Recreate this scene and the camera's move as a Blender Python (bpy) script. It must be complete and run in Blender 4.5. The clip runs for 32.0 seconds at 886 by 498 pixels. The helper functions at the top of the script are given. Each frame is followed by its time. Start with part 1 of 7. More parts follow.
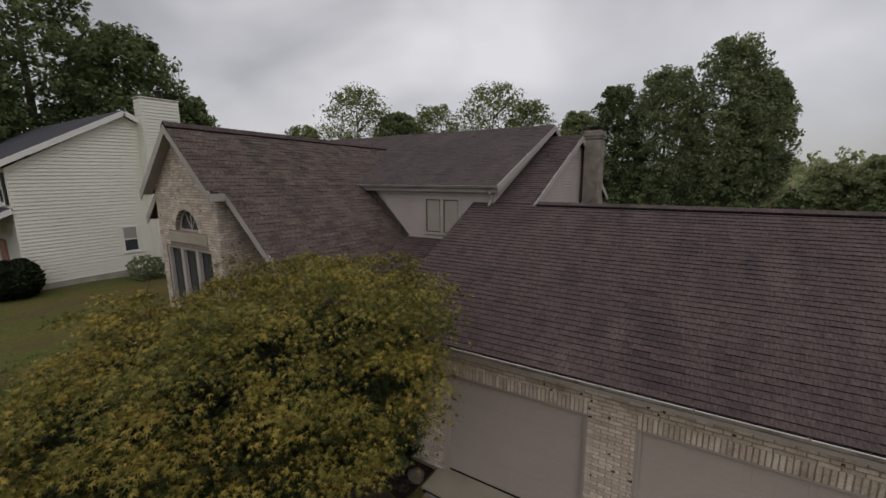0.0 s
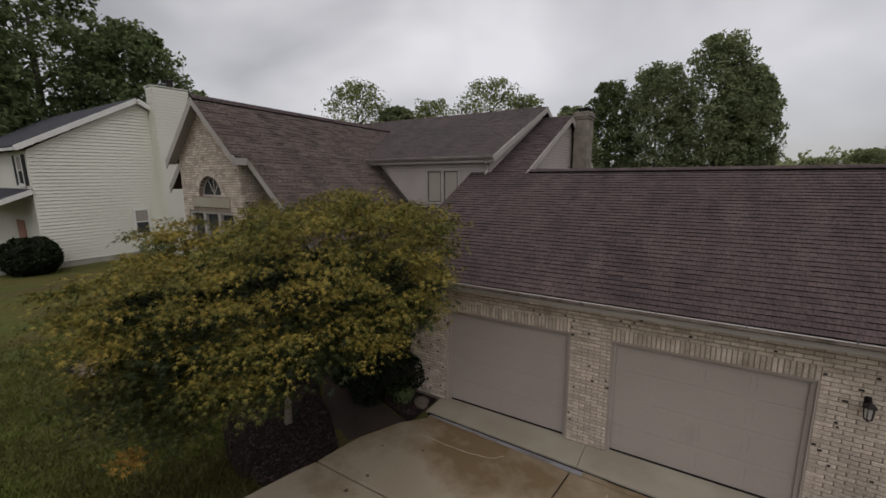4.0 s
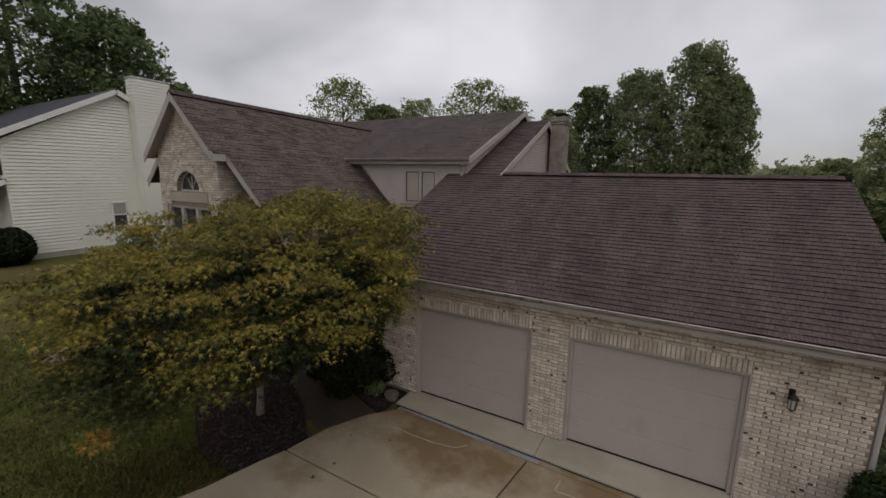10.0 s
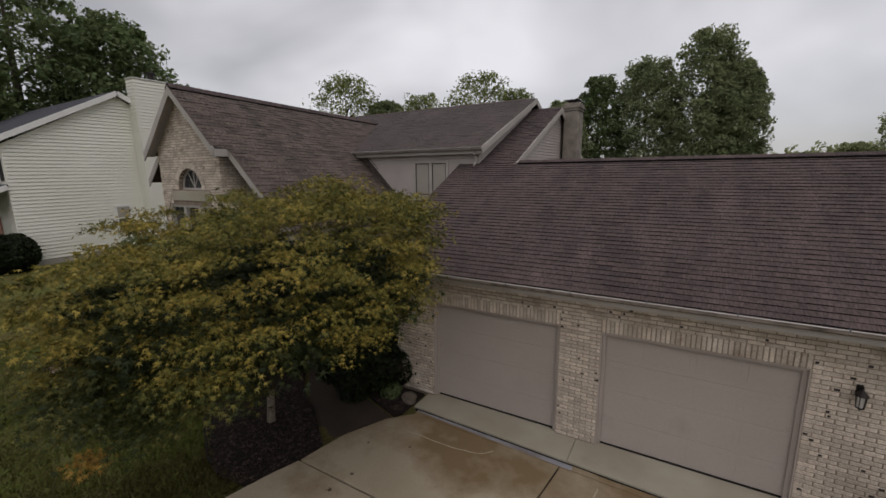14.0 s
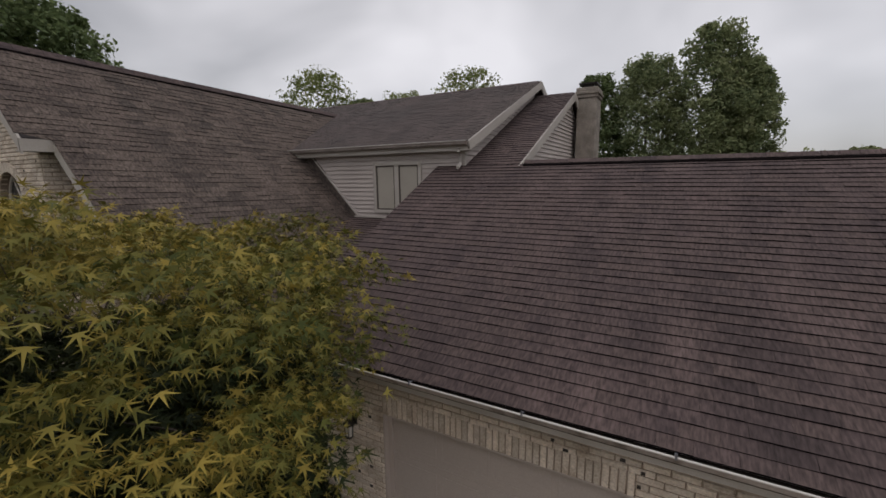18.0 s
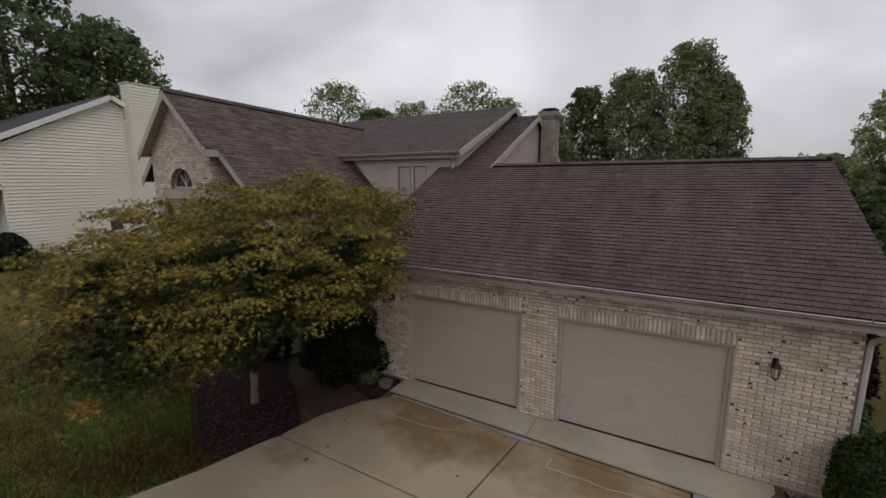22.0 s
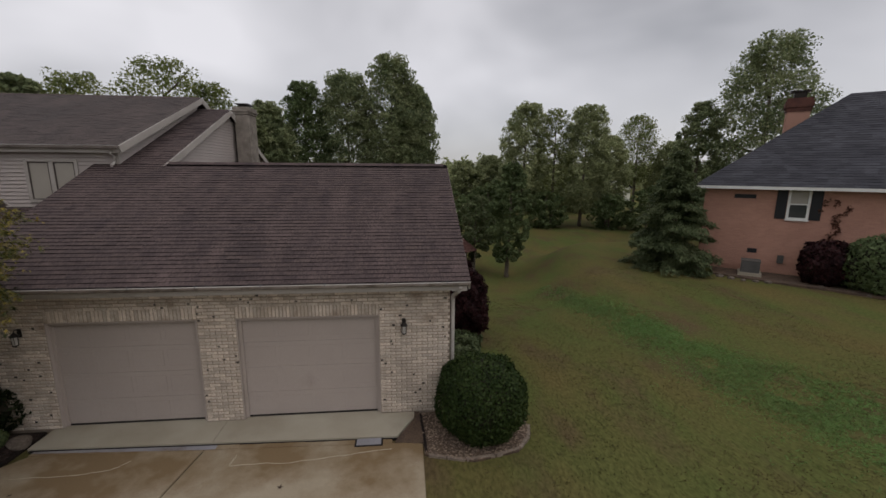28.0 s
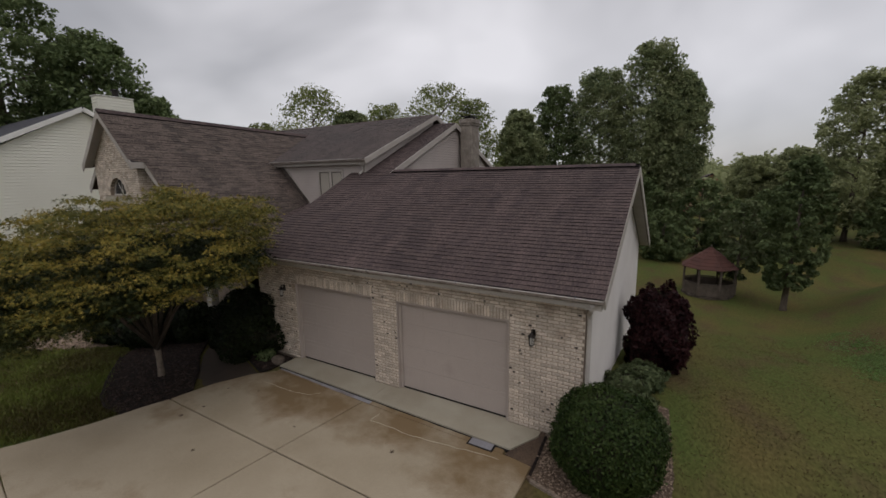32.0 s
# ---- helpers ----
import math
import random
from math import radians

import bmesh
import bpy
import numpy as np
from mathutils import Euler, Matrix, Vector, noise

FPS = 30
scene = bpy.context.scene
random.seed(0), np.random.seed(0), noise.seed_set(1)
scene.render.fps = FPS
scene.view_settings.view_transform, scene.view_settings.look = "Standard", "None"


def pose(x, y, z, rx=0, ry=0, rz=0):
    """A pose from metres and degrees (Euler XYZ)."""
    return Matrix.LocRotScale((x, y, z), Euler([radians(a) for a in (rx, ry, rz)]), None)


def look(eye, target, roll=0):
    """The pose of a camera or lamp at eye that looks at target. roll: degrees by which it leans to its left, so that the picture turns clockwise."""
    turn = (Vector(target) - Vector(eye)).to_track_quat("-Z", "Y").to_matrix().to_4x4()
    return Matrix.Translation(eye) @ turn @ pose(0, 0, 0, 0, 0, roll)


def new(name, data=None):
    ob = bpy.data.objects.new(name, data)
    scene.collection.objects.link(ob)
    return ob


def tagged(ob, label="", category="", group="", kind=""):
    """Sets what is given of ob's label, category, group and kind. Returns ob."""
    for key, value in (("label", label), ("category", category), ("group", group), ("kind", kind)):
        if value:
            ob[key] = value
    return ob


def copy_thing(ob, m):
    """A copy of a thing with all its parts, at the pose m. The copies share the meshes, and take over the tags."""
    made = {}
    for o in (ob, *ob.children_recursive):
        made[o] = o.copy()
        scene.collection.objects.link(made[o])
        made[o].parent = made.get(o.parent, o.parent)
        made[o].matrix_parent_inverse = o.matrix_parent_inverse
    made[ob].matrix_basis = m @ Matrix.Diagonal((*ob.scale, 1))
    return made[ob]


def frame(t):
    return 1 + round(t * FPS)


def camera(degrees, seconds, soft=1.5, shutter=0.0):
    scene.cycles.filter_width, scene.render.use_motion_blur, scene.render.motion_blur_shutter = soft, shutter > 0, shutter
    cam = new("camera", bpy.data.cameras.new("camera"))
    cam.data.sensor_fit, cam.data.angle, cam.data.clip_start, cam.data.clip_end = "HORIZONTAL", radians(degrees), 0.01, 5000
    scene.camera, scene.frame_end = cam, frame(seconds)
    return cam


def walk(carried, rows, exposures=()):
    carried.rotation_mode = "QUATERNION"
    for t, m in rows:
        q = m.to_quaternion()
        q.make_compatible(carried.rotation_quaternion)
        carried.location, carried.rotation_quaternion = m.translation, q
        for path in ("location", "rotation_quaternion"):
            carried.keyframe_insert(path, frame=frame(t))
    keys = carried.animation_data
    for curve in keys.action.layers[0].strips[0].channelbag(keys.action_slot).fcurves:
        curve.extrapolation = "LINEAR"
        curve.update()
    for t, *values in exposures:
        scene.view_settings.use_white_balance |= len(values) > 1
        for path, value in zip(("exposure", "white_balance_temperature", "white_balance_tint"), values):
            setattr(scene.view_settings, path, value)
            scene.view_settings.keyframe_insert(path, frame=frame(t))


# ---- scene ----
cam = camera(94.9, 32.0, soft=1.6)
PATH = [
    (0, (0.153, 0.179, 5.919), (-0.896, 1.841, 5.551), -0.5),
    (0.5, (0.226, 0.104, 5.725), (-0.824, 1.766, 5.358), -0.5),
    (1, (0.338, 0.005, 5.532), (-0.713, 1.668, 5.169), -0.6),
    (1.5, (0.437, -0.072, 5.369), (-0.613, 1.591, 5.008), -0.5),
    (2, (0.502, -0.223, 5.233), (-0.521, 1.458, 4.875), -0.5),
    (2.5, (0.555, -0.464, 5.128), (-0.458, 1.224, 4.772), -0.4),
    (3, (0.604, -0.692, 5.051), (-0.422, 0.987, 4.693), -0.4),
    (3.5, (0.659, -0.877, 5.027), (-0.377, 0.795, 4.668), -0.4),
    (5.5, (0.954, -0.964, 5.075), (-0.078, 0.71, 4.711), -0.8),
    (6, (1.188, -0.857, 5.077), (0.138, 0.806, 4.711), -1.0),
    (6.5, (1.468, -0.661, 5.071), (0.413, 0.999, 4.707), -1.1),
    (7, (1.817, -0.436, 5.068), (0.766, 1.226, 4.704), -1.1),
    (7.5, (2.122, -0.237, 5.084), (1.069, 1.423, 4.717), -1.0),
    (8, (2.36, -0.129, 5.078), (1.304, 1.531, 4.715), -0.6),
    (8.5, (2.443, -0.078, 5.077), (1.381, 1.578, 4.721), -0.2),
    (9, (2.22, -0.232, 5.1), (1.176, 1.435, 4.741), 0.3),
    (9.5, (1.813, -0.608, 5.106), (0.812, 1.086, 4.745), 0.8),
    (10, (1.155, -1.042, 5.092), (0.176, 0.663, 4.727), 0.9),
    (10.5, (0.53, -1.416, 5.017), (-0.474, 0.274, 4.649), 0.5),
    (11, (0.077, -1.638, 4.915), (-0.936, 0.048, 4.549), 0.0),
    (11.5, (-0.134, -1.691, 4.848), (-1.151, -0.009, 4.482), -0.4),
    (12, (-0.072, -1.605, 4.808), (-1.104, 0.069, 4.445), -0.8),
    (12.5, (0.176, -1.415, 4.851), (-0.85, 0.262, 4.486), -1.0),
    (13, (0.464, -1.166, 4.891), (-0.557, 0.515, 4.523), -1.1),
    (13.5, (0.699, -0.957, 4.904), (-0.304, 0.734, 4.535), -0.8),
    (15.5, (0.192, 0.77, 4.83), (-0.819, 2.448, 4.425), -0.5),
    (16, (-0.353, 1.549, 4.87), (-1.361, 3.229, 4.467), -0.5),
    (16.5, (-0.748, 2.206, 4.794), (-1.756, 3.892, 4.418), -0.7),
    (17, (-0.956, 2.59, 4.827), (-1.933, 4.295, 4.456), -0.7),
    (17.5, (-1.017, 2.832, 4.845), (-1.974, 4.551, 4.487), -0.7),
    (18, (-0.974, 2.862, 4.87), (-1.931, 4.583, 4.522), -0.7),
    (18.5, (-0.816, 2.697, 4.89), (-1.836, 4.384, 4.553), -0.8),
    (19, (-0.481, 2.377, 4.9), (-1.531, 4.049, 4.577), -0.9),
    (19.5, (-0.032, 1.973, 4.926), (-1.041, 3.669, 4.601), -0.8),
    (20, (0.347, 1.442, 4.927), (-0.63, 3.158, 4.605), -0.5),
    (20.5, (0.745, 0.845, 4.873), (-0.244, 2.556, 4.563), -0.3),
    (21, (1.039, 0.077, 4.861), (0.046, 1.783, 4.543), -0.3),
    (21.5, (1.272, -0.607, 4.794), (0.285, 1.102, 4.466), -0.2),
    (22, (1.406, -1.108, 4.711), (0.43, 0.604, 4.373), -0.2),
    (22.5, (1.485, -1.426, 4.708), (0.523, 0.292, 4.356), -0.3),
    (23, (1.513, -1.655, 4.733), (0.608, 0.092, 4.375), -0.3),
    (23.5, (1.533, -1.794, 4.758), (0.769, 0.018, 4.396), -0.2),
    (24, (1.599, -1.852, 4.79), (1.056, 0.037, 4.423), 0.0),
    (24.5, (1.656, -1.895, 4.891), (1.372, 0.047, 4.51), 0.1),
    (25, (1.739, -1.84, 4.913), (1.735, 0.123, 4.531), 0.5),
    (25.5, (1.805, -1.773, 4.901), (1.983, 0.183, 4.521), 0.7),
    (26, (1.854, -1.665, 4.898), (2.078, 0.286, 4.518), 0.8),
    (26.5, (1.931, -1.565, 4.899), (2.148, 0.388, 4.524), 0.5),
    (28.5, (3.251, -1.455, 4.973), (3.407, 0.504, 4.597), 0.3),
    (29, (3.49, -1.429, 4.956), (3.452, 0.536, 4.587), 0.1),
    (29.5, (3.751, -1.362, 4.961), (3.527, 0.591, 4.592), -0.2),
    (30, (4.045, -1.292, 4.961), (3.683, 0.641, 4.594), -0.4),
    (30.5, (4.355, -1.198, 5.022), (3.834, 0.698, 4.654), -0.6),
    (31, (4.632, -1.057, 5.002), (3.938, 0.784, 4.64), -0.7),
    (31.5, (4.914, -0.933, 4.995), (4.052, 0.836, 4.634), -0.9),
    (32, (5.137, -0.803, 4.951), (4.136, 0.891, 4.594), -1.0),
]
walk(cam, [(t, look(eye, target, roll)) for t, eye, target, roll in PATH],
     exposures=[(0, 0.0, 6500, 16), (5, 0.08, 6500, 16), (10, 0.07, 6500, 16), (16, 0.17, 6500, 16), (22, 0.16, 6500, 16), (27, 0.13, 6500, 16), (32, 0.08, 6500, 16)])


# ---- world, sun ----
world = bpy.data.worlds.new("overcast_sky")
scene.world = world
world.use_nodes = True
wn, wl = world.node_tree.nodes, world.node_tree.links
wn.clear()
SUN_EL, SUN_ROT = 52.0, 200.0
w_out = wn.new("ShaderNodeOutputWorld")
w_sky = wn.new("ShaderNodeTexSky")
w_sky.sky_type = "NISHITA"
w_sky.sun_disc = False
w_sky.sun_elevation, w_sky.sun_rotation = radians(SUN_EL), radians(SUN_ROT)
w_bg_sky = wn.new("ShaderNodeBackground")
w_bg_sky.inputs["Strength"].default_value = 0.012
wl.new(w_sky.outputs["Color"], w_bg_sky.inputs["Color"])
w_tc = wn.new("ShaderNodeTexCoord")
w_map = wn.new("ShaderNodeMapping")
w_map.inputs["Scale"].default_value = (1.0, 1.0, 1.7)
w_map.inputs["Location"].default_value = (0.35, 0.1, 0.0)
w_noise = wn.new("ShaderNodeTexNoise")
w_noise.inputs["Scale"].default_value = 1.7
w_noise.inputs["Detail"].default_value = 3.5
w_noise.inputs["Roughness"].default_value = 0.5
w_noise.inputs["Distortion"].default_value = 0.35
w_ramp = wn.new("ShaderNodeValToRGB")
w_ramp.color_ramp.elements[0].position, w_ramp.color_ramp.elements[0].color = 0.33, (0.338, 0.346, 0.346, 1)
w_ramp.color_ramp.elements[1].position, w_ramp.color_ramp.elements[1].color = 0.70, (0.748, 0.757, 0.755, 1)
w_bg = wn.new("ShaderNodeBackground")
w_mix = wn.new("ShaderNodeAddShader")
wl.new(w_tc.outputs["Generated"], w_map.inputs["Vector"])
wl.new(w_map.outputs["Vector"], w_noise.inputs["Vector"])
wl.new(w_noise.outputs["Fac"], w_ramp.inputs["Fac"])
w_sep = wn.new("ShaderNodeSeparateXYZ")
wl.new(w_tc.outputs["Generated"], w_sep.inputs[0])
w_zen = wn.new("ShaderNodeMapRange")
w_zen.interpolation_type = "SMOOTHSTEP"
w_zen.inputs["From Min"].default_value, w_zen.inputs["From Max"].default_value = 0.45, 0.95
w_zen.inputs["To Min"].default_value, w_zen.inputs["To Max"].default_value = 0.9, 1.47
wl.new(w_sep.outputs["Z"], w_zen.inputs["Value"])
wl.new(w_zen.outputs["Result"], w_bg.inputs["Strength"])
wl.new(w_ramp.outputs["Color"], w_bg.inputs["Color"])
wl.new(w_bg.outputs["Background"], w_mix.inputs[0])
wl.new(w_bg_sky.outputs["Background"], w_mix.inputs[1])
wl.new(w_mix.outputs["Shader"], w_out.inputs["Surface"])
sun = new("sun", bpy.data.lights.new("sun", "SUN"))
sun.data.energy, sun.data.angle, sun.data.color = 0.42, radians(40), (1.0, 0.955, 0.90)
sun.matrix_world = look((0, 0, 0), (-0.5, 0.42, -0.76))

# ---- materials ----


def material(name, base, second=None, scale=3.0, rough=0.8, metal=0.0, bump=0.0, bump_scale=60.0, fine=0.25, piece=0.0, island=0.0, spec=0.3, stretch=None, stain=None, stain_scale=0.6, stain_at=0.62, through_light=0.0, tint=None, stain_band=None):
    """A procedural surface: large variation, fine grain, stains, relief, and a tone of its own for each piece."""
    m = bpy.data.materials.new(name)
    m.use_nodes = True
    n, l = m.node_tree.nodes, m.node_tree.links
    bs = n["Principled BSDF"]
    bs.inputs["Roughness"].default_value = rough
    bs.inputs["Metallic"].default_value = metal
    bs.inputs["Specular IOR Level"].default_value = spec
    tc = n.new("ShaderNodeTexCoord")
    mp = n.new("ShaderNodeMapping")
    l.new(tc.outputs["Object"], mp.inputs["Vector"])
    if stretch:
        mp.inputs["Scale"].default_value = stretch
    big = n.new("ShaderNodeTexNoise")
    big.inputs["Scale"].default_value = scale
    big.inputs["Detail"].default_value = 6
    l.new(mp.outputs["Vector"], big.inputs["Vector"])
    second = second or tuple(c * 0.75 for c in base)
    ramp = n.new("ShaderNodeValToRGB")
    ramp.color_ramp.elements[0].position, ramp.color_ramp.elements[0].color = 0.32, (*second, 1)
    ramp.color_ramp.elements[1].position, ramp.color_ramp.elements[1].color = 0.68, (*base, 1)
    l.new(big.outputs["Fac"], ramp.inputs["Fac"])
    col = ramp.outputs["Color"]

    def mixed(a, kind, fac, b):
        mx = n.new("ShaderNodeMix")
        mx.data_type, mx.blend_type = "RGBA", kind
        if isinstance(fac, float):
            mx.inputs[0].default_value = fac
        else:
            l.new(fac, mx.inputs[0])
        l.new(a, mx.inputs[6])
        if isinstance(b, tuple):
            mx.inputs[7].default_value = (*b, 1)
        else:
            l.new(b, mx.inputs[7])
        return mx.outputs[2]

    grain = n.new("ShaderNodeTexNoise")
    grain.inputs["Scale"].default_value = bump_scale
    grain.inputs["Detail"].default_value = 4
    l.new(mp.outputs["Vector"], grain.inputs["Vector"])
    if stain:
        sn = n.new("ShaderNodeTexNoise")
        sn.inputs["Scale"].default_value = stain_scale
        sn.inputs["Detail"].default_value = 8
        sn.inputs["Roughness"].default_value = 0.6
        l.new(mp.outputs["Vector"], sn.inputs["Vector"])
        sr = n.new("ShaderNodeMapRange")
        sr.inputs["From Min"].default_value, sr.inputs["From Max"].default_value = stain_at - 0.1, stain_at + 0.08
        if stain_band:
            sx = n.new("ShaderNodeSeparateXYZ")
            l.new(tc.outputs["Object"], sx.inputs[0])
            br = n.new("ShaderNodeMapRange")
            br.interpolation_type = "SMOOTHSTEP"
            br.inputs["From Min"].default_value, br.inputs["From Max"].default_value = stain_band[0], stain_band[1]
            br.inputs["To Min"].default_value, br.inputs["To Max"].default_value = 0.0, stain_band[2]
            l.new(sx.outputs["Y"], br.inputs["Value"])
            ad = n.new("ShaderNodeMath")
            l.new(sn.outputs["Fac"], ad.inputs[0])
            l.new(br.outputs["Result"], ad.inputs[1])
            l.new(ad.outputs[0], sr.inputs["Value"])
        else:
            l.new(sn.outputs["Fac"], sr.inputs["Value"])
        col = mixed(col, "MIX", sr.outputs["Result"], stain)
    for amount, node, socket in ((piece, "ShaderNodeObjectInfo", "Random"), (island, "ShaderNodeNewGeometry", "Random Per Island")):
        if amount:
            oi = n.new(node)
            pr = n.new("ShaderNodeMapRange")
            pr.inputs["To Min"].default_value, pr.inputs["To Max"].default_value = 1 - amount, 1 + amount
            l.new(oi.outputs[socket], pr.inputs["Value"])
            col = mixed(col, "MULTIPLY", 1.0, pr.outputs["Result"])
            if tint:
                fr = n.new("ShaderNodeMath")
                fr.operation = "MULTIPLY"
                fr.inputs[1].default_value = 17.31
                l.new(oi.outputs[socket], fr.inputs[0])
                f2 = n.new("ShaderNodeMath")
                f2.operation = "FRACT"
                l.new(fr.outputs[0], f2.inputs[0])
                f3 = n.new("ShaderNodeMath")
                f3.operation = "POWER"
                f3.inputs[1].default_value = 2.2
                l.new(f2.outputs[0], f3.inputs[0])
                col = mixed(col, "MIX", f3.outputs[0], tint)
    if fine:
        gr = n.new("ShaderNodeMapRange")
        gr.inputs["From Min"].default_value, gr.inputs["From Max"].default_value = 0.3, 0.7
        gr.inputs["To Min"].default_value, gr.inputs["To Max"].default_value = 1 - fine, 1 + fine
        l.new(grain.outputs["Fac"], gr.inputs["Value"])
        col = mixed(col, "MULTIPLY", 1.0, gr.outputs["Result"])
    l.new(col, bs.inputs["Base Color"])
    if bump:
        bp = n.new("ShaderNodeBump")
        bp.inputs["Strength"].default_value = 0.6
        bp.inputs["Distance"].default_value = bump
        l.new(grain.outputs["Fac"], bp.inputs["Height"])
        l.new(bp.outputs["Normal"], bs.inputs["Normal"])
    if through_light:
        tr = n.new("ShaderNodeBsdfTranslucent")
        l.new(col, tr.inputs["Color"])
        ms = n.new("ShaderNodeMixShader")
        ms.inputs[0].default_value = through_light
        l.new(bs.outputs["BSDF"], ms.inputs[1])
        l.new(tr.outputs["BSDF"], ms.inputs[2])
        l.new(ms.outputs["Shader"], n["Material Output"].inputs["Surface"])
    return m


def leaf_material(name, dark, mid, light, patch=0.5, rough=0.55, through_light=0.25, own=0.5):
    """Foliage: each leaf its own tone, with patches of another tone over the crown."""
    m = bpy.data.materials.new(name)
    m.use_nodes = True
    n, l = m.node_tree.nodes, m.node_tree.links
    bs = n["Principled BSDF"]
    bs.inputs["Roughness"].default_value = rough
    bs.inputs["Specular IOR Level"].default_value = 0.14
    geo = n.new("ShaderNodeNewGeometry")
    tc = n.new("ShaderNodeTexCoord")
    nz = n.new("ShaderNodeTexNoise")
    nz.inputs["Scale"].default_value = patch
    nz.inputs["Detail"].default_value = 3
    l.new(tc.outputs["Object"], nz.inputs["Vector"])
    add = n.new("ShaderNodeMath")
    add.operation = "MULTIPLY_ADD"
    l.new(geo.outputs["Random Per Island"], add.inputs[0])
    add.inputs[1].default_value = own
    l.new(nz.outputs["Fac"], add.inputs[2])
    ramp = n.new("ShaderNodeValToRGB")
    e = ramp.color_ramp.elements
    e[0].position, e[0].color = 0.45, (*dark, 1)
    e[1].position, e[1].color = 1.05, (*light, 1)
    k = e.new(0.75)
    k.color = (*mid, 1)
    e[2].position = 1.0
    l.new(add.outputs[0], ramp.inputs["Fac"])
    l.new(ramp.outputs["Color"], bs.inputs["Base Color"])
    tr = n.new("ShaderNodeBsdfTranslucent")
    l.new(ramp.outputs["Color"], tr.inputs["Color"])
    ms = n.new("ShaderNodeMixShader")
    ms.inputs[0].default_value = through_light
    l.new(bs.outputs["BSDF"], ms.inputs[1])
    l.new(tr.outputs["BSDF"], ms.inputs[2])
    l.new(ms.outputs["Shader"], n["Material Output"].inputs["Surface"])
    return m


M_SHINGLE = material("weathered_brown_shingle", (0.096, 0.068, 0.063), (0.050, 0.036, 0.036), scale=1.0, stretch=(2.6, 0.6, 0.7), rough=0.9, bump=0.006, bump_scale=17, fine=0.42, piece=0.10, stain=(0.050, 0.036, 0.035), stain_scale=0.4, stain_at=0.6, tint=(0.080, 0.057, 0.052))
M_SHINGLE_I = material("weathered_brown_shingles", (0.096, 0.068, 0.063), (0.050, 0.036, 0.036), scale=1.0, stretch=(2.6, 0.6, 0.7), rough=0.9, bump=0.006, bump_scale=17, fine=0.42, island=0.10, stain=(0.050, 0.036, 0.035), stain_scale=0.4, stain_at=0.6, tint=(0.080, 0.057, 0.052))
M_SHINGLE_TAN = material("weathered_tan_shingles", (0.098, 0.075, 0.063), (0.058, 0.044, 0.038), scale=1.1, stretch=(0.8, 1.6, 0.8), rough=0.9, bump=0.006, bump_scale=20, fine=0.55, island=0.2, stain=(0.055, 0.044, 0.038), stain_scale=0.5, stain_at=0.58, tint=(0.112, 0.087, 0.072))
M_SHINGLE_UP = material("grey_brown_upper_shingles", (0.082, 0.063, 0.057), (0.054, 0.042, 0.039), scale=0.9, stretch=(1.6, 0.8, 0.8), rough=0.9, bump=0.004, bump_scale=18, fine=0.35, island=0.10, stain=(0.056, 0.045, 0.042), stain_scale=0.5, stain_at=0.6)
M_EDGE = material("dark_shingle_edge", (0.012, 0.010, 0.010), rough=1.0, spec=0.0)
M_SHINGLE_DARK = material("dark_grey_shingles", (0.052, 0.052, 0.060), (0.035, 0.035, 0.042), scale=0.8, rough=0.9, bump=0.004, bump_scale=70, fine=0.3, island=0.25)
M_DECK = material("roof_underlay", (0.035, 0.03, 0.03), scale=2, rough=0.95)
M_BRICK = material("cream_tumbled_brick", (0.602, 0.525, 0.440), (0.458, 0.384, 0.308), scale=5.0, rough=0.9, bump=0.006, bump_scale=45, fine=0.22, piece=0.2, stain=(0.300, 0.224, 0.166), stain_scale=2.2, stain_at=0.66)
M_BRICK_I = material("cream_tumbled_bricks", (0.602, 0.525, 0.440), (0.458, 0.384, 0.308), scale=5.0, rough=0.9, bump=0.006, bump_scale=45, fine=0.22, island=0.2, stain=(0.300, 0.224, 0.166), stain_scale=2.2, stain_at=0.66)
M_BRICK_DARK = material("burnt_dark_brick", (0.05, 0.042, 0.038), (0.03, 0.026, 0.024), scale=8, rough=0.85, bump=0.004)
M_MORTAR = material("pale_mortar", (0.290, 0.234, 0.185), (0.200, 0.158, 0.122), scale=3, rough=0.95, bump=0.003, bump_scale=120)
M_TRIM = material("beige_painted_trim", (0.42, 0.385, 0.345), (0.36, 0.33, 0.295), scale=1.5, rough=0.6, fine=0.06, stain=(0.27, 0.24, 0.21), stain_scale=1.2, stain_at=0.7)
M_SOFFIT = material("beige_soffit", (0.40, 0.37, 0.335), (0.35, 0.32, 0.29), scale=2, rough=0.7, fine=0.05)
M_GUTTER = material("beige_aluminium_gutter", (0.360, 0.310, 0.283), (0.270, 0.229, 0.205), scale=2, rough=0.5, fine=0.1, stain=(0.110, 0.088, 0.073), stain_scale=3, stain_at=0.62)
M_LIP = material("bright_gutter_lip", (0.55, 0.52, 0.48), (0.45, 0.42, 0.385), scale=3, rough=0.4, fine=0.05)
M_SPOUT = material("beige_downspout", (0.43, 0.40, 0.365), (0.36, 0.33, 0.30), scale=2, rough=0.5, fine=0.06)
M_DEBRIS = material("wet_gutter_debris", (0.035, 0.028, 0.02), (0.02, 0.016, 0.012), scale=9, rough=0.95, bump=0.01, bump_scale=60)
M_SIDING = material("beige_vinyl_siding", (0.435, 0.384, 0.352), (0.385, 0.340, 0.312), scale=1.2, rough=0.6, fine=0.05)
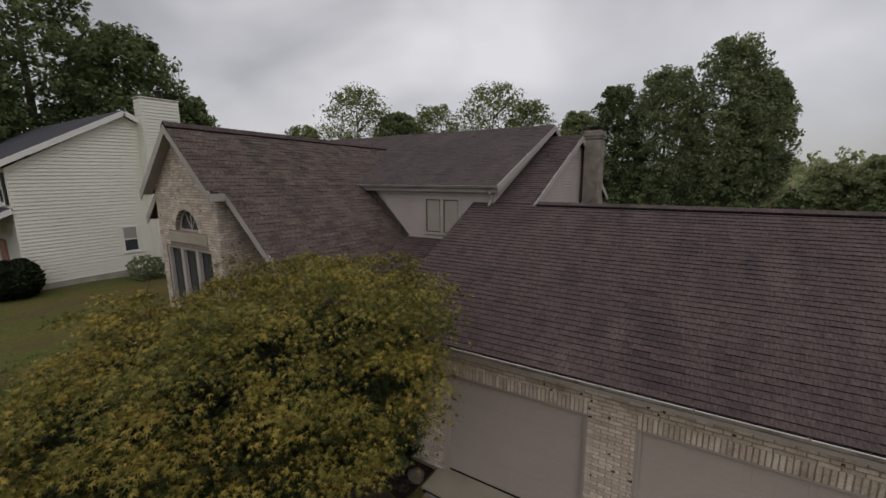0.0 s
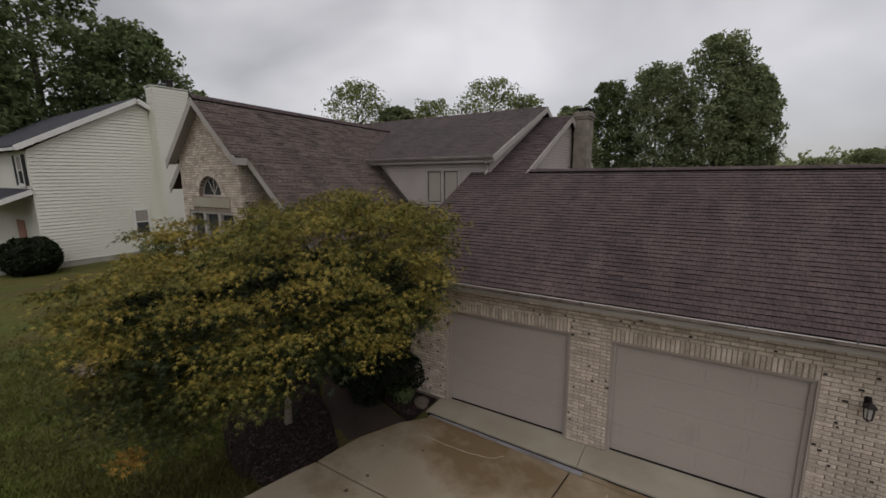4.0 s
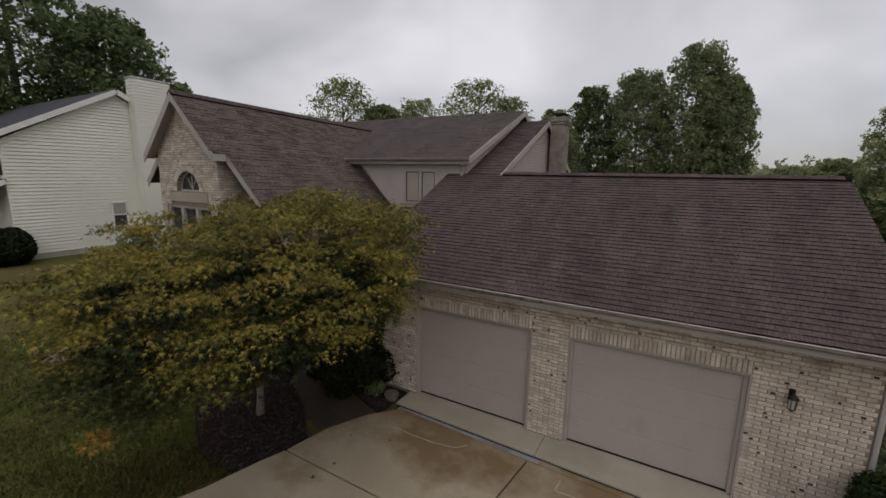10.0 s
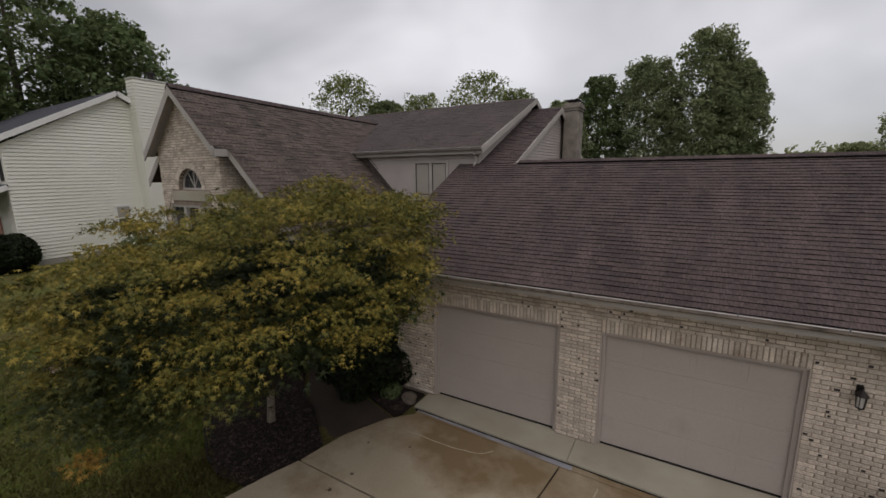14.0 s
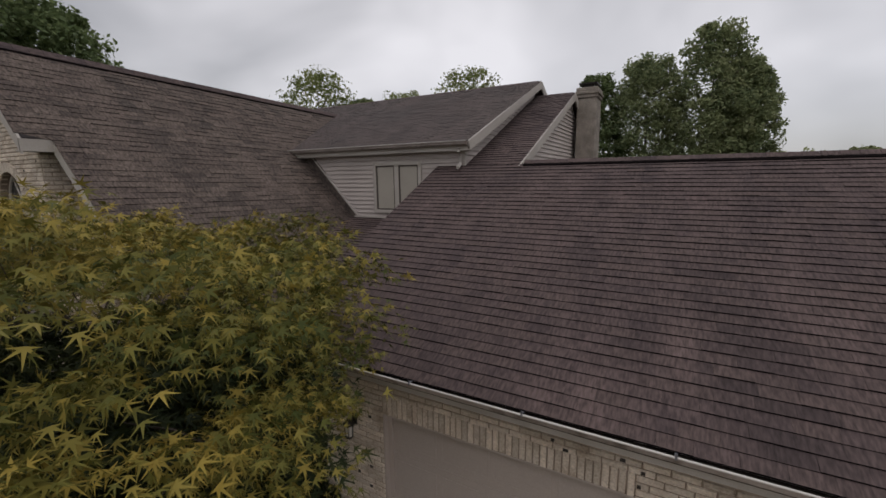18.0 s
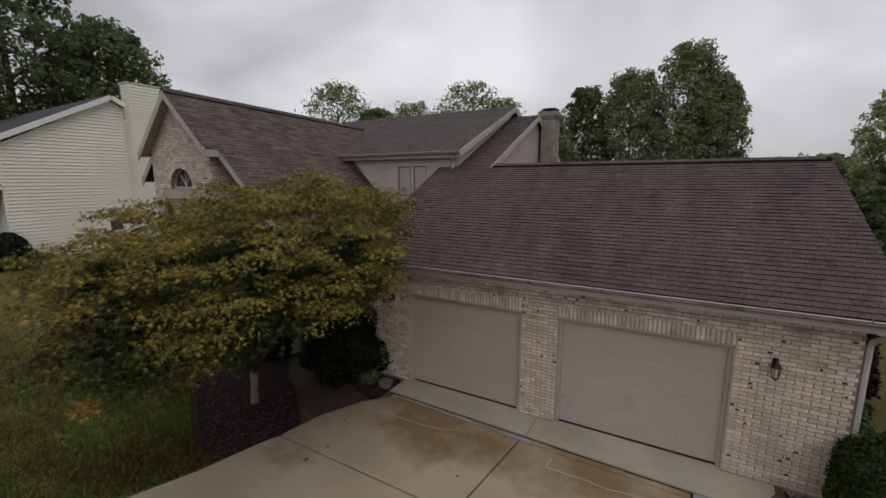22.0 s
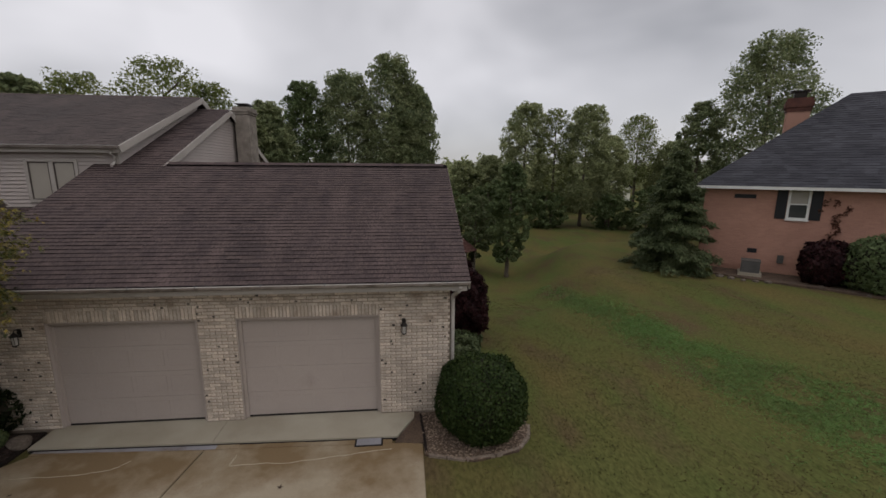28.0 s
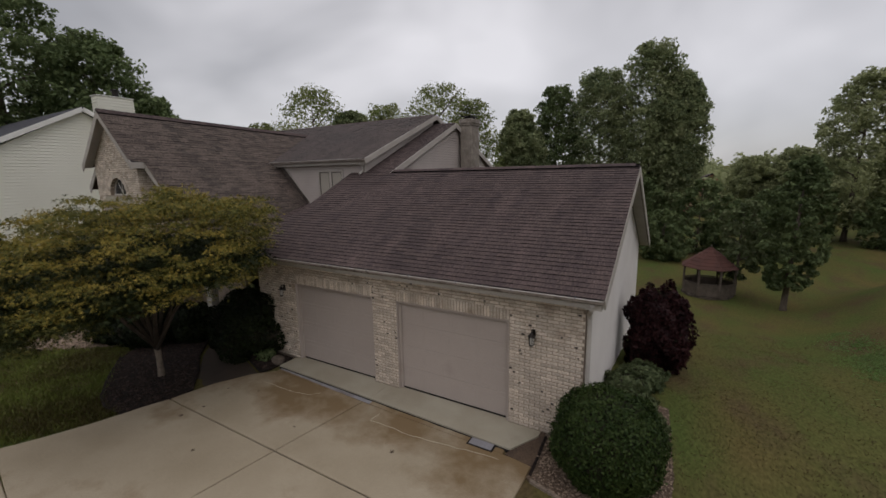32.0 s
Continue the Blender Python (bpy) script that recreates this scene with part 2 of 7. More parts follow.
M_SIDEWALL = material("pale_side_wall_vinyl", (0.62, 0.59, 0.56), (0.56, 0.53, 0.50), scale=0.8, rough=0.6, fine=0.04)
M_DOOR = material("taupe_garage_door_paint", (0.405, 0.350, 0.312), (0.372, 0.320, 0.285), scale=0.8, rough=0.55, fine=0.05, stain=(0.325, 0.277, 0.244), stain_scale=0.8, stain_at=0.68)
M_CREAM = material("cream_vinyl_siding", (0.74, 0.73, 0.64), (0.69, 0.68, 0.59), scale=0.4, rough=0.6, fine=0.04)
M_WHITE = material("white_painted_wood", (0.75, 0.74, 0.70), (0.66, 0.65, 0.61), scale=1.5, rough=0.55, fine=0.05)
M_CONCRETE = material("weathered_concrete", (0.385, 0.325, 0.235), (0.30, 0.247, 0.17), scale=0.6, rough=0.85, bump=0.004, bump_scale=80, fine=0.14, stain=(0.19, 0.13, 0.068), stain_scale=0.55, stain_at=0.66, stain_band=(3.3, 5.3, 0.21))
M_CONCRETE_L = material("pale_apron_concrete", (0.38, 0.35, 0.275), (0.30, 0.265, 0.20), scale=0.9, rough=0.85, bump=0.003, bump_scale=90, fine=0.12, stain=(0.26, 0.22, 0.17), stain_scale=0.8, stain_at=0.66)
# walk concrete coloured dark to paint the maple's shade on it
M_WALK_SHADE = material("shade_dark_walk_concrete", (0.055, 0.040, 0.030), (0.034, 0.025, 0.019), scale=1.2, rough=0.7, bump=0.004, bump_scale=70, fine=0.2, stain=(0.05, 0.037, 0.028), stain_scale=1.1, stain_at=0.56)
M_DIRT = material("washed_brown_earth", (0.115, 0.078, 0.052), (0.068, 0.047, 0.034), scale=3, rough=0.95, bump=0.012, bump_scale=35, fine=0.3)
M_FOUND = material("grey_foundation", (0.38, 0.36, 0.31), (0.28, 0.26, 0.22), scale=1.5, rough=0.9, bump=0.004)
M_CRACK = material("pale_crack_sealant", (0.42, 0.365, 0.265), (0.34, 0.29, 0.21), scale=4, rough=0.8)
M_DARKGAP = material("wet_dark_joint", (0.012, 0.010, 0.009), rough=0.9)
M_STEEL = material("grey_steel_grate", (0.20, 0.21, 0.23), (0.14, 0.14, 0.16), scale=4, rough=0.5, metal=0.6, fine=0.1)
M_PAN = material("pale_blue_grey_pan_concrete", (0.275, 0.272, 0.290), (0.205, 0.195, 0.205), scale=2.2, rough=0.8, bump=0.003, bump_scale=70, fine=0.15, stain=(0.15, 0.12, 0.105), stain_scale=1.6, stain_at=0.62)
M_MULCH = material("dark_wood_mulch", (0.018, 0.011, 0.008), (0.008, 0.005, 0.004), scale=6, rough=0.95, bump=0.02, bump_scale=40, fine=0.4)
M_CHIP = material("mulch_chip", (0.050, 0.032, 0.025), (0.012, 0.008, 0.006), scale=9, rough=0.95, island=0.6)
M_PEBBLE = material("river_pebble", (0.27, 0.205, 0.15), (0.15, 0.112, 0.085), scale=8, rough=0.9, island=0.45, spec=0.1)
M_LAWN = material("patchy_lawn", (0.072, 0.094, 0.026), (0.110, 0.088, 0.033), scale=0.34, stretch=(1.25, 0.55, 1.0), rough=0.95, bump=0.02, bump_scale=16, fine=0.26, stain=(0.092, 0.068, 0.034), stain_scale=0.55, stain_at=0.6, spec=0.05)
M_GRASS_GREEN = leaf_material("fresh_green_grass_blade", (0.095, 0.145, 0.038), (0.100, 0.180, 0.044), (0.120, 0.205, 0.055), patch=0.5, through_light=0.15, own=0.2)
M_GRASS_DEEP = leaf_material("lush_grass_blade", (0.060, 0.044, 0.016), (0.120, 0.146, 0.030), (0.21, 0.27, 0.055), patch=0.45, through_light=0.1, own=0.25)
M_GRASS = leaf_material("grass_blade", (0.082, 0.060, 0.024), (0.071, 0.069, 0.022), (0.058, 0.080, 0.021), patch=0.34, through_light=0.25, own=0.12)
M_BARK = material("grey_brown_bark", (0.16, 0.13, 0.105), (0.09, 0.07, 0.055), scale=6, rough=0.95, bump=0.015, bump_scale=30, stretch=(1, 1, 0.25))
M_BARK_PALE = material("pale_maple_bark", (0.22, 0.18, 0.14), (0.12, 0.095, 0.072), scale=7, rough=0.9, bump=0.01, bump_scale=30, stretch=(1, 1, 0.3))
M_LIMB = material("dark_limb_bark", (0.075, 0.058, 0.046), (0.042, 0.033, 0.027), scale=6, rough=0.9, bump=0.01, bump_scale=30)
M_MAPLE = leaf_material("maple_leaf", (0.050, 0.062, 0.014), (0.158, 0.142, 0.031), (0.315, 0.236, 0.050), patch=0.9, through_light=0.14)
# low leaves: greener, and darkened to paint the shade beneath the crown
M_MAPLE_LOW = leaf_material("maple_leaf_green_shade", (0.018, 0.026, 0.008), (0.048, 0.054, 0.014), (0.135, 0.118, 0.028), patch=0.8, through_light=0.12)
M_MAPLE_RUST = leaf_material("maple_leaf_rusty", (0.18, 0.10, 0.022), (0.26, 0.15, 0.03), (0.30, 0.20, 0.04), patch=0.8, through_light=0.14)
# inner leaves: near-black green stands in for self-shadow inside the crown
M_MAPLE_IN = leaf_material("maple_leaf_inner_shade", (0.012, 0.019, 0.007), (0.022, 0.031, 0.010), (0.042, 0.048, 0.014), patch=0.8, through_light=0.06)
M_LEAF = leaf_material("green_leaf", (0.140, 0.178, 0.092), (0.225, 0.262, 0.130), (0.31, 0.33, 0.175), patch=0.3, through_light=0.5)
# leaf of distant trees and woods, paled to paint the haze of distance
M_LEAF_HAZE = leaf_material("haze_painted_green_leaf", (0.24, 0.27, 0.14), (0.32, 0.35, 0.18), (0.40, 0.42, 0.22), patch=0.3, through_light=0.5)
M_LEAF_DARK = leaf_material("dark_green_leaf", (0.080, 0.112, 0.048), (0.125, 0.165, 0.070), (0.175, 0.215, 0.094), patch=0.3, through_light=0.38)
M_OAK = leaf_material("oak_leaf", (0.092, 0.128, 0.055), (0.140, 0.184, 0.078), (0.195, 0.24, 0.105), patch=0.3, through_light=0.4)
M_LEAF_PALE = leaf_material("pale_green_leaf", (0.125, 0.155, 0.055), (0.19, 0.22, 0.08), (0.255, 0.27, 0.11), patch=0.4, through_light=0.4)
M_NEEDLE = leaf_material("grey_green_needles", (0.085, 0.110, 0.050), (0.135, 0.165, 0.075), (0.19, 0.21, 0.11), patch=0.6)
M_HEMLOCK = leaf_material("dark_grey_green_needles", (0.058, 0.080, 0.036), (0.096, 0.122, 0.055), (0.145, 0.166, 0.082), patch=0.6)
M_BOX = leaf_material("boxwood_leaf", (0.015, 0.029, 0.007), (0.030, 0.051, 0.012), (0.055, 0.078, 0.022), patch=1.2)
# shrub green taken near black, so the entry's shade sits in the leaf colour
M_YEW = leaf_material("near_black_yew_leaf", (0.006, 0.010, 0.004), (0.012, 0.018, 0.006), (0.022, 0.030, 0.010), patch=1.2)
M_REDLEAF = leaf_material("dark_red_leaf", (0.014, 0.005, 0.006), (0.025, 0.008, 0.009), (0.046, 0.016, 0.016), patch=1.0)
M_VINE = leaf_material("brown_red_vine_leaf", (0.075, 0.032, 0.024), (0.11, 0.048, 0.034), (0.15, 0.07, 0.045), patch=1.0)
# solid filler inside bushes, dark brown in place of their inner shade
M_CORE = material("twig_core_painted_shade", (0.030, 0.024, 0.016), (0.016, 0.016, 0.009), scale=4, rough=0.95)
M_IRON = material("black_bronze_metal", (0.03, 0.025, 0.022), rough=0.45, metal=0.5)
M_GLASS = material("window_glass", (0.05, 0.055, 0.06), (0.035, 0.04, 0.045), scale=1, rough=0.06, spec=0.7, fine=0.0)
M_BLIND = material("closed_grey_blind", (0.37, 0.34, 0.29), (0.32, 0.295, 0.25), scale=1.0, rough=0.5, fine=0.04)
M_RED_BRICK = material("salmon_brick", (0.45, 0.25, 0.185), (0.40, 0.218, 0.16), scale=0.8, rough=0.9, fine=0.10, island=0.06)
M_DARK_BRICK = material("sooty_dark_red_brick", (0.13, 0.055, 0.042), (0.08, 0.037, 0.030), scale=3, rough=0.9, fine=0.2)
M_BLACK = material("black_shutter", (0.018, 0.018, 0.02), rough=0.5)
M_STONE = material("chimney_stone", (0.30, 0.265, 0.225), (0.19, 0.165, 0.14), scale=3.5, rough=0.95, bump=0.008, bump_scale=40, fine=0.25, stain=(0.14, 0.12, 0.1), stain_scale=2, stain_at=0.6)
M_COPPER = material("reddish_gazebo_shingles", (0.105, 0.046, 0.036), (0.07, 0.033, 0.027), scale=2, rough=0.9, island=0.25)
M_WOODGREY = material("weathered_grey_wood", (0.13, 0.105, 0.085), (0.08, 0.065, 0.052), scale=4, rough=0.9)
M_GREYMETAL = material("grey_painted_steel", (0.10, 0.094, 0.085), (0.07, 0.066, 0.06), scale=2, rough=0.6)

# ---- mesh helpers ----


def mesh_of(name, verts, faces, mat, smooth=False):
    me = bpy.data.meshes.new(name)
    me.from_pydata([tuple(v) for v in verts], [], [tuple(f) for f in faces])
    me.materials.append(mat)
    if smooth:
        me.shade_smooth()
    me.update()
    return me


def fast_mesh(name, verts, faces, mat):
    """A mesh from arrays; all faces have the same number of corners."""
    me = bpy.data.meshes.new(name)
    k, m = faces.shape[1], len(faces)
    me.vertices.add(len(verts))
    me.vertices.foreach_set("co", np.ascontiguousarray(verts, dtype=np.float32).ravel())
    me.loops.add(m * k)
    me.loops.foreach_set("vertex_index", np.ascontiguousarray(faces, dtype=np.int32).ravel())
    me.polygons.add(m)
    me.polygons.foreach_set("loop_start", np.arange(0, m * k, k, dtype=np.int32))
    me.update(calc_edges=True)
    me.materials.append(mat)
    return me


class Build:
    """Gathers simple solids into one mesh."""

    def __init__(self):
        self.v, self.f = [], []

    def add(self, verts, faces):
        k = len(self.v)
        self.v += [tuple(p) for p in verts]
        self.f += [tuple(i + k for i in f) for f in faces]
        return self

    def box(self, x0, y0, z0, x1, y1, z1):
        v = [(x, y, z) for z in (z0, z1) for y in (y0, y1) for x in (x0, x1)]
        return self.add(v, [(0, 2, 3, 1), (4, 5, 7, 6), (0, 1, 5, 4), (2, 6, 7, 3), (0, 4, 6, 2), (1, 3, 7, 5)])

    def soft_box(self, x0, y0, z0, x1, y1, z1, b=0.01):
        bm = bmesh.new()
        bmesh.ops.create_cube(bm, size=1.0)
        for v in bm.verts:
            v.co = ((x0 + x1) / 2 + v.co.x * (x1 - x0), (y0 + y1) / 2 + v.co.y * (y1 - y0), (z0 + z1) / 2 + v.co.z * (z1 - z0))
        bmesh.ops.bevel(bm, geom=bm.edges[:], offset=b, segments=1, affect="EDGES")
        bm.verts.index_update()
        self.add([v.co[:] for v in bm.verts], [[v.index for v in f.verts] for f in bm.faces])
        bm.free()
        return self

    def prism(self, poly, off):
        """A polygon in space, thickened by the vector off."""
        n = len(poly)
        a = [Vector(p) for p in poly]
        b = [p + Vector(off) for p in a]
        return self.add(a + b, [tuple(range(n))[::-1], tuple(range(n, 2 * n))] + [(i, (i + 1) % n, n + (i + 1) % n, n + i) for i in range(n)])

    def beam(self, p, q, w, h, up=(0, 0, 1)):
        """A board from p to q: w across, h along up."""
        p, q = Vector(p), Vector(q)
        d = (q - p).normalized()
        s = d.cross(Vector(up)).normalized() * w / 2
        u = s.cross(d).normalized() * h / 2
        v = [e + a * s + b * u for e in (p, q) for a, b in ((-1, -1), (1, -1), (1, 1), (-1, 1))]
        return self.add(v, [(0, 3, 2, 1), (4, 5, 6, 7), (0, 1, 5, 4), (1, 2, 6, 5), (2, 3, 7, 6), (3, 0, 4, 7)])

    def tube(self, pts, radii, sides=8, cap=True):
        rings = []
        for i, p in enumerate(pts):
            p = Vector(p)
            d = (Vector(pts[min(i + 1, len(pts) - 1)]) - Vector(pts[max(i - 1, 0)])).normalized()
            a = d.orthogonal().normalized() if abs(d.z) < 0.9 else Vector((1, 0, 0)).cross(d).normalized()
            b = d.cross(a)
            rings.append([p + radii[i] * (math.cos(2 * math.pi * j / sides) * a + math.sin(2 * math.pi * j / sides) * b) for j in range(sides)])
        v = [p for r in rings for p in r]
        f = [(i * sides + j, i * sides + (j + 1) % sides, (i + 1) * sides + (j + 1) % sides, (i + 1) * sides + j) for i in range(len(pts) - 1) for j in range(sides)]
        if cap:
            f += [tuple(range(sides))[::-1], tuple(range((len(pts) - 1) * sides, len(pts) * sides))]
        return self.add(v, f)

    def lathe(self, profile, cx, cy, sides=16):
        """profile: rows of radius and height."""
        return self.tube([(cx, cy, z) for _, z in profile], [max(r, 0.001) for r, _ in profile], sides)

    def mesh(self, name, mat, smooth=False):
        return mesh_of(name, self.v, self.f, mat, smooth)


def thing(name, label, category, group="", kind="", at=(0, 0, 0)):
    ob = new(name)
    ob.empty_display_size = 0.2
    ob.location = at
    return tagged(ob, label, category, group, kind)


def part(name, data, mat, parent, label="", kind="", smooth=False):
    """Links a Build or a mesh as one object under its thing or part."""
    me = data.mesh(name, mat, smooth) if isinstance(data, Build) else data
    ob = new(name, me)
    ob.parent = parent
    if parent is not None:
        root = parent
        shift = Vector((0, 0, 0))
        while root is not None:
            shift += root.location
            root = root.parent
        ob.location = -shift
    return tagged(ob, label, "", "", kind)


def solo(name, data, mat, label, category, group="", kind="", smooth=False):
    me = data.mesh(name, mat, smooth) if isinstance(data, Build) else data
    return tagged(new(name, me), label, category, group, kind)


rng = np.random.default_rng(7)

# brown sash, its colour darkened to include the shadow of the recess
M_SASH = material("brown_sash_recess_shade", (0.085, 0.07, 0.06), (0.06, 0.05, 0.043), scale=2, rough=0.6, fine=0.05)
M_FROST = material("frosted_lantern_glass", (0.52, 0.50, 0.46), (0.45, 0.43, 0.40), scale=6, rough=0.3, fine=0.0)
M_TAN = material("tan_concrete_edging", (0.25, 0.20, 0.155), (0.17, 0.135, 0.105), scale=5, rough=0.95, bump=0.006, bump_scale=40)
M_ROCK = material("brown_rock", (0.15, 0.12, 0.095), (0.085, 0.068, 0.054), scale=5, rough=0.95, bump=0.01, bump_scale=30)


def smooth(a, b, t):
    t = min(max((t - a) / (b - a), 0.0), 1.0)
    return t * t * (3 - 2 * t)


def ground_z(x, y):
    """The lie of the land: level round the house, falling to the back garden, hills beyond."""
    right = smooth(9, 17, x)
    z = -0.07 - 2.4 * smooth(7, 26, y - 19 * right * (1 - smooth(24, 45, y)))
    z += 0.8 * smooth(-11, -23, x) * (1 - smooth(25, 50, y))
    z += 0.03 * min(max(5.3 - y, 0), 12)
    d = math.hypot(x, y)
    z += smooth(80, 260, d) * (9 + 7 * noise.noise((x * 0.011, y * 0.011, 3.1)))
    return z


def axis(edge, step):
    near = np.arange(-edge, edge + 1e-6, step)
    far = edge * np.geomspace(1.06, 60, 34)
    return np.concatenate([-far[::-1], near, far])


gx, gy = axis(34, 0.5), axis(34, 0.5) + 4.0
gv = [(x, y, ground_z(x, y) + 0.02 * noise.noise((x * 0.7, y * 0.7, 0.5))) for y in gy for x in gx]
gn = len(gx)
gf = np.array([(j * gn + i, j * gn + i + 1, (j + 1) * gn + i + 1, (j + 1) * gn + i) for j in range(len(gy) - 1) for i in range(gn - 1)])
ground = new("ground", fast_mesh("ground", np.array(gv), gf, M_LAWN))
ground.data.shade_smooth()
tagged(ground, "patchy green and browning mown lawn, gently sloping", "lawn", kind="structure")

# ---- pieces ----


def shingle_field(o, u, v, length, lim, expo=0.127, tab=0.26, thick=(0.009, 0.019)):
    """Wedge-shaped shingles, course over course. o: a point on the eave line; u along, v up the slope; lim(v): the ends of a course."""
    o, u, v = Vector(o), Vector(u).normalized(), Vector(v).normalized()
    n = u.cross(v)
    if n.z < 0:
        n = -n
    out = []
    for i in range(int(math.ceil(length / expo))):
        v0, v1 = i * expo, min((i + 1) * expo + 0.02, length)
        (a0, b0), (a1, b1) = lim(v0), lim(v1)
        s = min(a0, a1) - rng.uniform(0, tab)
        while s < max(b0, b1):
            e = s + tab * rng.uniform(0.92, 1.08)
            lo, hi = [min(max(t, a0), b0) for t in (s, e)], [min(max(t, a1), b1) for t in (s, e)]
            if lo[1] - lo[0] > 0.02 or hi[1] - hi[0] > 0.02:
                th = rng.uniform(*thick)
                g = 0.0008
                p = [o + u * (lo[0] + g) + v * v0, o + u * (lo[1] - g) + v * v0, o + u * (hi[1] - g) + v * v1, o + u * (hi[0] + g) + v * v1]
                out.append((i, [p[0] + n * th, p[1] + n * th, p[2] + n * 0.003, p[3] + n * 0.003, p[0], p[1]]))
            s = e
    return out


SH_F = [(0, 1, 2, 3), (4, 5, 1, 0), (4, 0, 3), (1, 5, 2)]


def lay_shingles(field, roof, mat, singles=0, single_mat=None):
    """The first ones as parts of their own, the rest joined."""
    b = Build()
    for k, (i, p) in enumerate(field):
        if k < singles:
            part("shingle", edged(Build().add(p, SH_F), single_mat, "shingle"), None, roof)
        else:
            b.add(p, SH_F)
    part("shingle_courses", edged(b, mat, "shingle_courses"), None, roof, "overlapping asphalt shingle courses", "stuff")


def edged(b, mat, name):
    """Shingles whose bare cut butt edges are dark asphalt, blackened as painted course shadows."""
    me = b.mesh(name, mat)
    me.materials.append(M_EDGE)
    me.polygons.foreach_set("material_index", [1 if i % 4 == 1 else 0 for i in range(len(b.f))])
    return me


def brick_face(wall, o, u, spans, z0, z1, zone=None, course=0.0677, length=0.213, joint=0.011, proud=0.012, mat=None, mat_one=None, dark=0.03, outward=None, lump=0.06):
    """Bricks in running bond on a vertical face. spans(z): the runs of wall at a height, along u from o."""
    o, u = Vector(o), Vector(u).normalized()
    n = Vector(outward)
    mat, mat_one = mat or M_BRICK_I, mat_one or M_BRICK
    joined, burnt, shared = Build(), Build(), {}
    count = 0
    for c in range(int((z1 - z0) / course)):
        za, zb = z0 + c * course + joint / 2, z0 + (c + 1) * course - joint / 2
        for a, b in spans((za + zb) / 2):
            s = a - (length / 2 if c % 2 else 0) 
            while s < b - 0.02:
                e = s + length
                p, q = max(s, a) + joint / 2, min(e, b) - joint / 2
                s = e
                if q - p < 0.03:
                    continue
                out = proud + rng.uniform(-0.004, 0.005)
                hole = rng.random() < dark
                if zone and zone((p + q) / 2, za) and count < 300 and q - p > length * 0.4:
                    key = (round(q - p, 2), hole)
                    if key not in shared:
                        w = key[0]
                        bb = Build().add(*brick_solid(Vector((0, 0, 0)), u, n, w, zb - za, proud))
                        shared[key] = bb.mesh("brick", mat_one)
                    ob = new("brick", shared[key])
                    ob.parent = wall
                    ob.location = o + u * p + Vector((0, 0, za)) + n * (out - proud)
                    count += 1
                else:
                    joined.add(*brick_solid(o + u * p + Vector((0, 0, za)), u, n, q - p, zb - za, out))
                if hole:
                    x = rng.uniform(p, max(q - 0.1, p + 0.01))
                    w = rng.uniform(0.04, 0.075)
                    burnt.add(*brick_solid(o + u * x + Vector((0, 0, za + 0.006)), u, n, w, (zb - za) * 0.75, out + 0.004))
    part("brick_courses", joined, mat, wall, "rows of cream tumbled brick", "stuff")
    if burnt.v:
        part("dark_brick_marks", burnt, M_BRICK_DARK, wall, "scattered dark burnt brick spots", "stuff")


def brick_solid(p, u, n, w, h, d):
    """A brick with eased front edges: back at the wall face, front d proud."""
    e = 0.006
    up = Vector((0, 0, 1))
    back = [p, p + u * w, p + u * w + up * h, p + up * h]
    front = [p + u * e + up * e + n * d, p + u * (w - e) + up * e + n * d, p + u * (w - e) + up * (h - e) + n * d, p + u * e + up * (h - e) + n * d]
    return back + front, [(4, 5, 6, 7), (0, 1, 5, 4), (1, 2, 6, 5), (2, 3, 7, 6), (3, 0, 4, 7)]


def spread(poly, z):
    """The run of a convex (u, z) polygon at height z."""
    us = []
    for (u0, z0), (u1, z1) in zip(poly, poly[1:] + poly[:1]):
        if (z0 <= z <= z1) or (z1 <= z <= z0):
            us.append(u0 if z1 == z0 else u0 + (u1 - u0) * (z - z0) / (z1 - z0))
            if z1 == z0:
                us.append(u1)
    return (min(us), max(us)) if us else None


def siding(wall, o, u, poly, outward, lap=0.105, mat=None, singles=True, holes=(), out=0.029, gap=0.012):
    """Lap boards over a (u, z) polygon, each tilted out at its foot."""
    o, u, n = Vector(o), Vector(u).normalized(), Vector(outward)
    z, top = min(p[1] for p in poly), max(p[1] for p in poly)
    joined = Build()
    while z < top - 0.01:
        z1 = min(z + lap, top)
        a, b = spread(poly, z + 0.002), spread(poly, z1 - 0.002)
        if a and b:
            runs = [(a, b)]
            for h0, h1, g0, g1 in holes:
                if z1 > g0 + 0.03 and z < g1 - 0.03:
                    runs = [r for (p, q) in runs for r in (((p[0], min(p[1], h0)), (q[0], min(q[1], h0))), ((max(p[0], h1), p[1]), (max(q[0], h1), q[1])))]
            for p, q in runs:
                if max(p[1] - p[0], q[1] - q[0]) < 0.02:
                    continue
                up = Vector((0, 0, 1))
                za = z + gap
                v = [o + u * p[0] + up * za + n * out, o + u * p[1] + up * za + n * out, o + u * q[1] + up * z1 + n * 0.004, o + u * q[0] + up * z1 + n * 0.004, o + u * p[0] + up * za, o + u * p[1] + up * za]
                target = Build() if singles else joined
                target.add(v, [(0, 1, 2, 3), (4, 5, 1, 0), (4, 0, 3), (1, 5, 2)])
                if singles:
                    part("siding_board", target, mat or M_SIDING, wall)
        z = z1
    if not singles:
        part("siding_boards", joined, mat or M_SIDING, wall, "horizontal lap siding boards", "stuff")


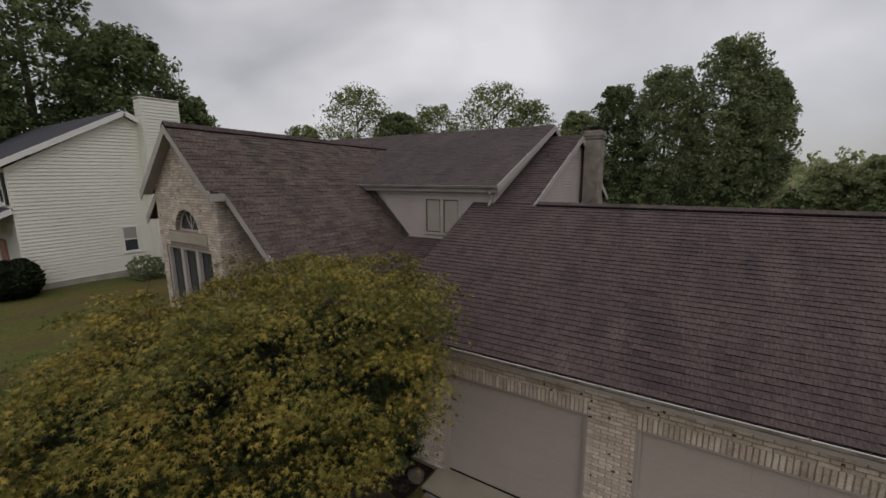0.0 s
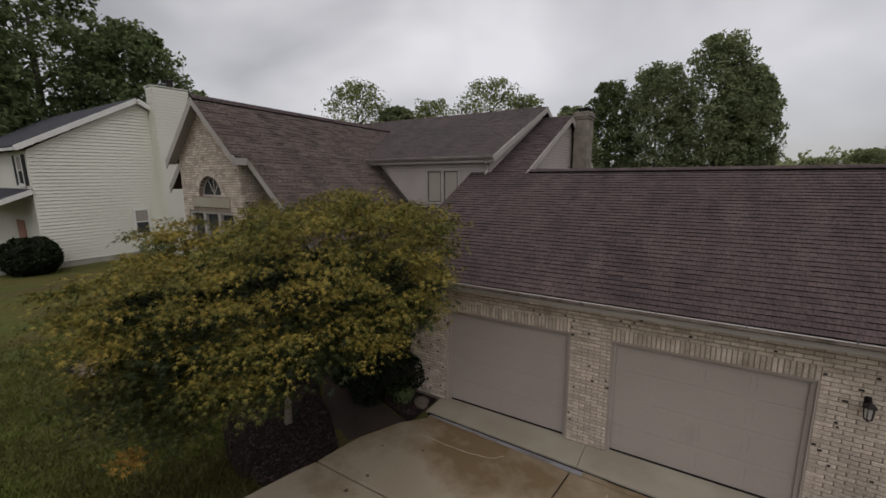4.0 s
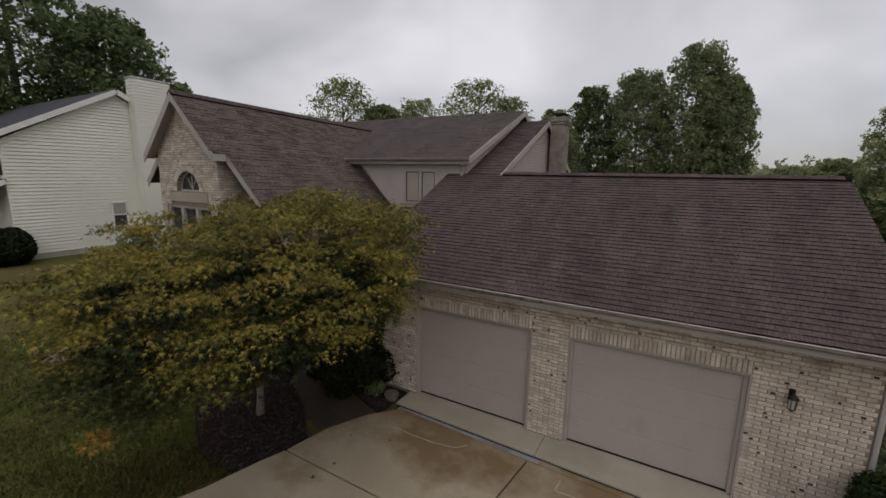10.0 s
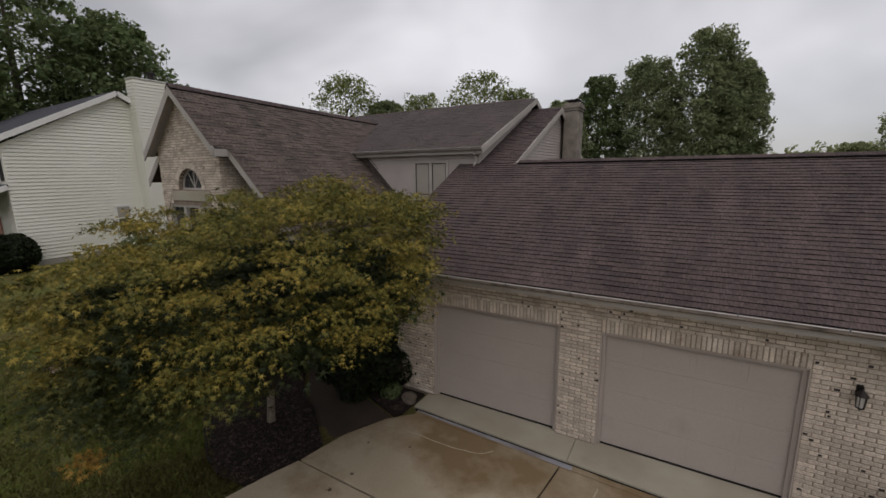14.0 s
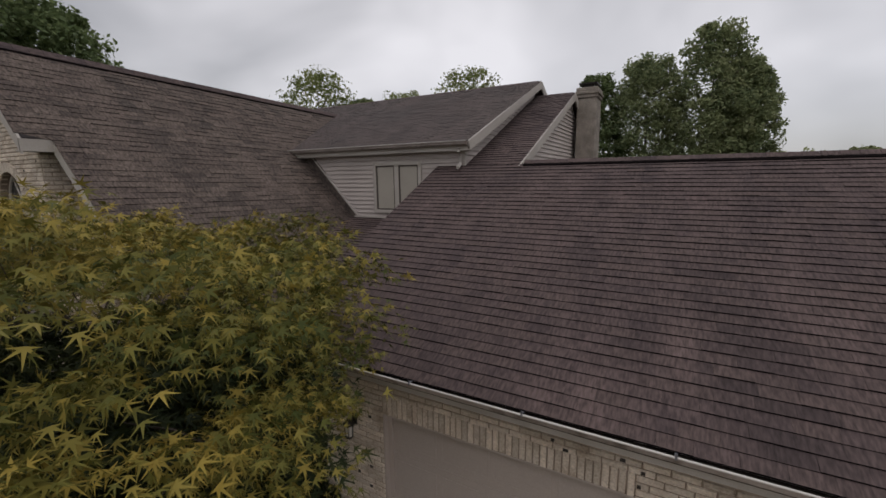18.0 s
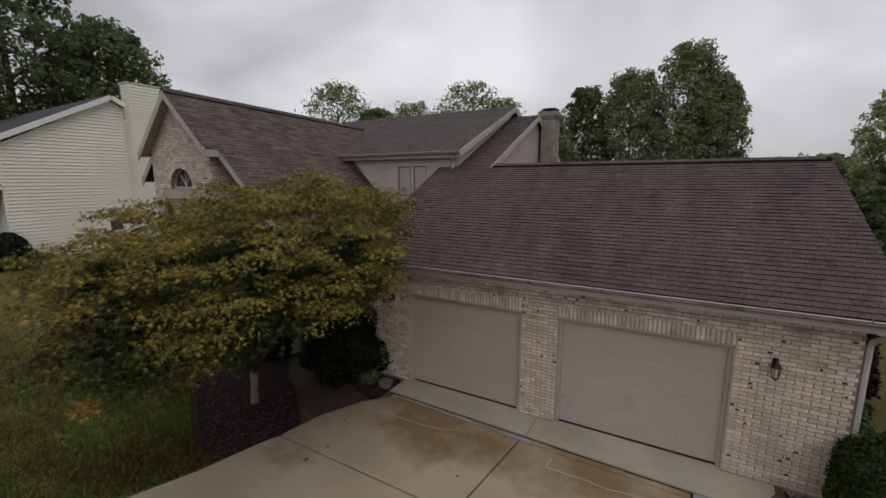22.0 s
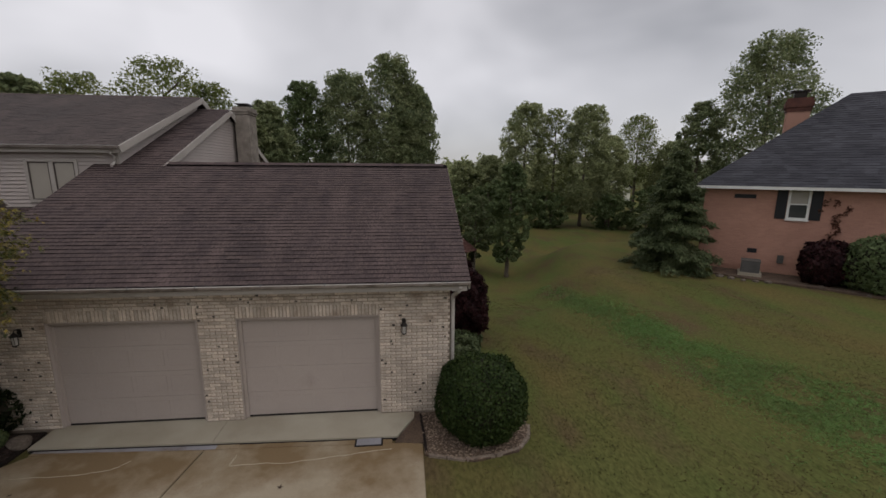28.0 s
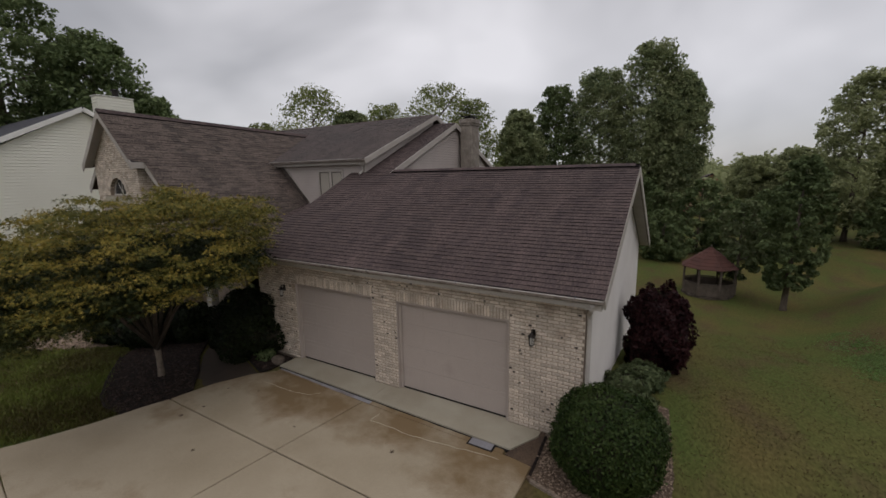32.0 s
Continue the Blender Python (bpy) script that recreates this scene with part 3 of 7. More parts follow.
# ---- the house: numbers of the plan ----
X0, X1 = -5.28, 3.82          # garage walls
YF, YR = 6.32, 15.9           # garage front and rear wall
EAVE_Y, EAVE_Z = 6.03, 2.937   # garage front eave
S = 0.487                     # pitch of the garage and lower main roof
RIDGE_Y = 10.47
RIDGE_Z = EAVE_Z + S * (RIDGE_Y - EAVE_Y)
XR = 4.15                     # garage verge
MAIN_Y = 15.1                 # main ridge
MAIN_Z = 7.14
SM = (MAIN_Z - RIDGE_Z) / (MAIN_Y - RIDGE_Y)  # the strip above the garage ridge is a little flatter
XG = -3.5                    # verge of the main gable
DW_Y = 10.45                  # upper storey front wall
DE_Y, DE_Z, DS = 10.27, 5.575, 0.41   # upper storey eave and pitch
DX = -4.47                    # verge of the upper roof
UP_Z = DE_Z + DS * (MAIN_Y - DE_Y)
WX, WZ, WS = -10.95, 7.14, 0.955     # wing ridge and pitch
DOORS = [(-3.73, -1.05), (-0.34, 2.40)]
DOOR_H = 2.15
XW = -5.27                    # west end of the garage front wall

house = thing("house", "beige brick and siding house with brown shingle roofs", "house", at=(-3.0, 10.0, 0.0))

# garage front wall with its two openings
b = Build()
xs = [XW, DOORS[0][0], DOORS[0][1], DOORS[1][0], DOORS[1][1], X1]
b.prism([(xs[0], YF, -0.3), (xs[1], YF, -0.3), (xs[1], YF, DOOR_H), (xs[2], YF, DOOR_H), (xs[2], YF, -0.3), (xs[3], YF, -0.3), (xs[3], YF, DOOR_H), (xs[4], YF, DOOR_H), (xs[4], YF, -0.3), (xs[5], YF, -0.3), (xs[5], YF, 2.80), (xs[0], YF, 2.80)], (0, 0.25, 0))
front_wall = part("garage_front_wall", b, M_MORTAR, house, "cream tumbled brick wall with pale mortar")
SOLDIER = (DOOR_H, DOOR_H + 0.235)


def front_runs(z):
    if z < DOOR_H:
        return [(0, xs[1] - XW), (xs[2] - XW, xs[3] - XW), (xs[4] - XW, X1 - XW)]
    if z < SOLDIER[1]:
        return [(0, xs[1] - XW), (xs[2] - XW, xs[3] - XW), (xs[4] - XW, X1 - XW)]
    return [(0, X1 - XW)]


# soldier courses over the openings, and the return bricks of the jambs
for x0, x1 in DOORS:
    n = int((x1 - x0) / 0.0677)
    w = (x1 - x0) / n
    for i in range(n):
        d = 0.013 + rng.uniform(-0.004, 0.005)
        part("soldier_brick", Build().add(*brick_solid(Vector((x0 + i * w + 0.006, YF, SOLDIER[0] + 0.004)), Vector((1, 0, 0)), Vector((0, -1, 0)), w - 0.012, 0.225, d)), M_BRICK, front_wall)

# side and rear walls of the garage
gable = [(YF + 0.25, -0.6), (YR, -1.6), (YR, 2.35), (RIDGE_Y, RIDGE_Z - 0.12), (YF + 0.25, EAVE_Z + 0.05)]
side_wall = part("garage_side_wall", Build().prism([(X1 - 0.02, y, z) for y, z in gable], (-0.2, 0, 0)), M_SIDEWALL, house, "pale vinyl-sided garage gable wall")
siding(side_wall, (X1 - 0.018, 0, 0), (0, 1, 0), gable, (1, 0, 0), lap=0.115, mat=M_SIDEWALL, singles=False)
part("corner_board", Build().box(X1 - 0.02, YF + 0.245, -0.2, X1 + 0.012, YF + 0.34, 2.8), M_TRIM, house)
part("garage_rear_wall", Build().box(X0, YR - 0.2, -1.8, X1 - 0.24, YR, 2.5), M_SIDING, house)
part("garage_west_wall", Build().prism([(XW + 0.002, y, z) for y, z in ((YF + 0.26, -0.3), (DW_Y - 0.05, -0.3), (DW_Y - 0.05, RIDGE_Z - 0.1), (YF + 0.26, EAVE_Z))], (0.18, 0, 0)), M_MORTAR, house)

# garage doors: four sections each, with a row of raised panels
for x0, x1 in DOORS:
    door = thing("garage_door", "closed taupe sectional garage door with raised panels", "garage door", "garage doors", at=((x0 + x1) / 2, YF + 0.09, 0.0))
    sh = DOOR_H / 4
    for k in range(4):
        sec = part("door_section", Build().soft_box(x0 + 0.004, YF + 0.105, k * sh + (0.012 if k == 0 else 0.001), x1 - 0.004, YF + 0.145, (k + 1) * sh - 0.001, 0.007), M_DOOR, door)
        w = (x1 - x0 - 0.1) / 4
        for i in range(4):
            px0 = x0 + 0.05 + i * w + 0.04
            part("raised_panel", Build().soft_box(px0, YF + 0.1015, k * sh + 0.11, px0 + w - 0.08, YF + 0.107, (k + 1) * sh - 0.10, 0.005), M_DOOR, sec)
    for s0, s1 in ((x0, x0 + 0.018), (x1 - 0.018, x1)):
        part("jamb_board", Build().box(s0, YF - 0.004, 0.0, s1, YF + 0.084, DOOR_H - 0.019), M_DOOR, door)
    part("head_board", Build().box(x0, YF - 0.004, DOOR_H - 0.018, x1, YF + 0.084, DOOR_H), M_DOOR, door)
    part("bottom_seal", Build().box(x0 + 0.004, YF + 0.088, 0.0, x1 - 0.004, YF + 0.104, 0.030), M_DARKGAP, door, "dark rubber bottom seal")
    for s0, s1 in ((x0 + 0.019, x0 + 0.075), (x1 - 0.075, x1 - 0.019)):
        part("door_stop", Build().box(s0, YF + 0.062, 0.0, s1, YF + 0.100, DOOR_H - 0.076), M_DOOR, door)
    part("door_stop", Build().box(x0 + 0.019, YF + 0.062, DOOR_H - 0.075, x1 - 0.019, YF + 0.100, DOOR_H - 0.019), M_DOOR, door)

# ---- roofs ----


def deck(name, poly, mat, label, drop=0.09):
    return part(name, Build().prism(poly, (0, 0, -drop)), mat, house, label)


ev = Vector((0, 1, S)).normalized()
garage_roof = deck("garage_roof", [(X0, EAVE_Y, EAVE_Z), (XR, EAVE_Y, EAVE_Z), (XR, RIDGE_Y, RIDGE_Z), (X0, RIDGE_Y, RIDGE_Z)], M_DECK, "weathered brown shingle roof over the garage")
rear_slope = 0.475
RE_Y = 16.35
RE_Z = RIDGE_Z - rear_slope * (RE_Y - RIDGE_Y)
garage_rear_roof = deck("garage_rear_roof", [(XG, RIDGE_Y, RIDGE_Z), (XR, RIDGE_Y, RIDGE_Z), (XR, RE_Y, RE_Z), (XG, RE_Y, RE_Z)], M_SHINGLE_I, "rear slope of the garage roof")


def wing_x(z):
    return WX + (WZ - z) / WS


FALL = 0.026                   # the wing roof sinks a little towards the back


def sunk(p):
    return (p[0], p[1], p[2] - FALL * max(p[1] - 5.6, 0.0))


y_meet = DE_Y + (WZ - DE_Z) / DS - 0.45
upper_roof = deck("upper_roof", [(wing_x(DE_Z) - 0.2, DE_Y, DE_Z), (DX, DE_Y, DE_Z), (DX, MAIN_Y, UP_Z), (-17.0, MAIN_Y, UP_Z), (-17.0, y_meet, DE_Z + DS * (y_meet - DE_Y)), (WX - 0.2, y_meet, DE_Z + DS * (y_meet - DE_Y))], M_DECK, "brown shingle roof over the upper storey")
lower_roof = deck("lower_main_roof", [(-4.66, RIDGE_Y, RIDGE_Z), (XG, RIDGE_Y, RIDGE_Z), (XG, MAIN_Y, MAIN_Z), (-4.66, MAIN_Y, MAIN_Z)], M_DECK, "brown shingle roof strip beside the upper storey")
deck("main_rear_roof", [(-17.0, MAIN_Y, UP_Z), (DX, MAIN_Y, UP_Z), (DX, 20.2, UP_Z - 0.46 * 5.1), (-17.0, 20.2, UP_Z - 0.46 * 5.1)], M_SHINGLE_I, "rear slope of the main roof")
deck("gable_rear_roof", [(-4.66, MAIN_Y, MAIN_Z), (XG, MAIN_Y, MAIN_Z), (XG, 20.2, MAIN_Z - 0.46 * 5.1), (-4.66, 20.2, MAIN_Z - 0.46 * 5.1)], M_SHINGLE_I, "rear slope beside the chimney")
ENTRY_S = 0.229
z_entry = lambda y: 3.95 - ENTRY_S * (DW_Y - y)
entry_roof = deck("entry_roof", [(wing_x(z_entry(EAVE_Y)), EAVE_Y, z_entry(EAVE_Y)), (X0 - 0.005, EAVE_Y, z_entry(EAVE_Y)), (X0 - 0.005, DW_Y, 3.95), (wing_x(3.95) - 0.18, DW_Y, 3.95)], M_DECK, "low brown shingle roof over the entry")
W_FRONT, W_BACK = 5.19, 5.57
WE = 1.70
we_z = WZ - WS * WE
e_z = z_entry(EAVE_Y)
wing_roof = deck("wing_roof", [sunk(q) for q in [(WX, W_FRONT, WZ), (WX + WE, W_FRONT, we_z), (WX + WE, W_BACK, we_z), (wing_x(e_z), W_BACK, e_z), (wing_x(e_z), EAVE_Y, e_z), (wing_x(3.95), DW_Y, 3.95), (wing_x(DE_Z - 0.1), DW_Y, DE_Z - 0.1), (wing_x(DE_Z), DE_Y + 0.05, DE_Z), (WX, y_meet + 0.3, WZ)]], M_DECK, "steep brown shingle roof of the front wing")
W_LOW = 4.75
deck("wing_west_roof", [sunk(q) for q in [(WX - 0.001, W_FRONT, WZ), (WX - WE, W_FRONT, we_z), (WX - WE, W_BACK, we_z), (WX - (WZ - W_LOW) / WS, W_BACK, W_LOW), (WX - (WZ - W_LOW) / WS, 14.5, W_LOW), (WX - 0.001, 14.5, WZ)]], M_SHINGLE_I, "west slope of the front wing roof")

gl = (RIDGE_Y - EAVE_Y) / ev.y
garage_field = shingle_field((0, EAVE_Y - 0.085, EAVE_Z - 0.065 * S + 0.002), (1, 0, 0), ev, gl + 0.072, lambda v: (X0, XR + 0.02), thick=(0.012, 0.021))
em = Vector((0, 1, SM)).normalized()
ml = (MAIN_Y - RIDGE_Y) / em.y
lower_field = shingle_field((0, RIDGE_Y, RIDGE_Z + 0.002), (1, 0, 0), em, ml, lambda v: (-4.64, XG + 0.02))
uv = Vector((0, 1, DS)).normalized()


def upper_lim(v):
    z = DE_Z + v * uv.z
    return (wing_x(z) - 0.22 if z < WZ - 0.2 else -17.0, DX + 0.02)


upper_field = shingle_field((0, DE_Y - 0.02, DE_Z + 0.002), (1, 0, 0), uv, (MAIN_Y - DE_Y) / uv.y, upper_lim, thick=(0.004, 0.009))
wv = Vector((-1, 0, WS)).normalized()
w0 = wing_x(e_z)


def wing_lim(v):
    x = w0 + v * wv.x
    z = WZ - WS * (x - WX)
    lo = W_FRONT - 0.02 if z > we_z else W_BACK - 0.02
    hi = DW_Y - (3.95 - z) / ENTRY_S if z < 3.95 else (DW_Y if z < DE_Z - 0.08 else max(DE_Y + (z - DE_Z) / DS, DE_Y) + 0.1)
    return lo, hi


wing_field = shingle_field((w0, 0, e_z + 0.002), (0, 1, 0), wv, (w0 - WX) / -wv.x, wing_lim, tab=0.3, thick=(0.003, 0.018))
wing_field = [(i, [Vector(sunk(q)) for q in p]) for i, p in wing_field]
en = Vector((0, 1, ENTRY_S)).normalized()
entry_field = shingle_field((0, EAVE_Y, e_z + 0.002), (1, 0, 0), en, (DW_Y - EAVE_Y) / en.y, lambda v: (wing_x(e_z + v * en.z) - 0.17, X0 - 0.006))


def ridge_caps(roof, p, q, s1, s2):
    """Bent cap shingles along a ridge."""
    p, q = Vector(p), Vector(q)
    d = (q - p).normalized()
    side = d.cross(Vector((0, 0, 1)))
    n = int((q - p).length / 0.2)
    for i in range(n):
        a, c = p + d * (i * 0.2), p + d * ((i + 1) * 0.2 + 0.06)
        r = 0.12
        v = []
        for e, lift in ((a, 0.014), (c, 0.005)):
            v += [e + side * r + Vector((0, 0, lift - r * s1)), e + Vector((0, 0, lift + 0.008)), e - side * r + Vector((0, 0, lift - r * s2))]
        v += [t - Vector((0, 0, 0.016)) for t in v[:3]]
        part("ridge_cap", Build().add(v, [(0, 1, 4, 3), (1, 2, 5, 4), (6, 7, 1, 0), (7, 8, 2, 1)]), M_SHINGLE, roof)


# verge boards, fascias and soffits
def board(name, p, q, w=0.03, h=0.2, mat=None, label=""):
    return part(name, Build().beam(p, q, w, h), mat or M_TRIM, house, label)


t = 0.11
board("verge_board", (XR + 0.012, EAVE_Y - 0.02, EAVE_Z - t - 0.02), (XR + 0.012, RIDGE_Y, RIDGE_Z - t), h=0.19)
board("verge_board", (XR + 0.012, RIDGE_Y, RIDGE_Z - t), (XR + 0.012, RE_Y, RE_Z - t), h=0.19)
part("soffit", Build().prism([(X1 + 0.02, EAVE_Y, EAVE_Z - 0.13), (XR - 0.036, EAVE_Y, EAVE_Z - 0.13), (XR - 0.036, RIDGE_Y, RIDGE_Z - 0.13), (X1 + 0.02, RIDGE_Y, RIDGE_Z - 0.13)], (0, 0, -0.012)), M_SOFFIT, house)
part("soffit", Build().prism([(X1 + 0.02, RIDGE_Y, RIDGE_Z - 0.13), (XR - 0.036, RIDGE_Y, RIDGE_Z - 0.13), (XR - 0.036, RE_Y, RE_Z - 0.13), (X1 + 0.02, RE_Y, RE_Z - 0.13)], (0, 0, -0.012)), M_SOFFIT, house)
part("eave_return", Build().box(X1 - 0.0, EAVE_Y - 0.02, EAVE_Z - 0.24, XR - 0.036, YF + 0.3, EAVE_Z - 0.145), M_TRIM, house)
part("soffit", Build().box(X0, EAVE_Y + 0.02, EAVE_Z - 0.235, X1, YF, EAVE_Z - 0.205), M_SOFFIT, house)
board("fascia", (X0, EAVE_Y + 0.0, EAVE_Z - 0.135), (XR - 0.04, EAVE_Y + 0.0, EAVE_Z - 0.135), w=0.03, h=0.17)


def gutter(x0, x1, y, z, clips=()):
    """A K-profile trough hung along an eave that runs in x."""
    prof = [(0.0, 0.03), (-0.070, 0.03), (-0.096, 0.06), (-0.102, 0.09), (-0.122, 0.102), (-0.122, 0.106), (-0.112, 0.106), (-0.092, 0.094), (-0.086, 0.064), (-0.066, 0.040), (-0.008, 0.040), (-0.008, 0.118), (0.0, 0.118)]
    g = Build().prism([(x0, y + a, z + c) for a, c in prof], (x1 - x0, 0, 0))
    ob = part("gutter", g, M_GUTTER, house, "beige aluminium gutter along the eave")
    part("rolled_lip", Build().soft_box(x0, y - 0.127, z + 0.1065, x1, y - 0.109, z + 0.1195, 0.003), M_LIP, ob, "bright rolled gutter lip")
    part("leaf_debris", Build().box(x0 + 0.01, y - 0.084, z + 0.041, x1 - 0.01, y - 0.01, z + 0.082), M_DEBRIS, ob, "wet dark leaf debris in the gutter")
    for x in (x0 + 0.004, x1 - 0.004):
        part("gutter_end", Build().prism([(x, y - 0.008, z + 0.041), (x, y - 0.066, z + 0.041), (x, y - 0.086, z + 0.064), (x, y - 0.092, z + 0.1), (x, y - 0.008, z + 0.1)], (0.003, 0, 0)), M_GUTTER, ob)
    for x in clips:
        part("gutter_hanger", Build().box(x - 0.01, y - 0.12, z + 0.1196, x + 0.01, y - 0.002, z + 0.123).box(x - 0.008, y - 0.128, z + 0.10, x + 0.008, y - 0.122, z + 0.15), M_STEEL, ob, "bright metal gutter hanger")
    return ob


garage_gutter = gutter(X0, XR - 0.005, EAVE_Y - 0.018, EAVE_Z - 0.15, clips=[-4.18 + i * 1.127 for i in range(8)])
part("downspout", Build().tube([(X1 + 0.16, EAVE_Y - 0.07, EAVE_Z - 0.14), (X1 + 0.14, EAVE_Y + 0.0, EAVE_Z - 0.24), (X1 + 0.06, YF - 0.02, EAVE_Z - 0.42), (X1 + 0.06, YF + 0.04, EAVE_Z - 0.52), (X1 + 0.06, YF + 0.04, 0.05)], [0.042] * 5, 8), M_SPOUT, house, "beige downspout at the garage corner")

# upper storey: front wall, cheek, window
DL = wing_x(DE_Z) - 0.1
upper_wall = part("upper_front_wall", Build().prism([(x, DW_Y, z) for x, z in [(DL, DE_Z - 0.1), (wing_x(3.7), 3.7), (X0, 3.7), (-4.66, 4.9), (-4.66, DE_Z - 0.1)]], (0, 0.18, 0)), M_SIDING, house, "beige lap-sided upper storey wall")
WIN = (-6.93, -5.73, 4.12, 5.17)
siding(upper_wall, (0, DW_Y - 0.002, 0), (1, 0, 0), [(-8.88, DE_Z - 0.15), (-7.5, 3.95), (-4.66, 3.95), (-4.66, DE_Z - 0.15)], (0, -1, 0), lap=0.10, holes=[WIN])
cheek = part("upper_side_wall", Build().prism([(-4.66, DW_Y, RIDGE_Z - 0.1), (-4.66, MAIN_Y, MAIN_Z - 0.1), (-4.66, MAIN_Y, UP_Z - 0.1), (-4.66, DE_Y + 0.4, DE_Z + 0.05)], (-0.15, 0, 0)), M_SIDING, house, "narrow beige siding strip beside the roof")
siding(cheek, (-4.658, 0, 0), (0, 1, 0), [(DW_Y, RIDGE_Z), (MAIN_Y, MAIN_Z), (MAIN_Y, UP_Z - 0.12), (DW_Y, DE_Z)], (1, 0, 0), lap=0.10, singles=False)
part("corner_board", Build().box(-4.70, DW_Y - 0.03, RIDGE_Z - 0.02, -4.635, DW_Y + 0.05, DE_Z - 0.1), M_TRIM, house)
part("step_flashing", Build().prism([(wing_x(DE_Z - 0.1) - 0.1, DW_Y - 0.03, DE_Z - 0.1), (wing_x(3.95) - 0.1, DW_Y - 0.03, 3.95), (-7.52, DW_Y - 0.03, 3.95), (-8.93, DW_Y - 0.03, DE_Z - 0.1)], (0, 0.025, 0)), M_SHINGLE_TAN, house, "dark step flashing along the wing roof")
part("corner_board", Build().prism([(-8.93, DW_Y - 0.036, DE_Z - 0.18), (-7.52, DW_Y - 0.036, 3.96), (-7.47, DW_Y - 0.036, 3.96), (-8.88, DW_Y - 0.036, DE_Z - 0.18)], (0, 0.03, 0)), M_TRIM, house)
part("flashing", Build().box(wing_x(3.95), DW_Y - 0.035, 3.93, X0 - 0.01, DW_Y - 0.006, 3.99), M_TRIM, house)
win = part("upper_window", Build().box(WIN[0], DW_Y - 0.03, WIN[2], WIN[1], DW_Y + 0.03, WIN[3]), M_BLIND, house, "double window with closed grey blinds")
x0, x1, z0, z1 = WIN
xm = (x0 + x1) / 2
for fb in ((x0 - 0.05, z0 - 0.05, x0 + 0.03, z1 + 0.05), (x1 - 0.03, z0 - 0.05, x1 + 0.05, z1 + 0.05), (xm - 0.055, z0, xm + 0.055, z1), (x0 + 0.03, z0 - 0.05, x1 - 0.03, z0 + 0.03), (x0 + 0.03, z1 - 0.03, x1 - 0.03, z1 + 0.05)):
    part("window_frame", Build().soft_box(fb[0], DW_Y - 0.06, fb[1], fb[2], DW_Y - 0.02, fb[3], 0.006), M_TRIM, win)
for a, c in ((x0 + 0.03, xm - 0.055), (xm + 0.055, x1 - 0.03)):
    part("sash", Build().box(a, DW_Y - 0.043, z0 + 0.03, a + 0.035, DW_Y - 0.031, z1 - 0.03).box(c - 0.03, DW_Y - 0.043, z0 + 0.03, c, DW_Y - 0.031, z1 - 0.03).box(a + 0.035, DW_Y - 0.043, z1 - 0.06, c - 0.03, DW_Y - 0.031, z1 - 0.03).box(a + 0.035, DW_Y - 0.043, z0 + 0.03, c - 0.03, DW_Y - 0.031, z0 + 0.06), M_SASH, win)
board("fascia", (wing_x(DE_Z) - 0.1, DE_Y + 0.0, DE_Z - 0.11), (DX - 0.03, DE_Y + 0.0, DE_Z - 0.11), h=0.16)
part("soffit", Build().box(wing_x(DE_Z) - 0.1, DE_Y + 0.015, DE_Z - 0.2, DX - 0.03, DW_Y, DE_Z - 0.18), M_SOFFIT, house)
gutter(wing_x(DE_Z) - 0.1, DX - 0.02, DE_Y - 0.016, DE_Z - 0.125)
part("downspout", Build().tube([(DX - 0.22, DE_Y - 0.07, DE_Z - 0.12), (DX - 0.22, DE_Y - 0.06, DE_Z - 0.2), (DX - 0.24, DW_Y - 0.1, DE_Z - 0.3), (DX - 0.26, DW_Y - 0.07, DE_Z - 0.36), (DX - 0.26, DW_Y - 0.07, RIDGE_Z + 0.04), (DX - 0.2, DW_Y - 0.3, RIDGE_Z - 0.05)], [0.035] * 6, 8), M_SPOUT, house)
board("verge_board", (DX + 0.012, DE_Y - 0.05, DE_Z - 0.1), (DX + 0.012, MAIN_Y, UP_Z - 0.095), h=0.19)
board("verge_board", (DX + 0.012, MAIN_Y, UP_Z - 0.095), (DX + 0.012, 20.2, UP_Z - 2.35 - 0.09), h=0.19)
part("soffit", Build().prism([(-4.655, DE_Y, DE_Z - 0.12), (DX - 0.032, DE_Y, DE_Z - 0.12), (DX - 0.032, MAIN_Y, UP_Z - 0.12), (-4.655, MAIN_Y, UP_Z - 0.12)], (0, 0, -0.01)), M_SOFFIT, house)

# main gable beside the garage ridge, with its chimney
mg = [(RIDGE_Y + 0.1, RIDGE_Z - 0.4), (MAIN_Y, MAIN_Z - 0.1), (19.9, MAIN_Z - 0.46 * 4.8 - 0.1), (19.9, 1.5), (RIDGE_Y + 0.1, 1.5)]
main_gable = part("main_gable_wall", Build().prism([(-3.66, y, z) for y, z in mg], (-0.18, 0, 0)), M_SIDING, house, "beige lap-sided gable wall beside the chimney")
siding(main_gable, (-3.658, 0, 0), (0, 1, 0), [(RIDGE_Y + 0.15, RIDGE_Z - 0.1), (MAIN_Y, MAIN_Z - 0.12), (19.9, MAIN_Z - 0.46 * 4.8 - 0.12), (19.9, RIDGE_Z - 1.6), (RIDGE_Y + 0.15, RIDGE_Z - 1.6)], (1, 0, 0), lap=0.10, singles=False)
board("verge_board", (XG + 0.012, RIDGE_Y - 0.1, RIDGE_Z - 0.13), (XG + 0.012, MAIN_Y, MAIN_Z - 0.095), h=0.19)
board("verge_board", (XG + 0.012, MAIN_Y, MAIN_Z - 0.095), (XG + 0.012, 20.2, MAIN_Z - 2.35 - 0.09), h=0.19)
CH = (-3.52, -2.98, 15.5, 16.3)
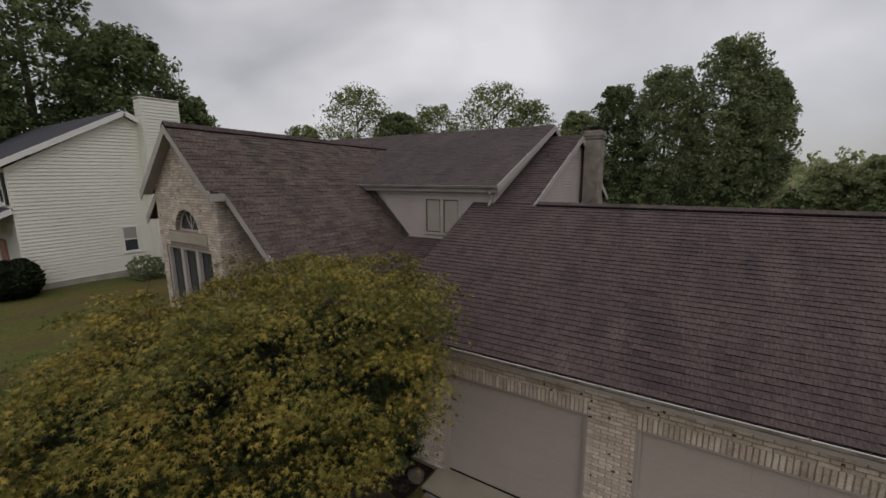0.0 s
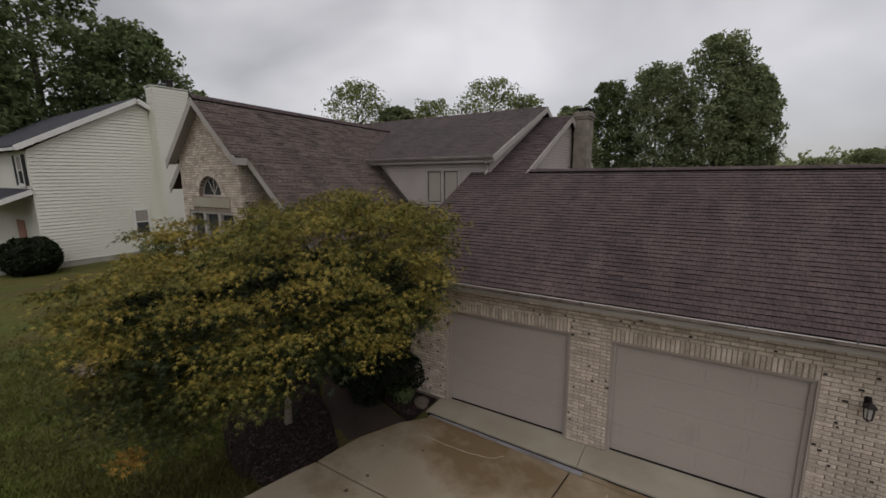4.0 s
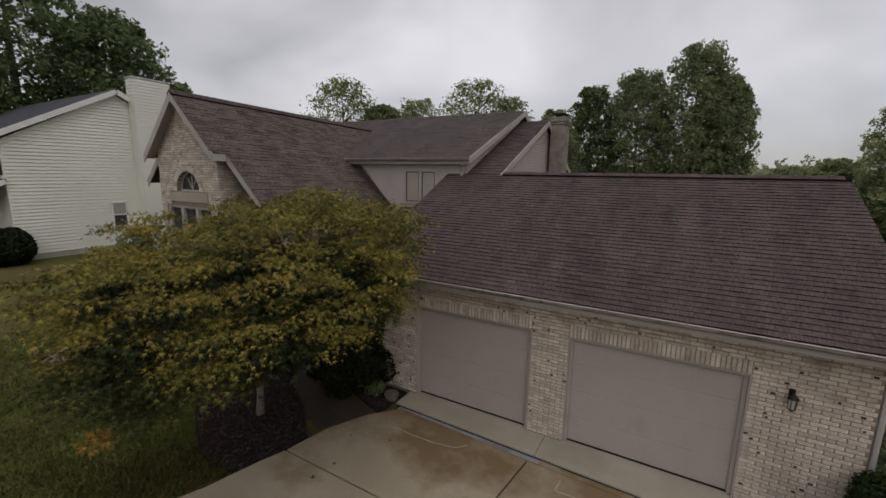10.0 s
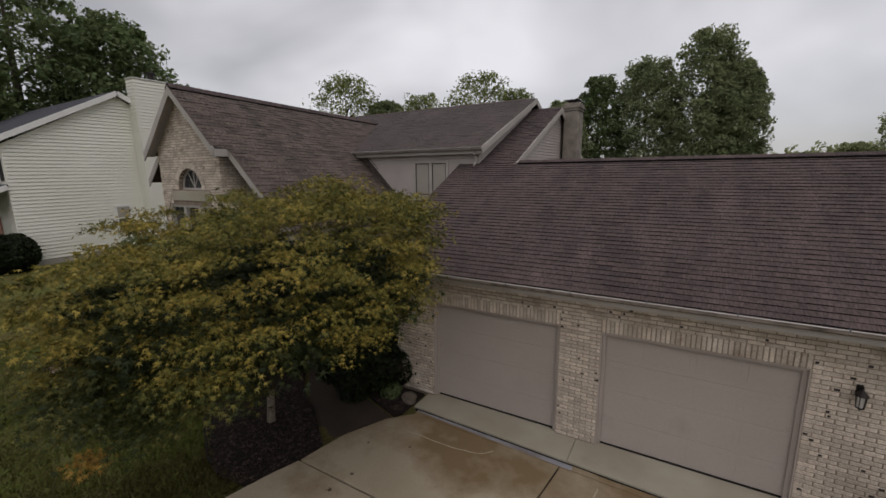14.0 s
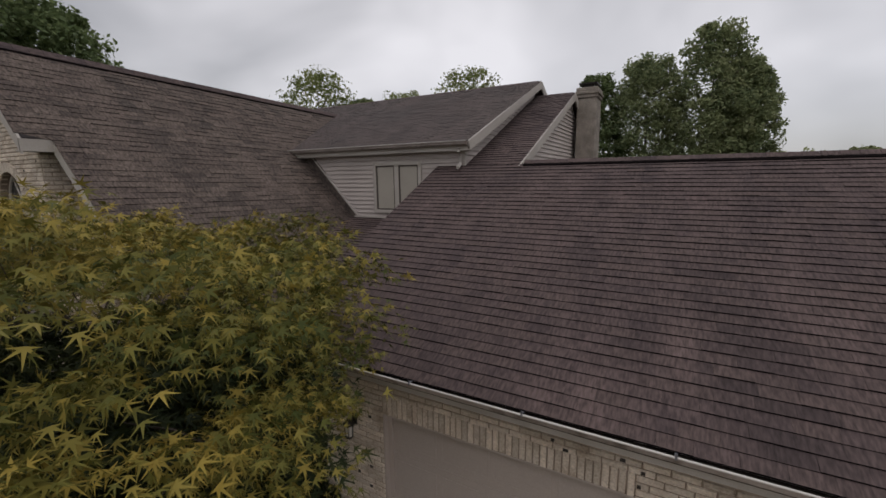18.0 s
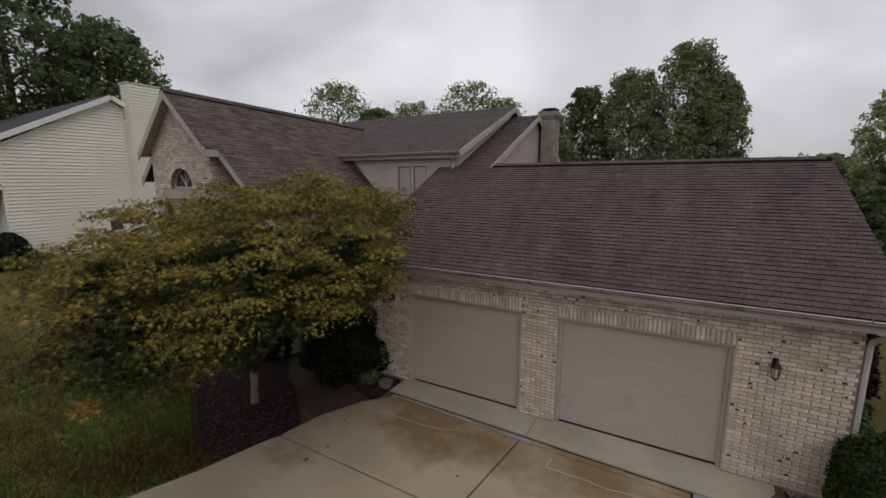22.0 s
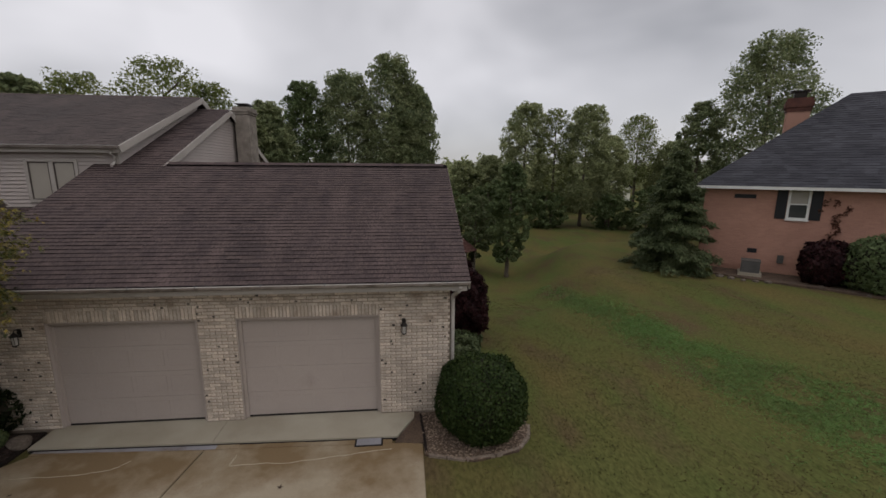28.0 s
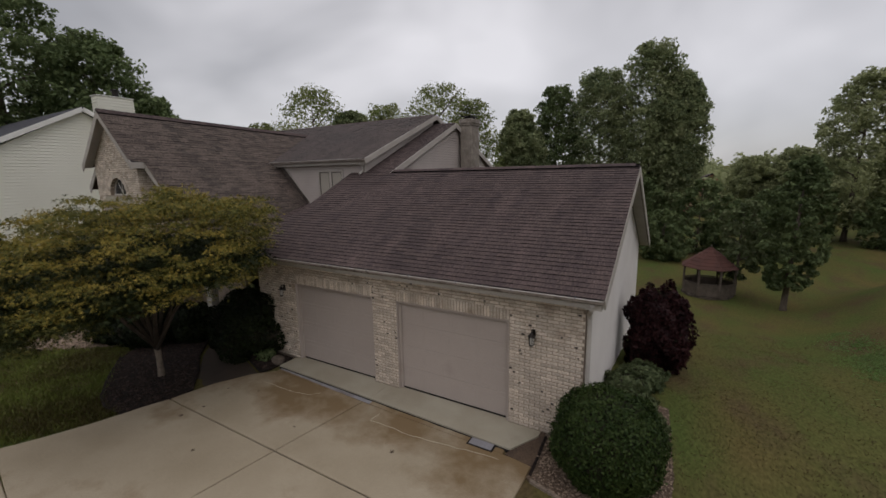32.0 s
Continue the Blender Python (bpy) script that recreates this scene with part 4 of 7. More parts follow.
ch = Build().soft_box(CH[0], CH[2], 0.0, CH[1], CH[3], 7.05, 0.02)
chimney = part("chimney", ch, M_STONE, house, "weathered stone chimney with corbelled top")
for k, (zz, hh, g) in enumerate(((7.052, 0.09, 0.03), (7.144, 0.09, 0.06), (7.236, 0.10, 0.03))):
    part("corbel", Build().soft_box(CH[0] - g, CH[2] - g, zz, CH[1] + g, CH[3] + g, zz + hh, 0.015), M_STONE, chimney)
part("flue_cap", Build().box(CH[0] + 0.12, CH[2] + 0.15, 7.338, CH[1] - 0.12, CH[3] - 0.15, 7.44).box(CH[0] + 0.02, CH[2] + 0.05, 7.442, CH[1] - 0.02, CH[3] - 0.05, 7.47), M_IRON, chimney, "dark metal chimney cap")

# front wing: brick box with the arched window
GX0, GX1, GY = -12.46, -9.5, 5.47
AX, AR, AZ = -10.99, 0.58, 4.47
gp = [(GX0, -0.2), (GX1, -0.2), (GX1, WZ - WS * (GX1 - WX) - 0.08), (WX, WZ - 0.1), (GX0, WZ - WS * (WX - GX0) - 0.08)]
arch = [(AX + AR * math.cos(math.pi * i / 14), AZ + AR * math.sin(math.pi * i / 14)) for i in range(15)]
WW = (-12.2, -9.95, 2.3, 4.05)
b = Build()
zt = lambda x: WZ - WS * abs(x - WX) - 0.09
for xa, xb in ((GX0, AX - AR), (AX + AR, GX1)):
    b.prism([(xa, GY, AZ), (xb, GY, AZ), (xb, GY, zt(xb)), (xa, GY, zt(xa))], (0, 0.2, 0))
for (xa, za), (xb, zb) in zip(arch[1:], arch[:-1]):
    if xa < WX < xb:
        b.prism([(xa, GY, za), (WX, GY, za + (zb - za) * (WX - xa) / (xb - xa)), (WX, GY, zt(WX)), (xa, GY, zt(xa))], (0, 0.2, 0))
        b.prism([(WX, GY, za + (zb - za) * (WX - xa) / (xb - xa)), (xb, GY, zb), (xb, GY, zt(xb)), (WX, GY, zt(WX))], (0, 0.2, 0))
    else:
        b.prism([(xa, GY, za), (xb, GY, zb), (xb, GY, zt(xb)), (xa, GY, zt(xa))], (0, 0.2, 0))
b.box(GX0, GY, WW[3], GX1, GY + 0.2, AZ)
b.box(GX0, GY, -0.2, WW[0], GY + 0.2, WW[3]).box(WW[1], GY, -0.2, GX1, GY + 0.2, WW[3]).box(WW[0], GY, -0.2, WW[1], GY + 0.2, WW[2])
wing_me = b.mesh("wing_front_wall", M_MORTAR)
bm = bmesh.new()
bm.from_mesh(wing_me)
bmesh.ops.remove_doubles(bm, verts=bm.verts[:], dist=0.001)
bm.to_mesh(wing_me)
bm.free()
wing_wall = part("wing_front_wall", wing_me, None, house, "cream brick gable wall with an arched window")


def wing_runs(z):
    a, c = spread(gp, z) or (0, 0)
    if WW[2] < z < WW[3]:
        return [(a, WW[0]), (WW[1], c)]
    if WW[3] <= z < AZ:
        return [(a, AX - 0.95), (AX + 0.95, c)]
    if AZ <= z < AZ + AR + 0.17:
        w = math.sqrt(max((AR + 0.17) ** 2 - (z - AZ) ** 2, 0))
        return [(a, AX - w), (AX + w, c)]
    return [(a, c)]


arch_window = part("arched_window", Build().prism([(x, GY + 0.14, z) for x, z in arch], (0, 0.02, 0)), M_GLASS, house, "half-round window with a pale brick arch")
for i in range(15):
    a0, a1 = math.pi * i / 15 + 0.012, math.pi * (i + 1) / 15 - 0.012
    part("arch_brick", Build().prism([(AX + r * math.cos(a), GY - 0.02, AZ + r * math.sin(a)) for r, a in ((AR, a0), (AR + 0.16, a0), (AR + 0.16, a1), (AR, a1))], (0, 0.1, 0)), M_BRICK, arch_window)
part("window_frame", Build().tube([(x, GY + 0.12, z) for x, z in [(AX + (AR - 0.02) * math.cos(math.pi * i / 20), AZ + (AR - 0.02) * math.sin(math.pi * i / 20)) for i in range(21)]], [0.025] * 21, 6), M_TRIM, arch_window)
part("window_frame", Build().box(AX - AR + 0.01, GY + 0.1, AZ + 0.003, AX + AR - 0.01, GY + 0.138, AZ + 0.05), M_TRIM, arch_window)
for ang in (60, 90, 120):
    part("mullion", Build().beam((AX, GY + 0.125, AZ + 0.05), (AX + (AR - 0.04) * math.cos(radians(ang)), GY + 0.125, AZ + (AR - 0.04) * math.sin(radians(ang))), 0.018, 0.018, (0, 1, 0)), M_TRIM, arch_window)
part("stone_band", Build().soft_box(AX - 0.94, GY - 0.035, WW[3] + 0.12, AX + 0.94, GY - 0.001, AZ - 0.03, 0.01), M_CONCRETE_L, house, "pale stone band under the arched window")
low_window = part("triple_window", Build().box(WW[0], GY + 0.13, WW[2], WW[1], GY + 0.15, WW[3]), M_GLASS, house, "row of three tall windows in the gable")
for i in range(4):
    xx = WW[0] + (WW[1] - WW[0]) * i / 3
    part("window_frame", Build().soft_box(xx - 0.07 + (0.07 if i == 0 else 0), GY + 0.02, WW[2], xx + 0.07 - (0.07 if i == 3 else 0), GY + 0.125, WW[3], 0.008), M_TRIM, low_window)
part("window_frame", Build().box(WW[0], GY + 0.03, WW[3] - 0.07, WW[1], GY + 0.115, WW[3] - 0.002), M_TRIM, low_window)
part("window_sill", Build().soft_box(WW[0] - 0.05, GY - 0.05, WW[2] - 0.07, WW[1] + 0.05, GY - 0.001, WW[2] - 0.002, 0.01), M_CONCRETE_L, low_window)
wing_side = part("wing_side_wall", Build().prism([(GX1, GY + 0.2, -0.2), (GX1, 6.95, -0.2), (GX1, 6.95, we_z + 0.1), (GX1, GY + 0.2, we_z + 0.1)], (-0.18, 0, 0)), M_MORTAR, house, "cream brick return wall of the wing")
wing_low = part("wing_low_wall", Build().prism([(GX1, 6.95, -0.2), (wing_x(e_z) - 0.35, 6.95, -0.2), (wing_x(e_z) - 0.35, 6.95, e_z + 0.2), (GX1 - 0.1, 6.95, we_z + 0.05), (GX1 - 0.1, 6.95, 4.0)], (0, 0.18, 0)), M_MORTAR, house, "cream brick wall beneath the low verge")
part("wing_west_wall", Build().box(GX0, GY + 0.2, -0.2, GX0 + 0.18, 14.4, WZ - WS * (WX - GX0) - 0.1), M_MORTAR, house)
part("main_west_wall", Build().box(-16.8, 10.5, -0.2, -16.6, 20.0, 5.4), M_SIDING, house)
part("main_rear_wall", Build().box(-16.6, 19.8, -2.4, -3.85, 20.0, 5.3), M_SIDING, house)
part("main_west_front_wall", Build().box(-16.6, 10.5, -0.2, GX0 + 0.0, 10.7, 5.3), M_SIDING, house)
# verges of the wing
for sx in (1, -1):
    p, q = (WX, W_FRONT + 0.015, WZ - 0.08), (WX + sx * WE, W_FRONT + 0.015, we_z - 0.08)
    part("verge_board", Build().prism([(WX, W_FRONT - 0.005, WZ + 0.0), (WX + sx * (WE + 0.02), W_FRONT - 0.005, we_z - 0.015), (WX + sx * (WE + 0.02), W_FRONT - 0.005, we_z - 0.24), (WX, W_FRONT - 0.005, WZ - 0.23)], (0, 0.03, 0)), M_TRIM, house)
    part("soffit", Build().prism([(WX, W_FRONT + 0.03, WZ - 0.1), (WX + sx * WE, W_FRONT + 0.03, we_z - 0.1), (WX + sx * WE, GY, we_z - 0.1), (WX, GY, WZ - 0.1)], (0, 0, -0.015)), M_SOFFIT, house)
part("eave_fascia", Build().box(WX + WE - 0.005, W_FRONT - 0.005, we_z - 0.2, WX + WE + 0.022, W_BACK - 0.005, we_z - 0.02), M_TRIM, house)
part("soffit", Build().box(GX1 + 0.0, W_FRONT + 0.026, we_z - 0.2, WX + WE - 0.006, W_BACK, we_z - 0.18), M_SOFFIT, house)
part("verge_board", Build().prism([(WX + WE, W_BACK - 0.005, we_z), (wing_x(e_z) + 0.02, W_BACK - 0.005, e_z), (wing_x(e_z) + 0.02, W_BACK - 0.005, e_z - 0.24), (WX + WE, W_BACK - 0.005, we_z - 0.24)], (0, 0.03, 0)), M_TRIM, house)
wl_x = WX - (WZ - W_LOW) / WS
part("verge_board", Build().prism([(WX - WE, W_BACK - 0.005, we_z), (wl_x, W_BACK - 0.005, W_LOW), (wl_x, W_BACK - 0.005, W_LOW - 0.22), (WX - WE, W_BACK - 0.005, we_z - 0.22)], (0, 0.03, 0)), M_TRIM, house)

# entry under the low roof
part("entry_back_wall", Build().box(GX1, 9.6, -0.2, X0, 9.8, 3.5), M_MORTAR, house, "brick wall at the back of the entry")
entry_door = part("front_door", Build().soft_box(-7.6, 9.53, 0.1, -6.65, 9.598, 2.15, 0.01), M_IRON, house, "dark panelled front door in the shaded entry")
part("door_handle", Build().soft_box(-6.78, 9.48, 1.0, -6.74, 9.528, 1.18, 0.01), M_STEEL, entry_door)
part("entry_post", Build().soft_box(-7.68, 6.08, -0.1, -7.42, 6.34, 2.66, 0.02), M_TRIM, house, "square pale entry column")
part("fascia", Build().box(wing_x(e_z) + 0.03, EAVE_Y - 0.03, e_z - 0.22, X0 - 0.01, EAVE_Y - 0.001, e_z - 0.02), M_TRIM, house)
part("soffit", Build().box(wing_x(e_z) + 0.03, EAVE_Y, e_z - 0.3, X0 - 0.01, 9.58, e_z - 0.26), M_SOFFIT, house)

# ---- drive, apron, walk ----


def drive_z(y):
    return -0.035 + 0.03 * min(max(5.4 - y, 0), 12)


def slab(poly, name="slab", thick=0.14, parent=None, mat=None, lift=0.0, label=""):
    """A concrete bay with eased edges; poly in plan."""
    bm = bmesh.new()
    top = [bm.verts.new((x, y, drive_z(y) + lift)) for x, y in poly]
    f = bm.faces.new(top)
    if f.normal.z < 0:
        f.normal_flip()
    r = bmesh.ops.extrude_face_region(bm, geom=[f])
    low = [g for g in r["geom"] if isinstance(g, bmesh.types.BMVert)]
    for v in low:
        v.co.z -= thick
    f.normal_update()
    bmesh.ops.bevel(bm, geom=[e for e in bm.edges if all(abs(v.co.z - drive_z(v.co.y) - lift) < 1e-4 for v in e.verts)], offset=0.012, segments=1, affect="EDGES")
    bmesh.ops.recalc_face_normals(bm, faces=bm.faces[:])
    me = bpy.data.meshes.new(name)
    bm.to_mesh(me)
    bm.free()
    me.materials.append(mat or M_CONCRETE)
    return part(name, me, None, parent, label)


def front_y(x):
    """The front edge of the apron."""
    return 5.625 - 0.03 * (x + 0.5)


driveway = thing("driveway", "stained concrete driveway in front of the garage doors", "driveway", kind="structure", at=(0, 0, 0))
JX, JY, J = -0.98, 3.36, 0.013
TOPX, LOWX = -0.75, -1.33   # the long joint runs slightly askew
part("joint_bed", Build().prism([(-5.35, -8, drive_z(-8) - 0.03), (3.15, -8, drive_z(-8) - 0.03), (3.15, 5.3, -0.06), (-3.7, 5.56, -0.06), (-4.7, 3.4, -0.01), (-5.3, 0.9, 0.07)], (0, 0, -0.06)), M_DARKGAP, driveway, "dark joint between slabs")
slab([(-4.66, JY + J), (-1.0 - J, JY + J), (TOPX - J, front_y(TOPX) - 0.15), (-3.72, front_y(-3.72) - 0.15), (-4.15, 5.1), (-4.5, 4.3)], parent=driveway)
slab([(-1.0 + J, JY + J), (3.2, JY + J), (3.22, front_y(3.22) - 0.15), (TOPX + J, front_y(TOPX) - 0.15)], parent=driveway)
slab([(-5.5, 0.75), (-5.25, 1.3), (-4.98, 2.05), (-4.7, JY - J), (-1.0 - J, JY - J), (LOWX - J, 0.2)], parent=driveway)
slab([(LOWX + J, 0.2), (2.9, 0.2), (3.12, 1.8), (3.2, JY - J), (-1.0 + J, JY - J)], parent=driveway)
slab([(-6.4, -3.5), (-5.5, 0.72), (JX - J, 0.17), (JX - J, -3.5)], parent=driveway)
slab([(JX + J, -3.5), (2.5, -3.5), (2.9, 0.17), (JX + J, 0.17)], parent=driveway)
slab([(-6.9, -14.0), (-6.4, -3.53), (JX - J, -3.53), (JX - J, -14.0)], parent=driveway)
slab([(JX + J, -14.0), (2.3, -14.0), (2.5, -3.53), (JX + J, -3.53)], parent=driveway)
for xa, xb, xc in ((-3.88, JX + 0.31, JX + 0.31), (JX + 0.32, 2.74, 3.08)):
    solo("apron", Build().prism([(xa, front_y(xa), 0.0), (xb, front_y(xb), 0.0), (xc, YF - 0.2, 0.0), (xc, YF - 0.014, 0.0), (xa, YF - 0.014, 0.0)], (0, 0, -0.2)), M_CONCRETE_L, "pale raised concrete apron under the garage doors", "concrete apron", kind="structure")
for x0, x1 in DOORS:
    tagged(new("threshold", Build().box(x0, YF - 0.013, -0.2, x1, YF + 0.3, -0.002).mesh("threshold", M_CONCRETE_L)), "concrete door threshold", "threshold", kind="structure")
drain = thing("gutter_pan", "narrow pale concrete gutter pan along the apron", "drain", at=(0, 5.36, -0.05))
def strip(xa, xb, d0, d1, z0, z1):
    return Build().prism([(xa, front_y(xa) - d1, z1), (xb, front_y(xb) - d1, z1), (xb, front_y(xb) - d0, z1), (xa, front_y(xa) - d0, z1)], (0, 0, z0 - z1))


part("joint_filler", strip(-3.84, 2.74, 0.002, 0.034, -0.15, -0.03), M_DARKGAP, drain, "black open joint at the apron foot")
part("channel", strip(-3.9, 2.75, 0.003, 0.148, -0.16, -0.085), M_DARKGAP, drain)
for k in range(16):
    xa = -3.75 + k * 0.40
    lift = 0.004 * ((k * 7) % 3)
    if k < 8:
        part("pan_slab", strip(xa, xa + 0.399, 0.036, 0.085 + 0.0085 * k, -0.084, -0.034 + 0.3 * lift), M_PAN, drain)
        part("cover_strip", strip(xa, xa + 0.399, 0.087 + 0.0085 * k, 0.149, -0.084, -0.036 + 0.3 * lift), M_CONCRETE, drain)
    else:
        part("cover_strip", strip(xa, xa + 0.397, 0.036, 0.147, -0.084, -0.036 + lift), M_CONCRETE, drain)
box_drain = thing("catch_basin", "square pale grey basin lid set in the concrete", "drain", at=(2.22, 5.43, -0.03))
part("rim", Build().soft_box(1.955, 5.315, -0.1, 2.475, 5.535, -0.018, 0.006), M_DARKGAP, box_drain, "black open joint round the lid")
part("lid", Build().soft_box(1.99, 5.335, -0.019, 2.445, 5.52, -0.008, 0.006), M_PAN, box_drain)


def ribbon(pts, w, z, mat):
    b = Build()
    for (xa, ya), (xb, yb) in zip(pts, pts[1:]):
        b.beam((xa, ya, drive_z(ya) + z), (xb, yb, drive_z(yb) + z), w * rng.uniform(0.7, 1.3), 0.004)
    return b


def wander(pts, k=5, amp=0.02):
    out = []
    for (xa, ya), (xb, yb) in zip(pts, pts[1:]):
        for i in range(k):
            f = i / k
            out.append((xa + (xb - xa) * f + rng.uniform(-amp, amp), ya + (yb - ya) * f + rng.uniform(-amp, amp)))
    return out + [pts[-1]]


for pts in ([(-3.55, 4.98), (-2.6, 4.98), (-2.1, 5.05), (-1.98, 5.15), (-1.86, 5.28)], [(-0.12, 4.98), (-0.1, 5.28)], [(-0.11, 5.0), (0.9, 5.0), (1.9, 5.12), (2.65, 5.2)]):
    solo("sealed_crack", ribbon(wander(pts), 0.016, 0.004, M_CRACK), M_CRACK, "pale sealed crack across the driveway concrete", "crack", "cracks in the driveway")
solo("dirt_patch", Build().prism([(2.70, 5.39, -0.028), (3.26, 5.30, -0.03), (3.22, 5.9, -0.018), (3.18, 6.29, 0.0), (3.085, 6.29, 0.0), (3.09, 6.1, -0.004), (2.755, 5.52, -0.02)], (0, 0, -0.12)), M_DIRT, "brown washed-in earth at the end of the apron", "dirt", kind="structure")
for k, (x, y) in enumerate(((-3.94, 4.31), (-3.62, 3.55), (-3.68, 3.12), (-1.28, 4.05), (-2.3, 2.6), (0.9, 4.4), (-3.2, 4.6))):
    r, a = 0.035 + 0.012 * (k % 3), 1.3 * k
    z = drive_z(y) + 0.006
    tip = [(x + r * q * math.cos(a + math.pi * i / 5), y + r * q * math.sin(a + math.pi * i / 5), z + (0.012 if i % 2 == 0 else 0.004)) for i, q in enumerate((1, 0.4, 1.2, 0.4, 1, 0.35, 0.7, 0.35, 0.7, 0.35))]
    solo("fallen_leaf", Build().prism(tip, (0, 0, -0.003)), M_DIRT, "small curled brown leaf on the concrete", "leaf", "leaves on the driveway")
walkway = solo("walkway", Build().prism([(-4.72, 3.9, -0.035), (-4.4, 4.7, -0.035), (-4.05, 5.2, -0.04), (-5.3, 5.6, -0.04), (-6.3, 6.4, -0.04), (-6.6, 9.4, -0.04), (-7.8, 9.4, -0.04), (-7.6, 6.2, -0.04), (-6.4, 5.1, -0.04)], (0, 0, -0.1)), M_WALK_SHADE, "concrete walk curving from the drive to the entry", "walkway", kind="structure")

# mulch bed round the maple, stone bed by the garage corner


def bed(name, poly, z, mat, label, category):
    return solo(name, Build().prism([(x, y, ground_z(x, y) + z) for x, y in poly], (0, 0, -0.12)), mat, label, category, kind="structure")


WALK = [(-4.6, 3.7), (-4.3, 4.7), (-3.95, 5.3), (-5.2, 5.75), (-6.2, 6.5), (-6.5, 9.5), (-7.9, 9.5), (-7.7, 6.2), (-6.5, 5.0)]
MULCH = [(-4.64, 3.87), (-4.62, 3.45), (-4.9, 2.5), (-5.5, 2.5), (-6.1, 2.65), (-7.1, 3.15), (-8.3, 3.9), (-8.9, 4.6), (-8.6, 5.6), (-7.7, 6.1), (-6.5, 5.05), (-5.6, 4.55)]
bed("mulch_bed", MULCH, 0.05, M_MULCH, "dark bark mulch bed under the maple", "mulch bed")
bed("entry_bed", [(-4.05, 5.26), (-3.98, 5.44), (-3.98, 6.26), (-5.3, 6.26), (-6.2, 6.9), (-6.25, 6.45), (-5.25, 5.66)], 0.05, M_MULCH, "dark mulch bed beside the garage wall", "mulch bed")
STONES = [(3.24, 5.0), (3.22, 5.9), (3.16, 6.28), (3.9, 6.3), (3.92, 8.6), (5.2, 8.5), (5.35, 6.2), (5.32, 5.5), (4.95, 4.95), (4.1, 4.75)]
bed("stone_bed", STONES, 0.04, M_DIRT, "pebble bed round the clipped bush", "stone bed")
GRAVEL = [(-12.9, 2.4), (-13.5, 3.3), (-13.0, 4.0), (-12.0, 5.2), (-9.6, 5.2), (-9.4, 4.2), (-11.0, 2.95), (-12.1, 2.3)]
bed("gravel_bed", GRAVEL, 0.04, M_PEBBLE, "pale gravel bed in front of the brick gable", "gravel bed")


def inside(x, y, poly):
    hit = False
    for (x0, y0), (x1, y1) in zip(poly, poly[1:] + poly[:1]):
        if (y0 > y) != (y1 > y) and x < (x1 - x0) * (y - y0) / (y1 - y0) + x0:
            hit = not hit
    return hit


def scatter(poly, n):
    xs_, ys_ = [p[0] for p in poly], [p[1] for p in poly]
    out = []
    while len(out) < n:
        x, y = rng.uniform(min(xs_), max(xs_)), rng.uniform(min(ys_), max(ys_))
        if inside(x, y, poly):
            out.append((x, y))
    return out


def pebbles(poly, n, r0, r1, z, flat=0.6):
    b = Build()
    for x, y in scatter(poly, n):
        r = rng.uniform(r0, r1)
        a = rng.uniform(0, 6.28)
        c, s = math.cos(a) * r, math.sin(a) * r
        k = rng.uniform(0.5, 0.9)
        zz = ground_z(x, y) + z
        ring = [(x + c, y + s, zz + r * 0.15), (x - s * k, y + c * k, zz + r * 0.2), (x - c, y - s, zz + r * 0.1), (x + s * k, y - c * k, zz + r * 0.2)]
        b.add(ring + [(x + c * 0.2, y + s * 0.2, zz + r * flat), (x, y, zz - r * 0.3)], [(0, 1, 4), (1, 2, 4), (2, 3, 4), (3, 0, 4), (1, 0, 5), (2, 1, 5), (3, 2, 5), (0, 3, 5)])
    return b


solo("mulch_chips", pebbles(MULCH, 2600, 0.018, 0.055, 0.055, 0.5), M_CHIP, "loose bark chips and pale leaf litter", "mulch", kind="stuff")
solo("mulch_chips", pebbles([(-4.05, 5.3), (-3.98, 6.2), (-5.3, 6.2), (-6.1, 6.6), (-5.25, 5.7)], 700, 0.018, 0.05, 0.055, 0.5), M_CHIP, "loose bark chips in the entry bed", "mulch", kind="stuff")
solo("pebbles", pebbles(STONES, 5200, 0.012, 0.032, 0.045), M_PEBBLE, "brown and grey river pebbles", "pebbles", kind="stuff")
solo("gravel", pebbles(GRAVEL, 2500, 0.02, 0.05, 0.045), M_PEBBLE, "pale loose gravel", "gravel", kind="stuff")


def edging(name, pts, label, group, w=0.09, h=0.1, step=0.26, mat=None):
    """A row of edging blocks set along a line."""
    pts = [Vector((*p, 0)) for p in pts]
    for a, c in zip(pts, pts[1:]):
        n = max(int((c - a).length / step), 1)
        for i in range(n):
            p, q = a.lerp(c, (i + 0.03) / n), a.lerp(c, (i + 0.97) / n)
            zz = ground_z(p.x, p.y)
            b = Build().beam((p.x, p.y, zz + h / 2 - 0.02), (q.x, q.y, zz + h / 2 - 0.02 + rng.uniform(-0.008, 0.008)), w, h + 0.04)
            solo(name, b, mat or M_STONE, label, "edging stone", group)


edging("edging_block", [(3.3, 4.98), (3.95, 4.8), (4.5, 4.86), (4.98, 5.02), (5.25, 5.34), (5.36, 5.7)], "tan edging block round the pebble bed", "edging of the pebble bed", w=0.055, h=0.055, step=0.3, mat=M_TAN)
edging("edging_block", [(3.27, 5.05), (3.25, 5.6), (3.2, 6.25)], "dark edging board of the pebble bed", "edging of the pebble bed", w=0.05, h=0.06, step=0.6, mat=M_MULCH)
edging("edging_block", [(-5.0, 2.5), (-5.5, 2.45), (-6.1, 2.6), (-7.1, 3.1), (-8.3, 3.85)], "dark edging block of the mulch bed", "edging of the mulch bed", w=0.06, h=0.06, mat=M_MULCH)
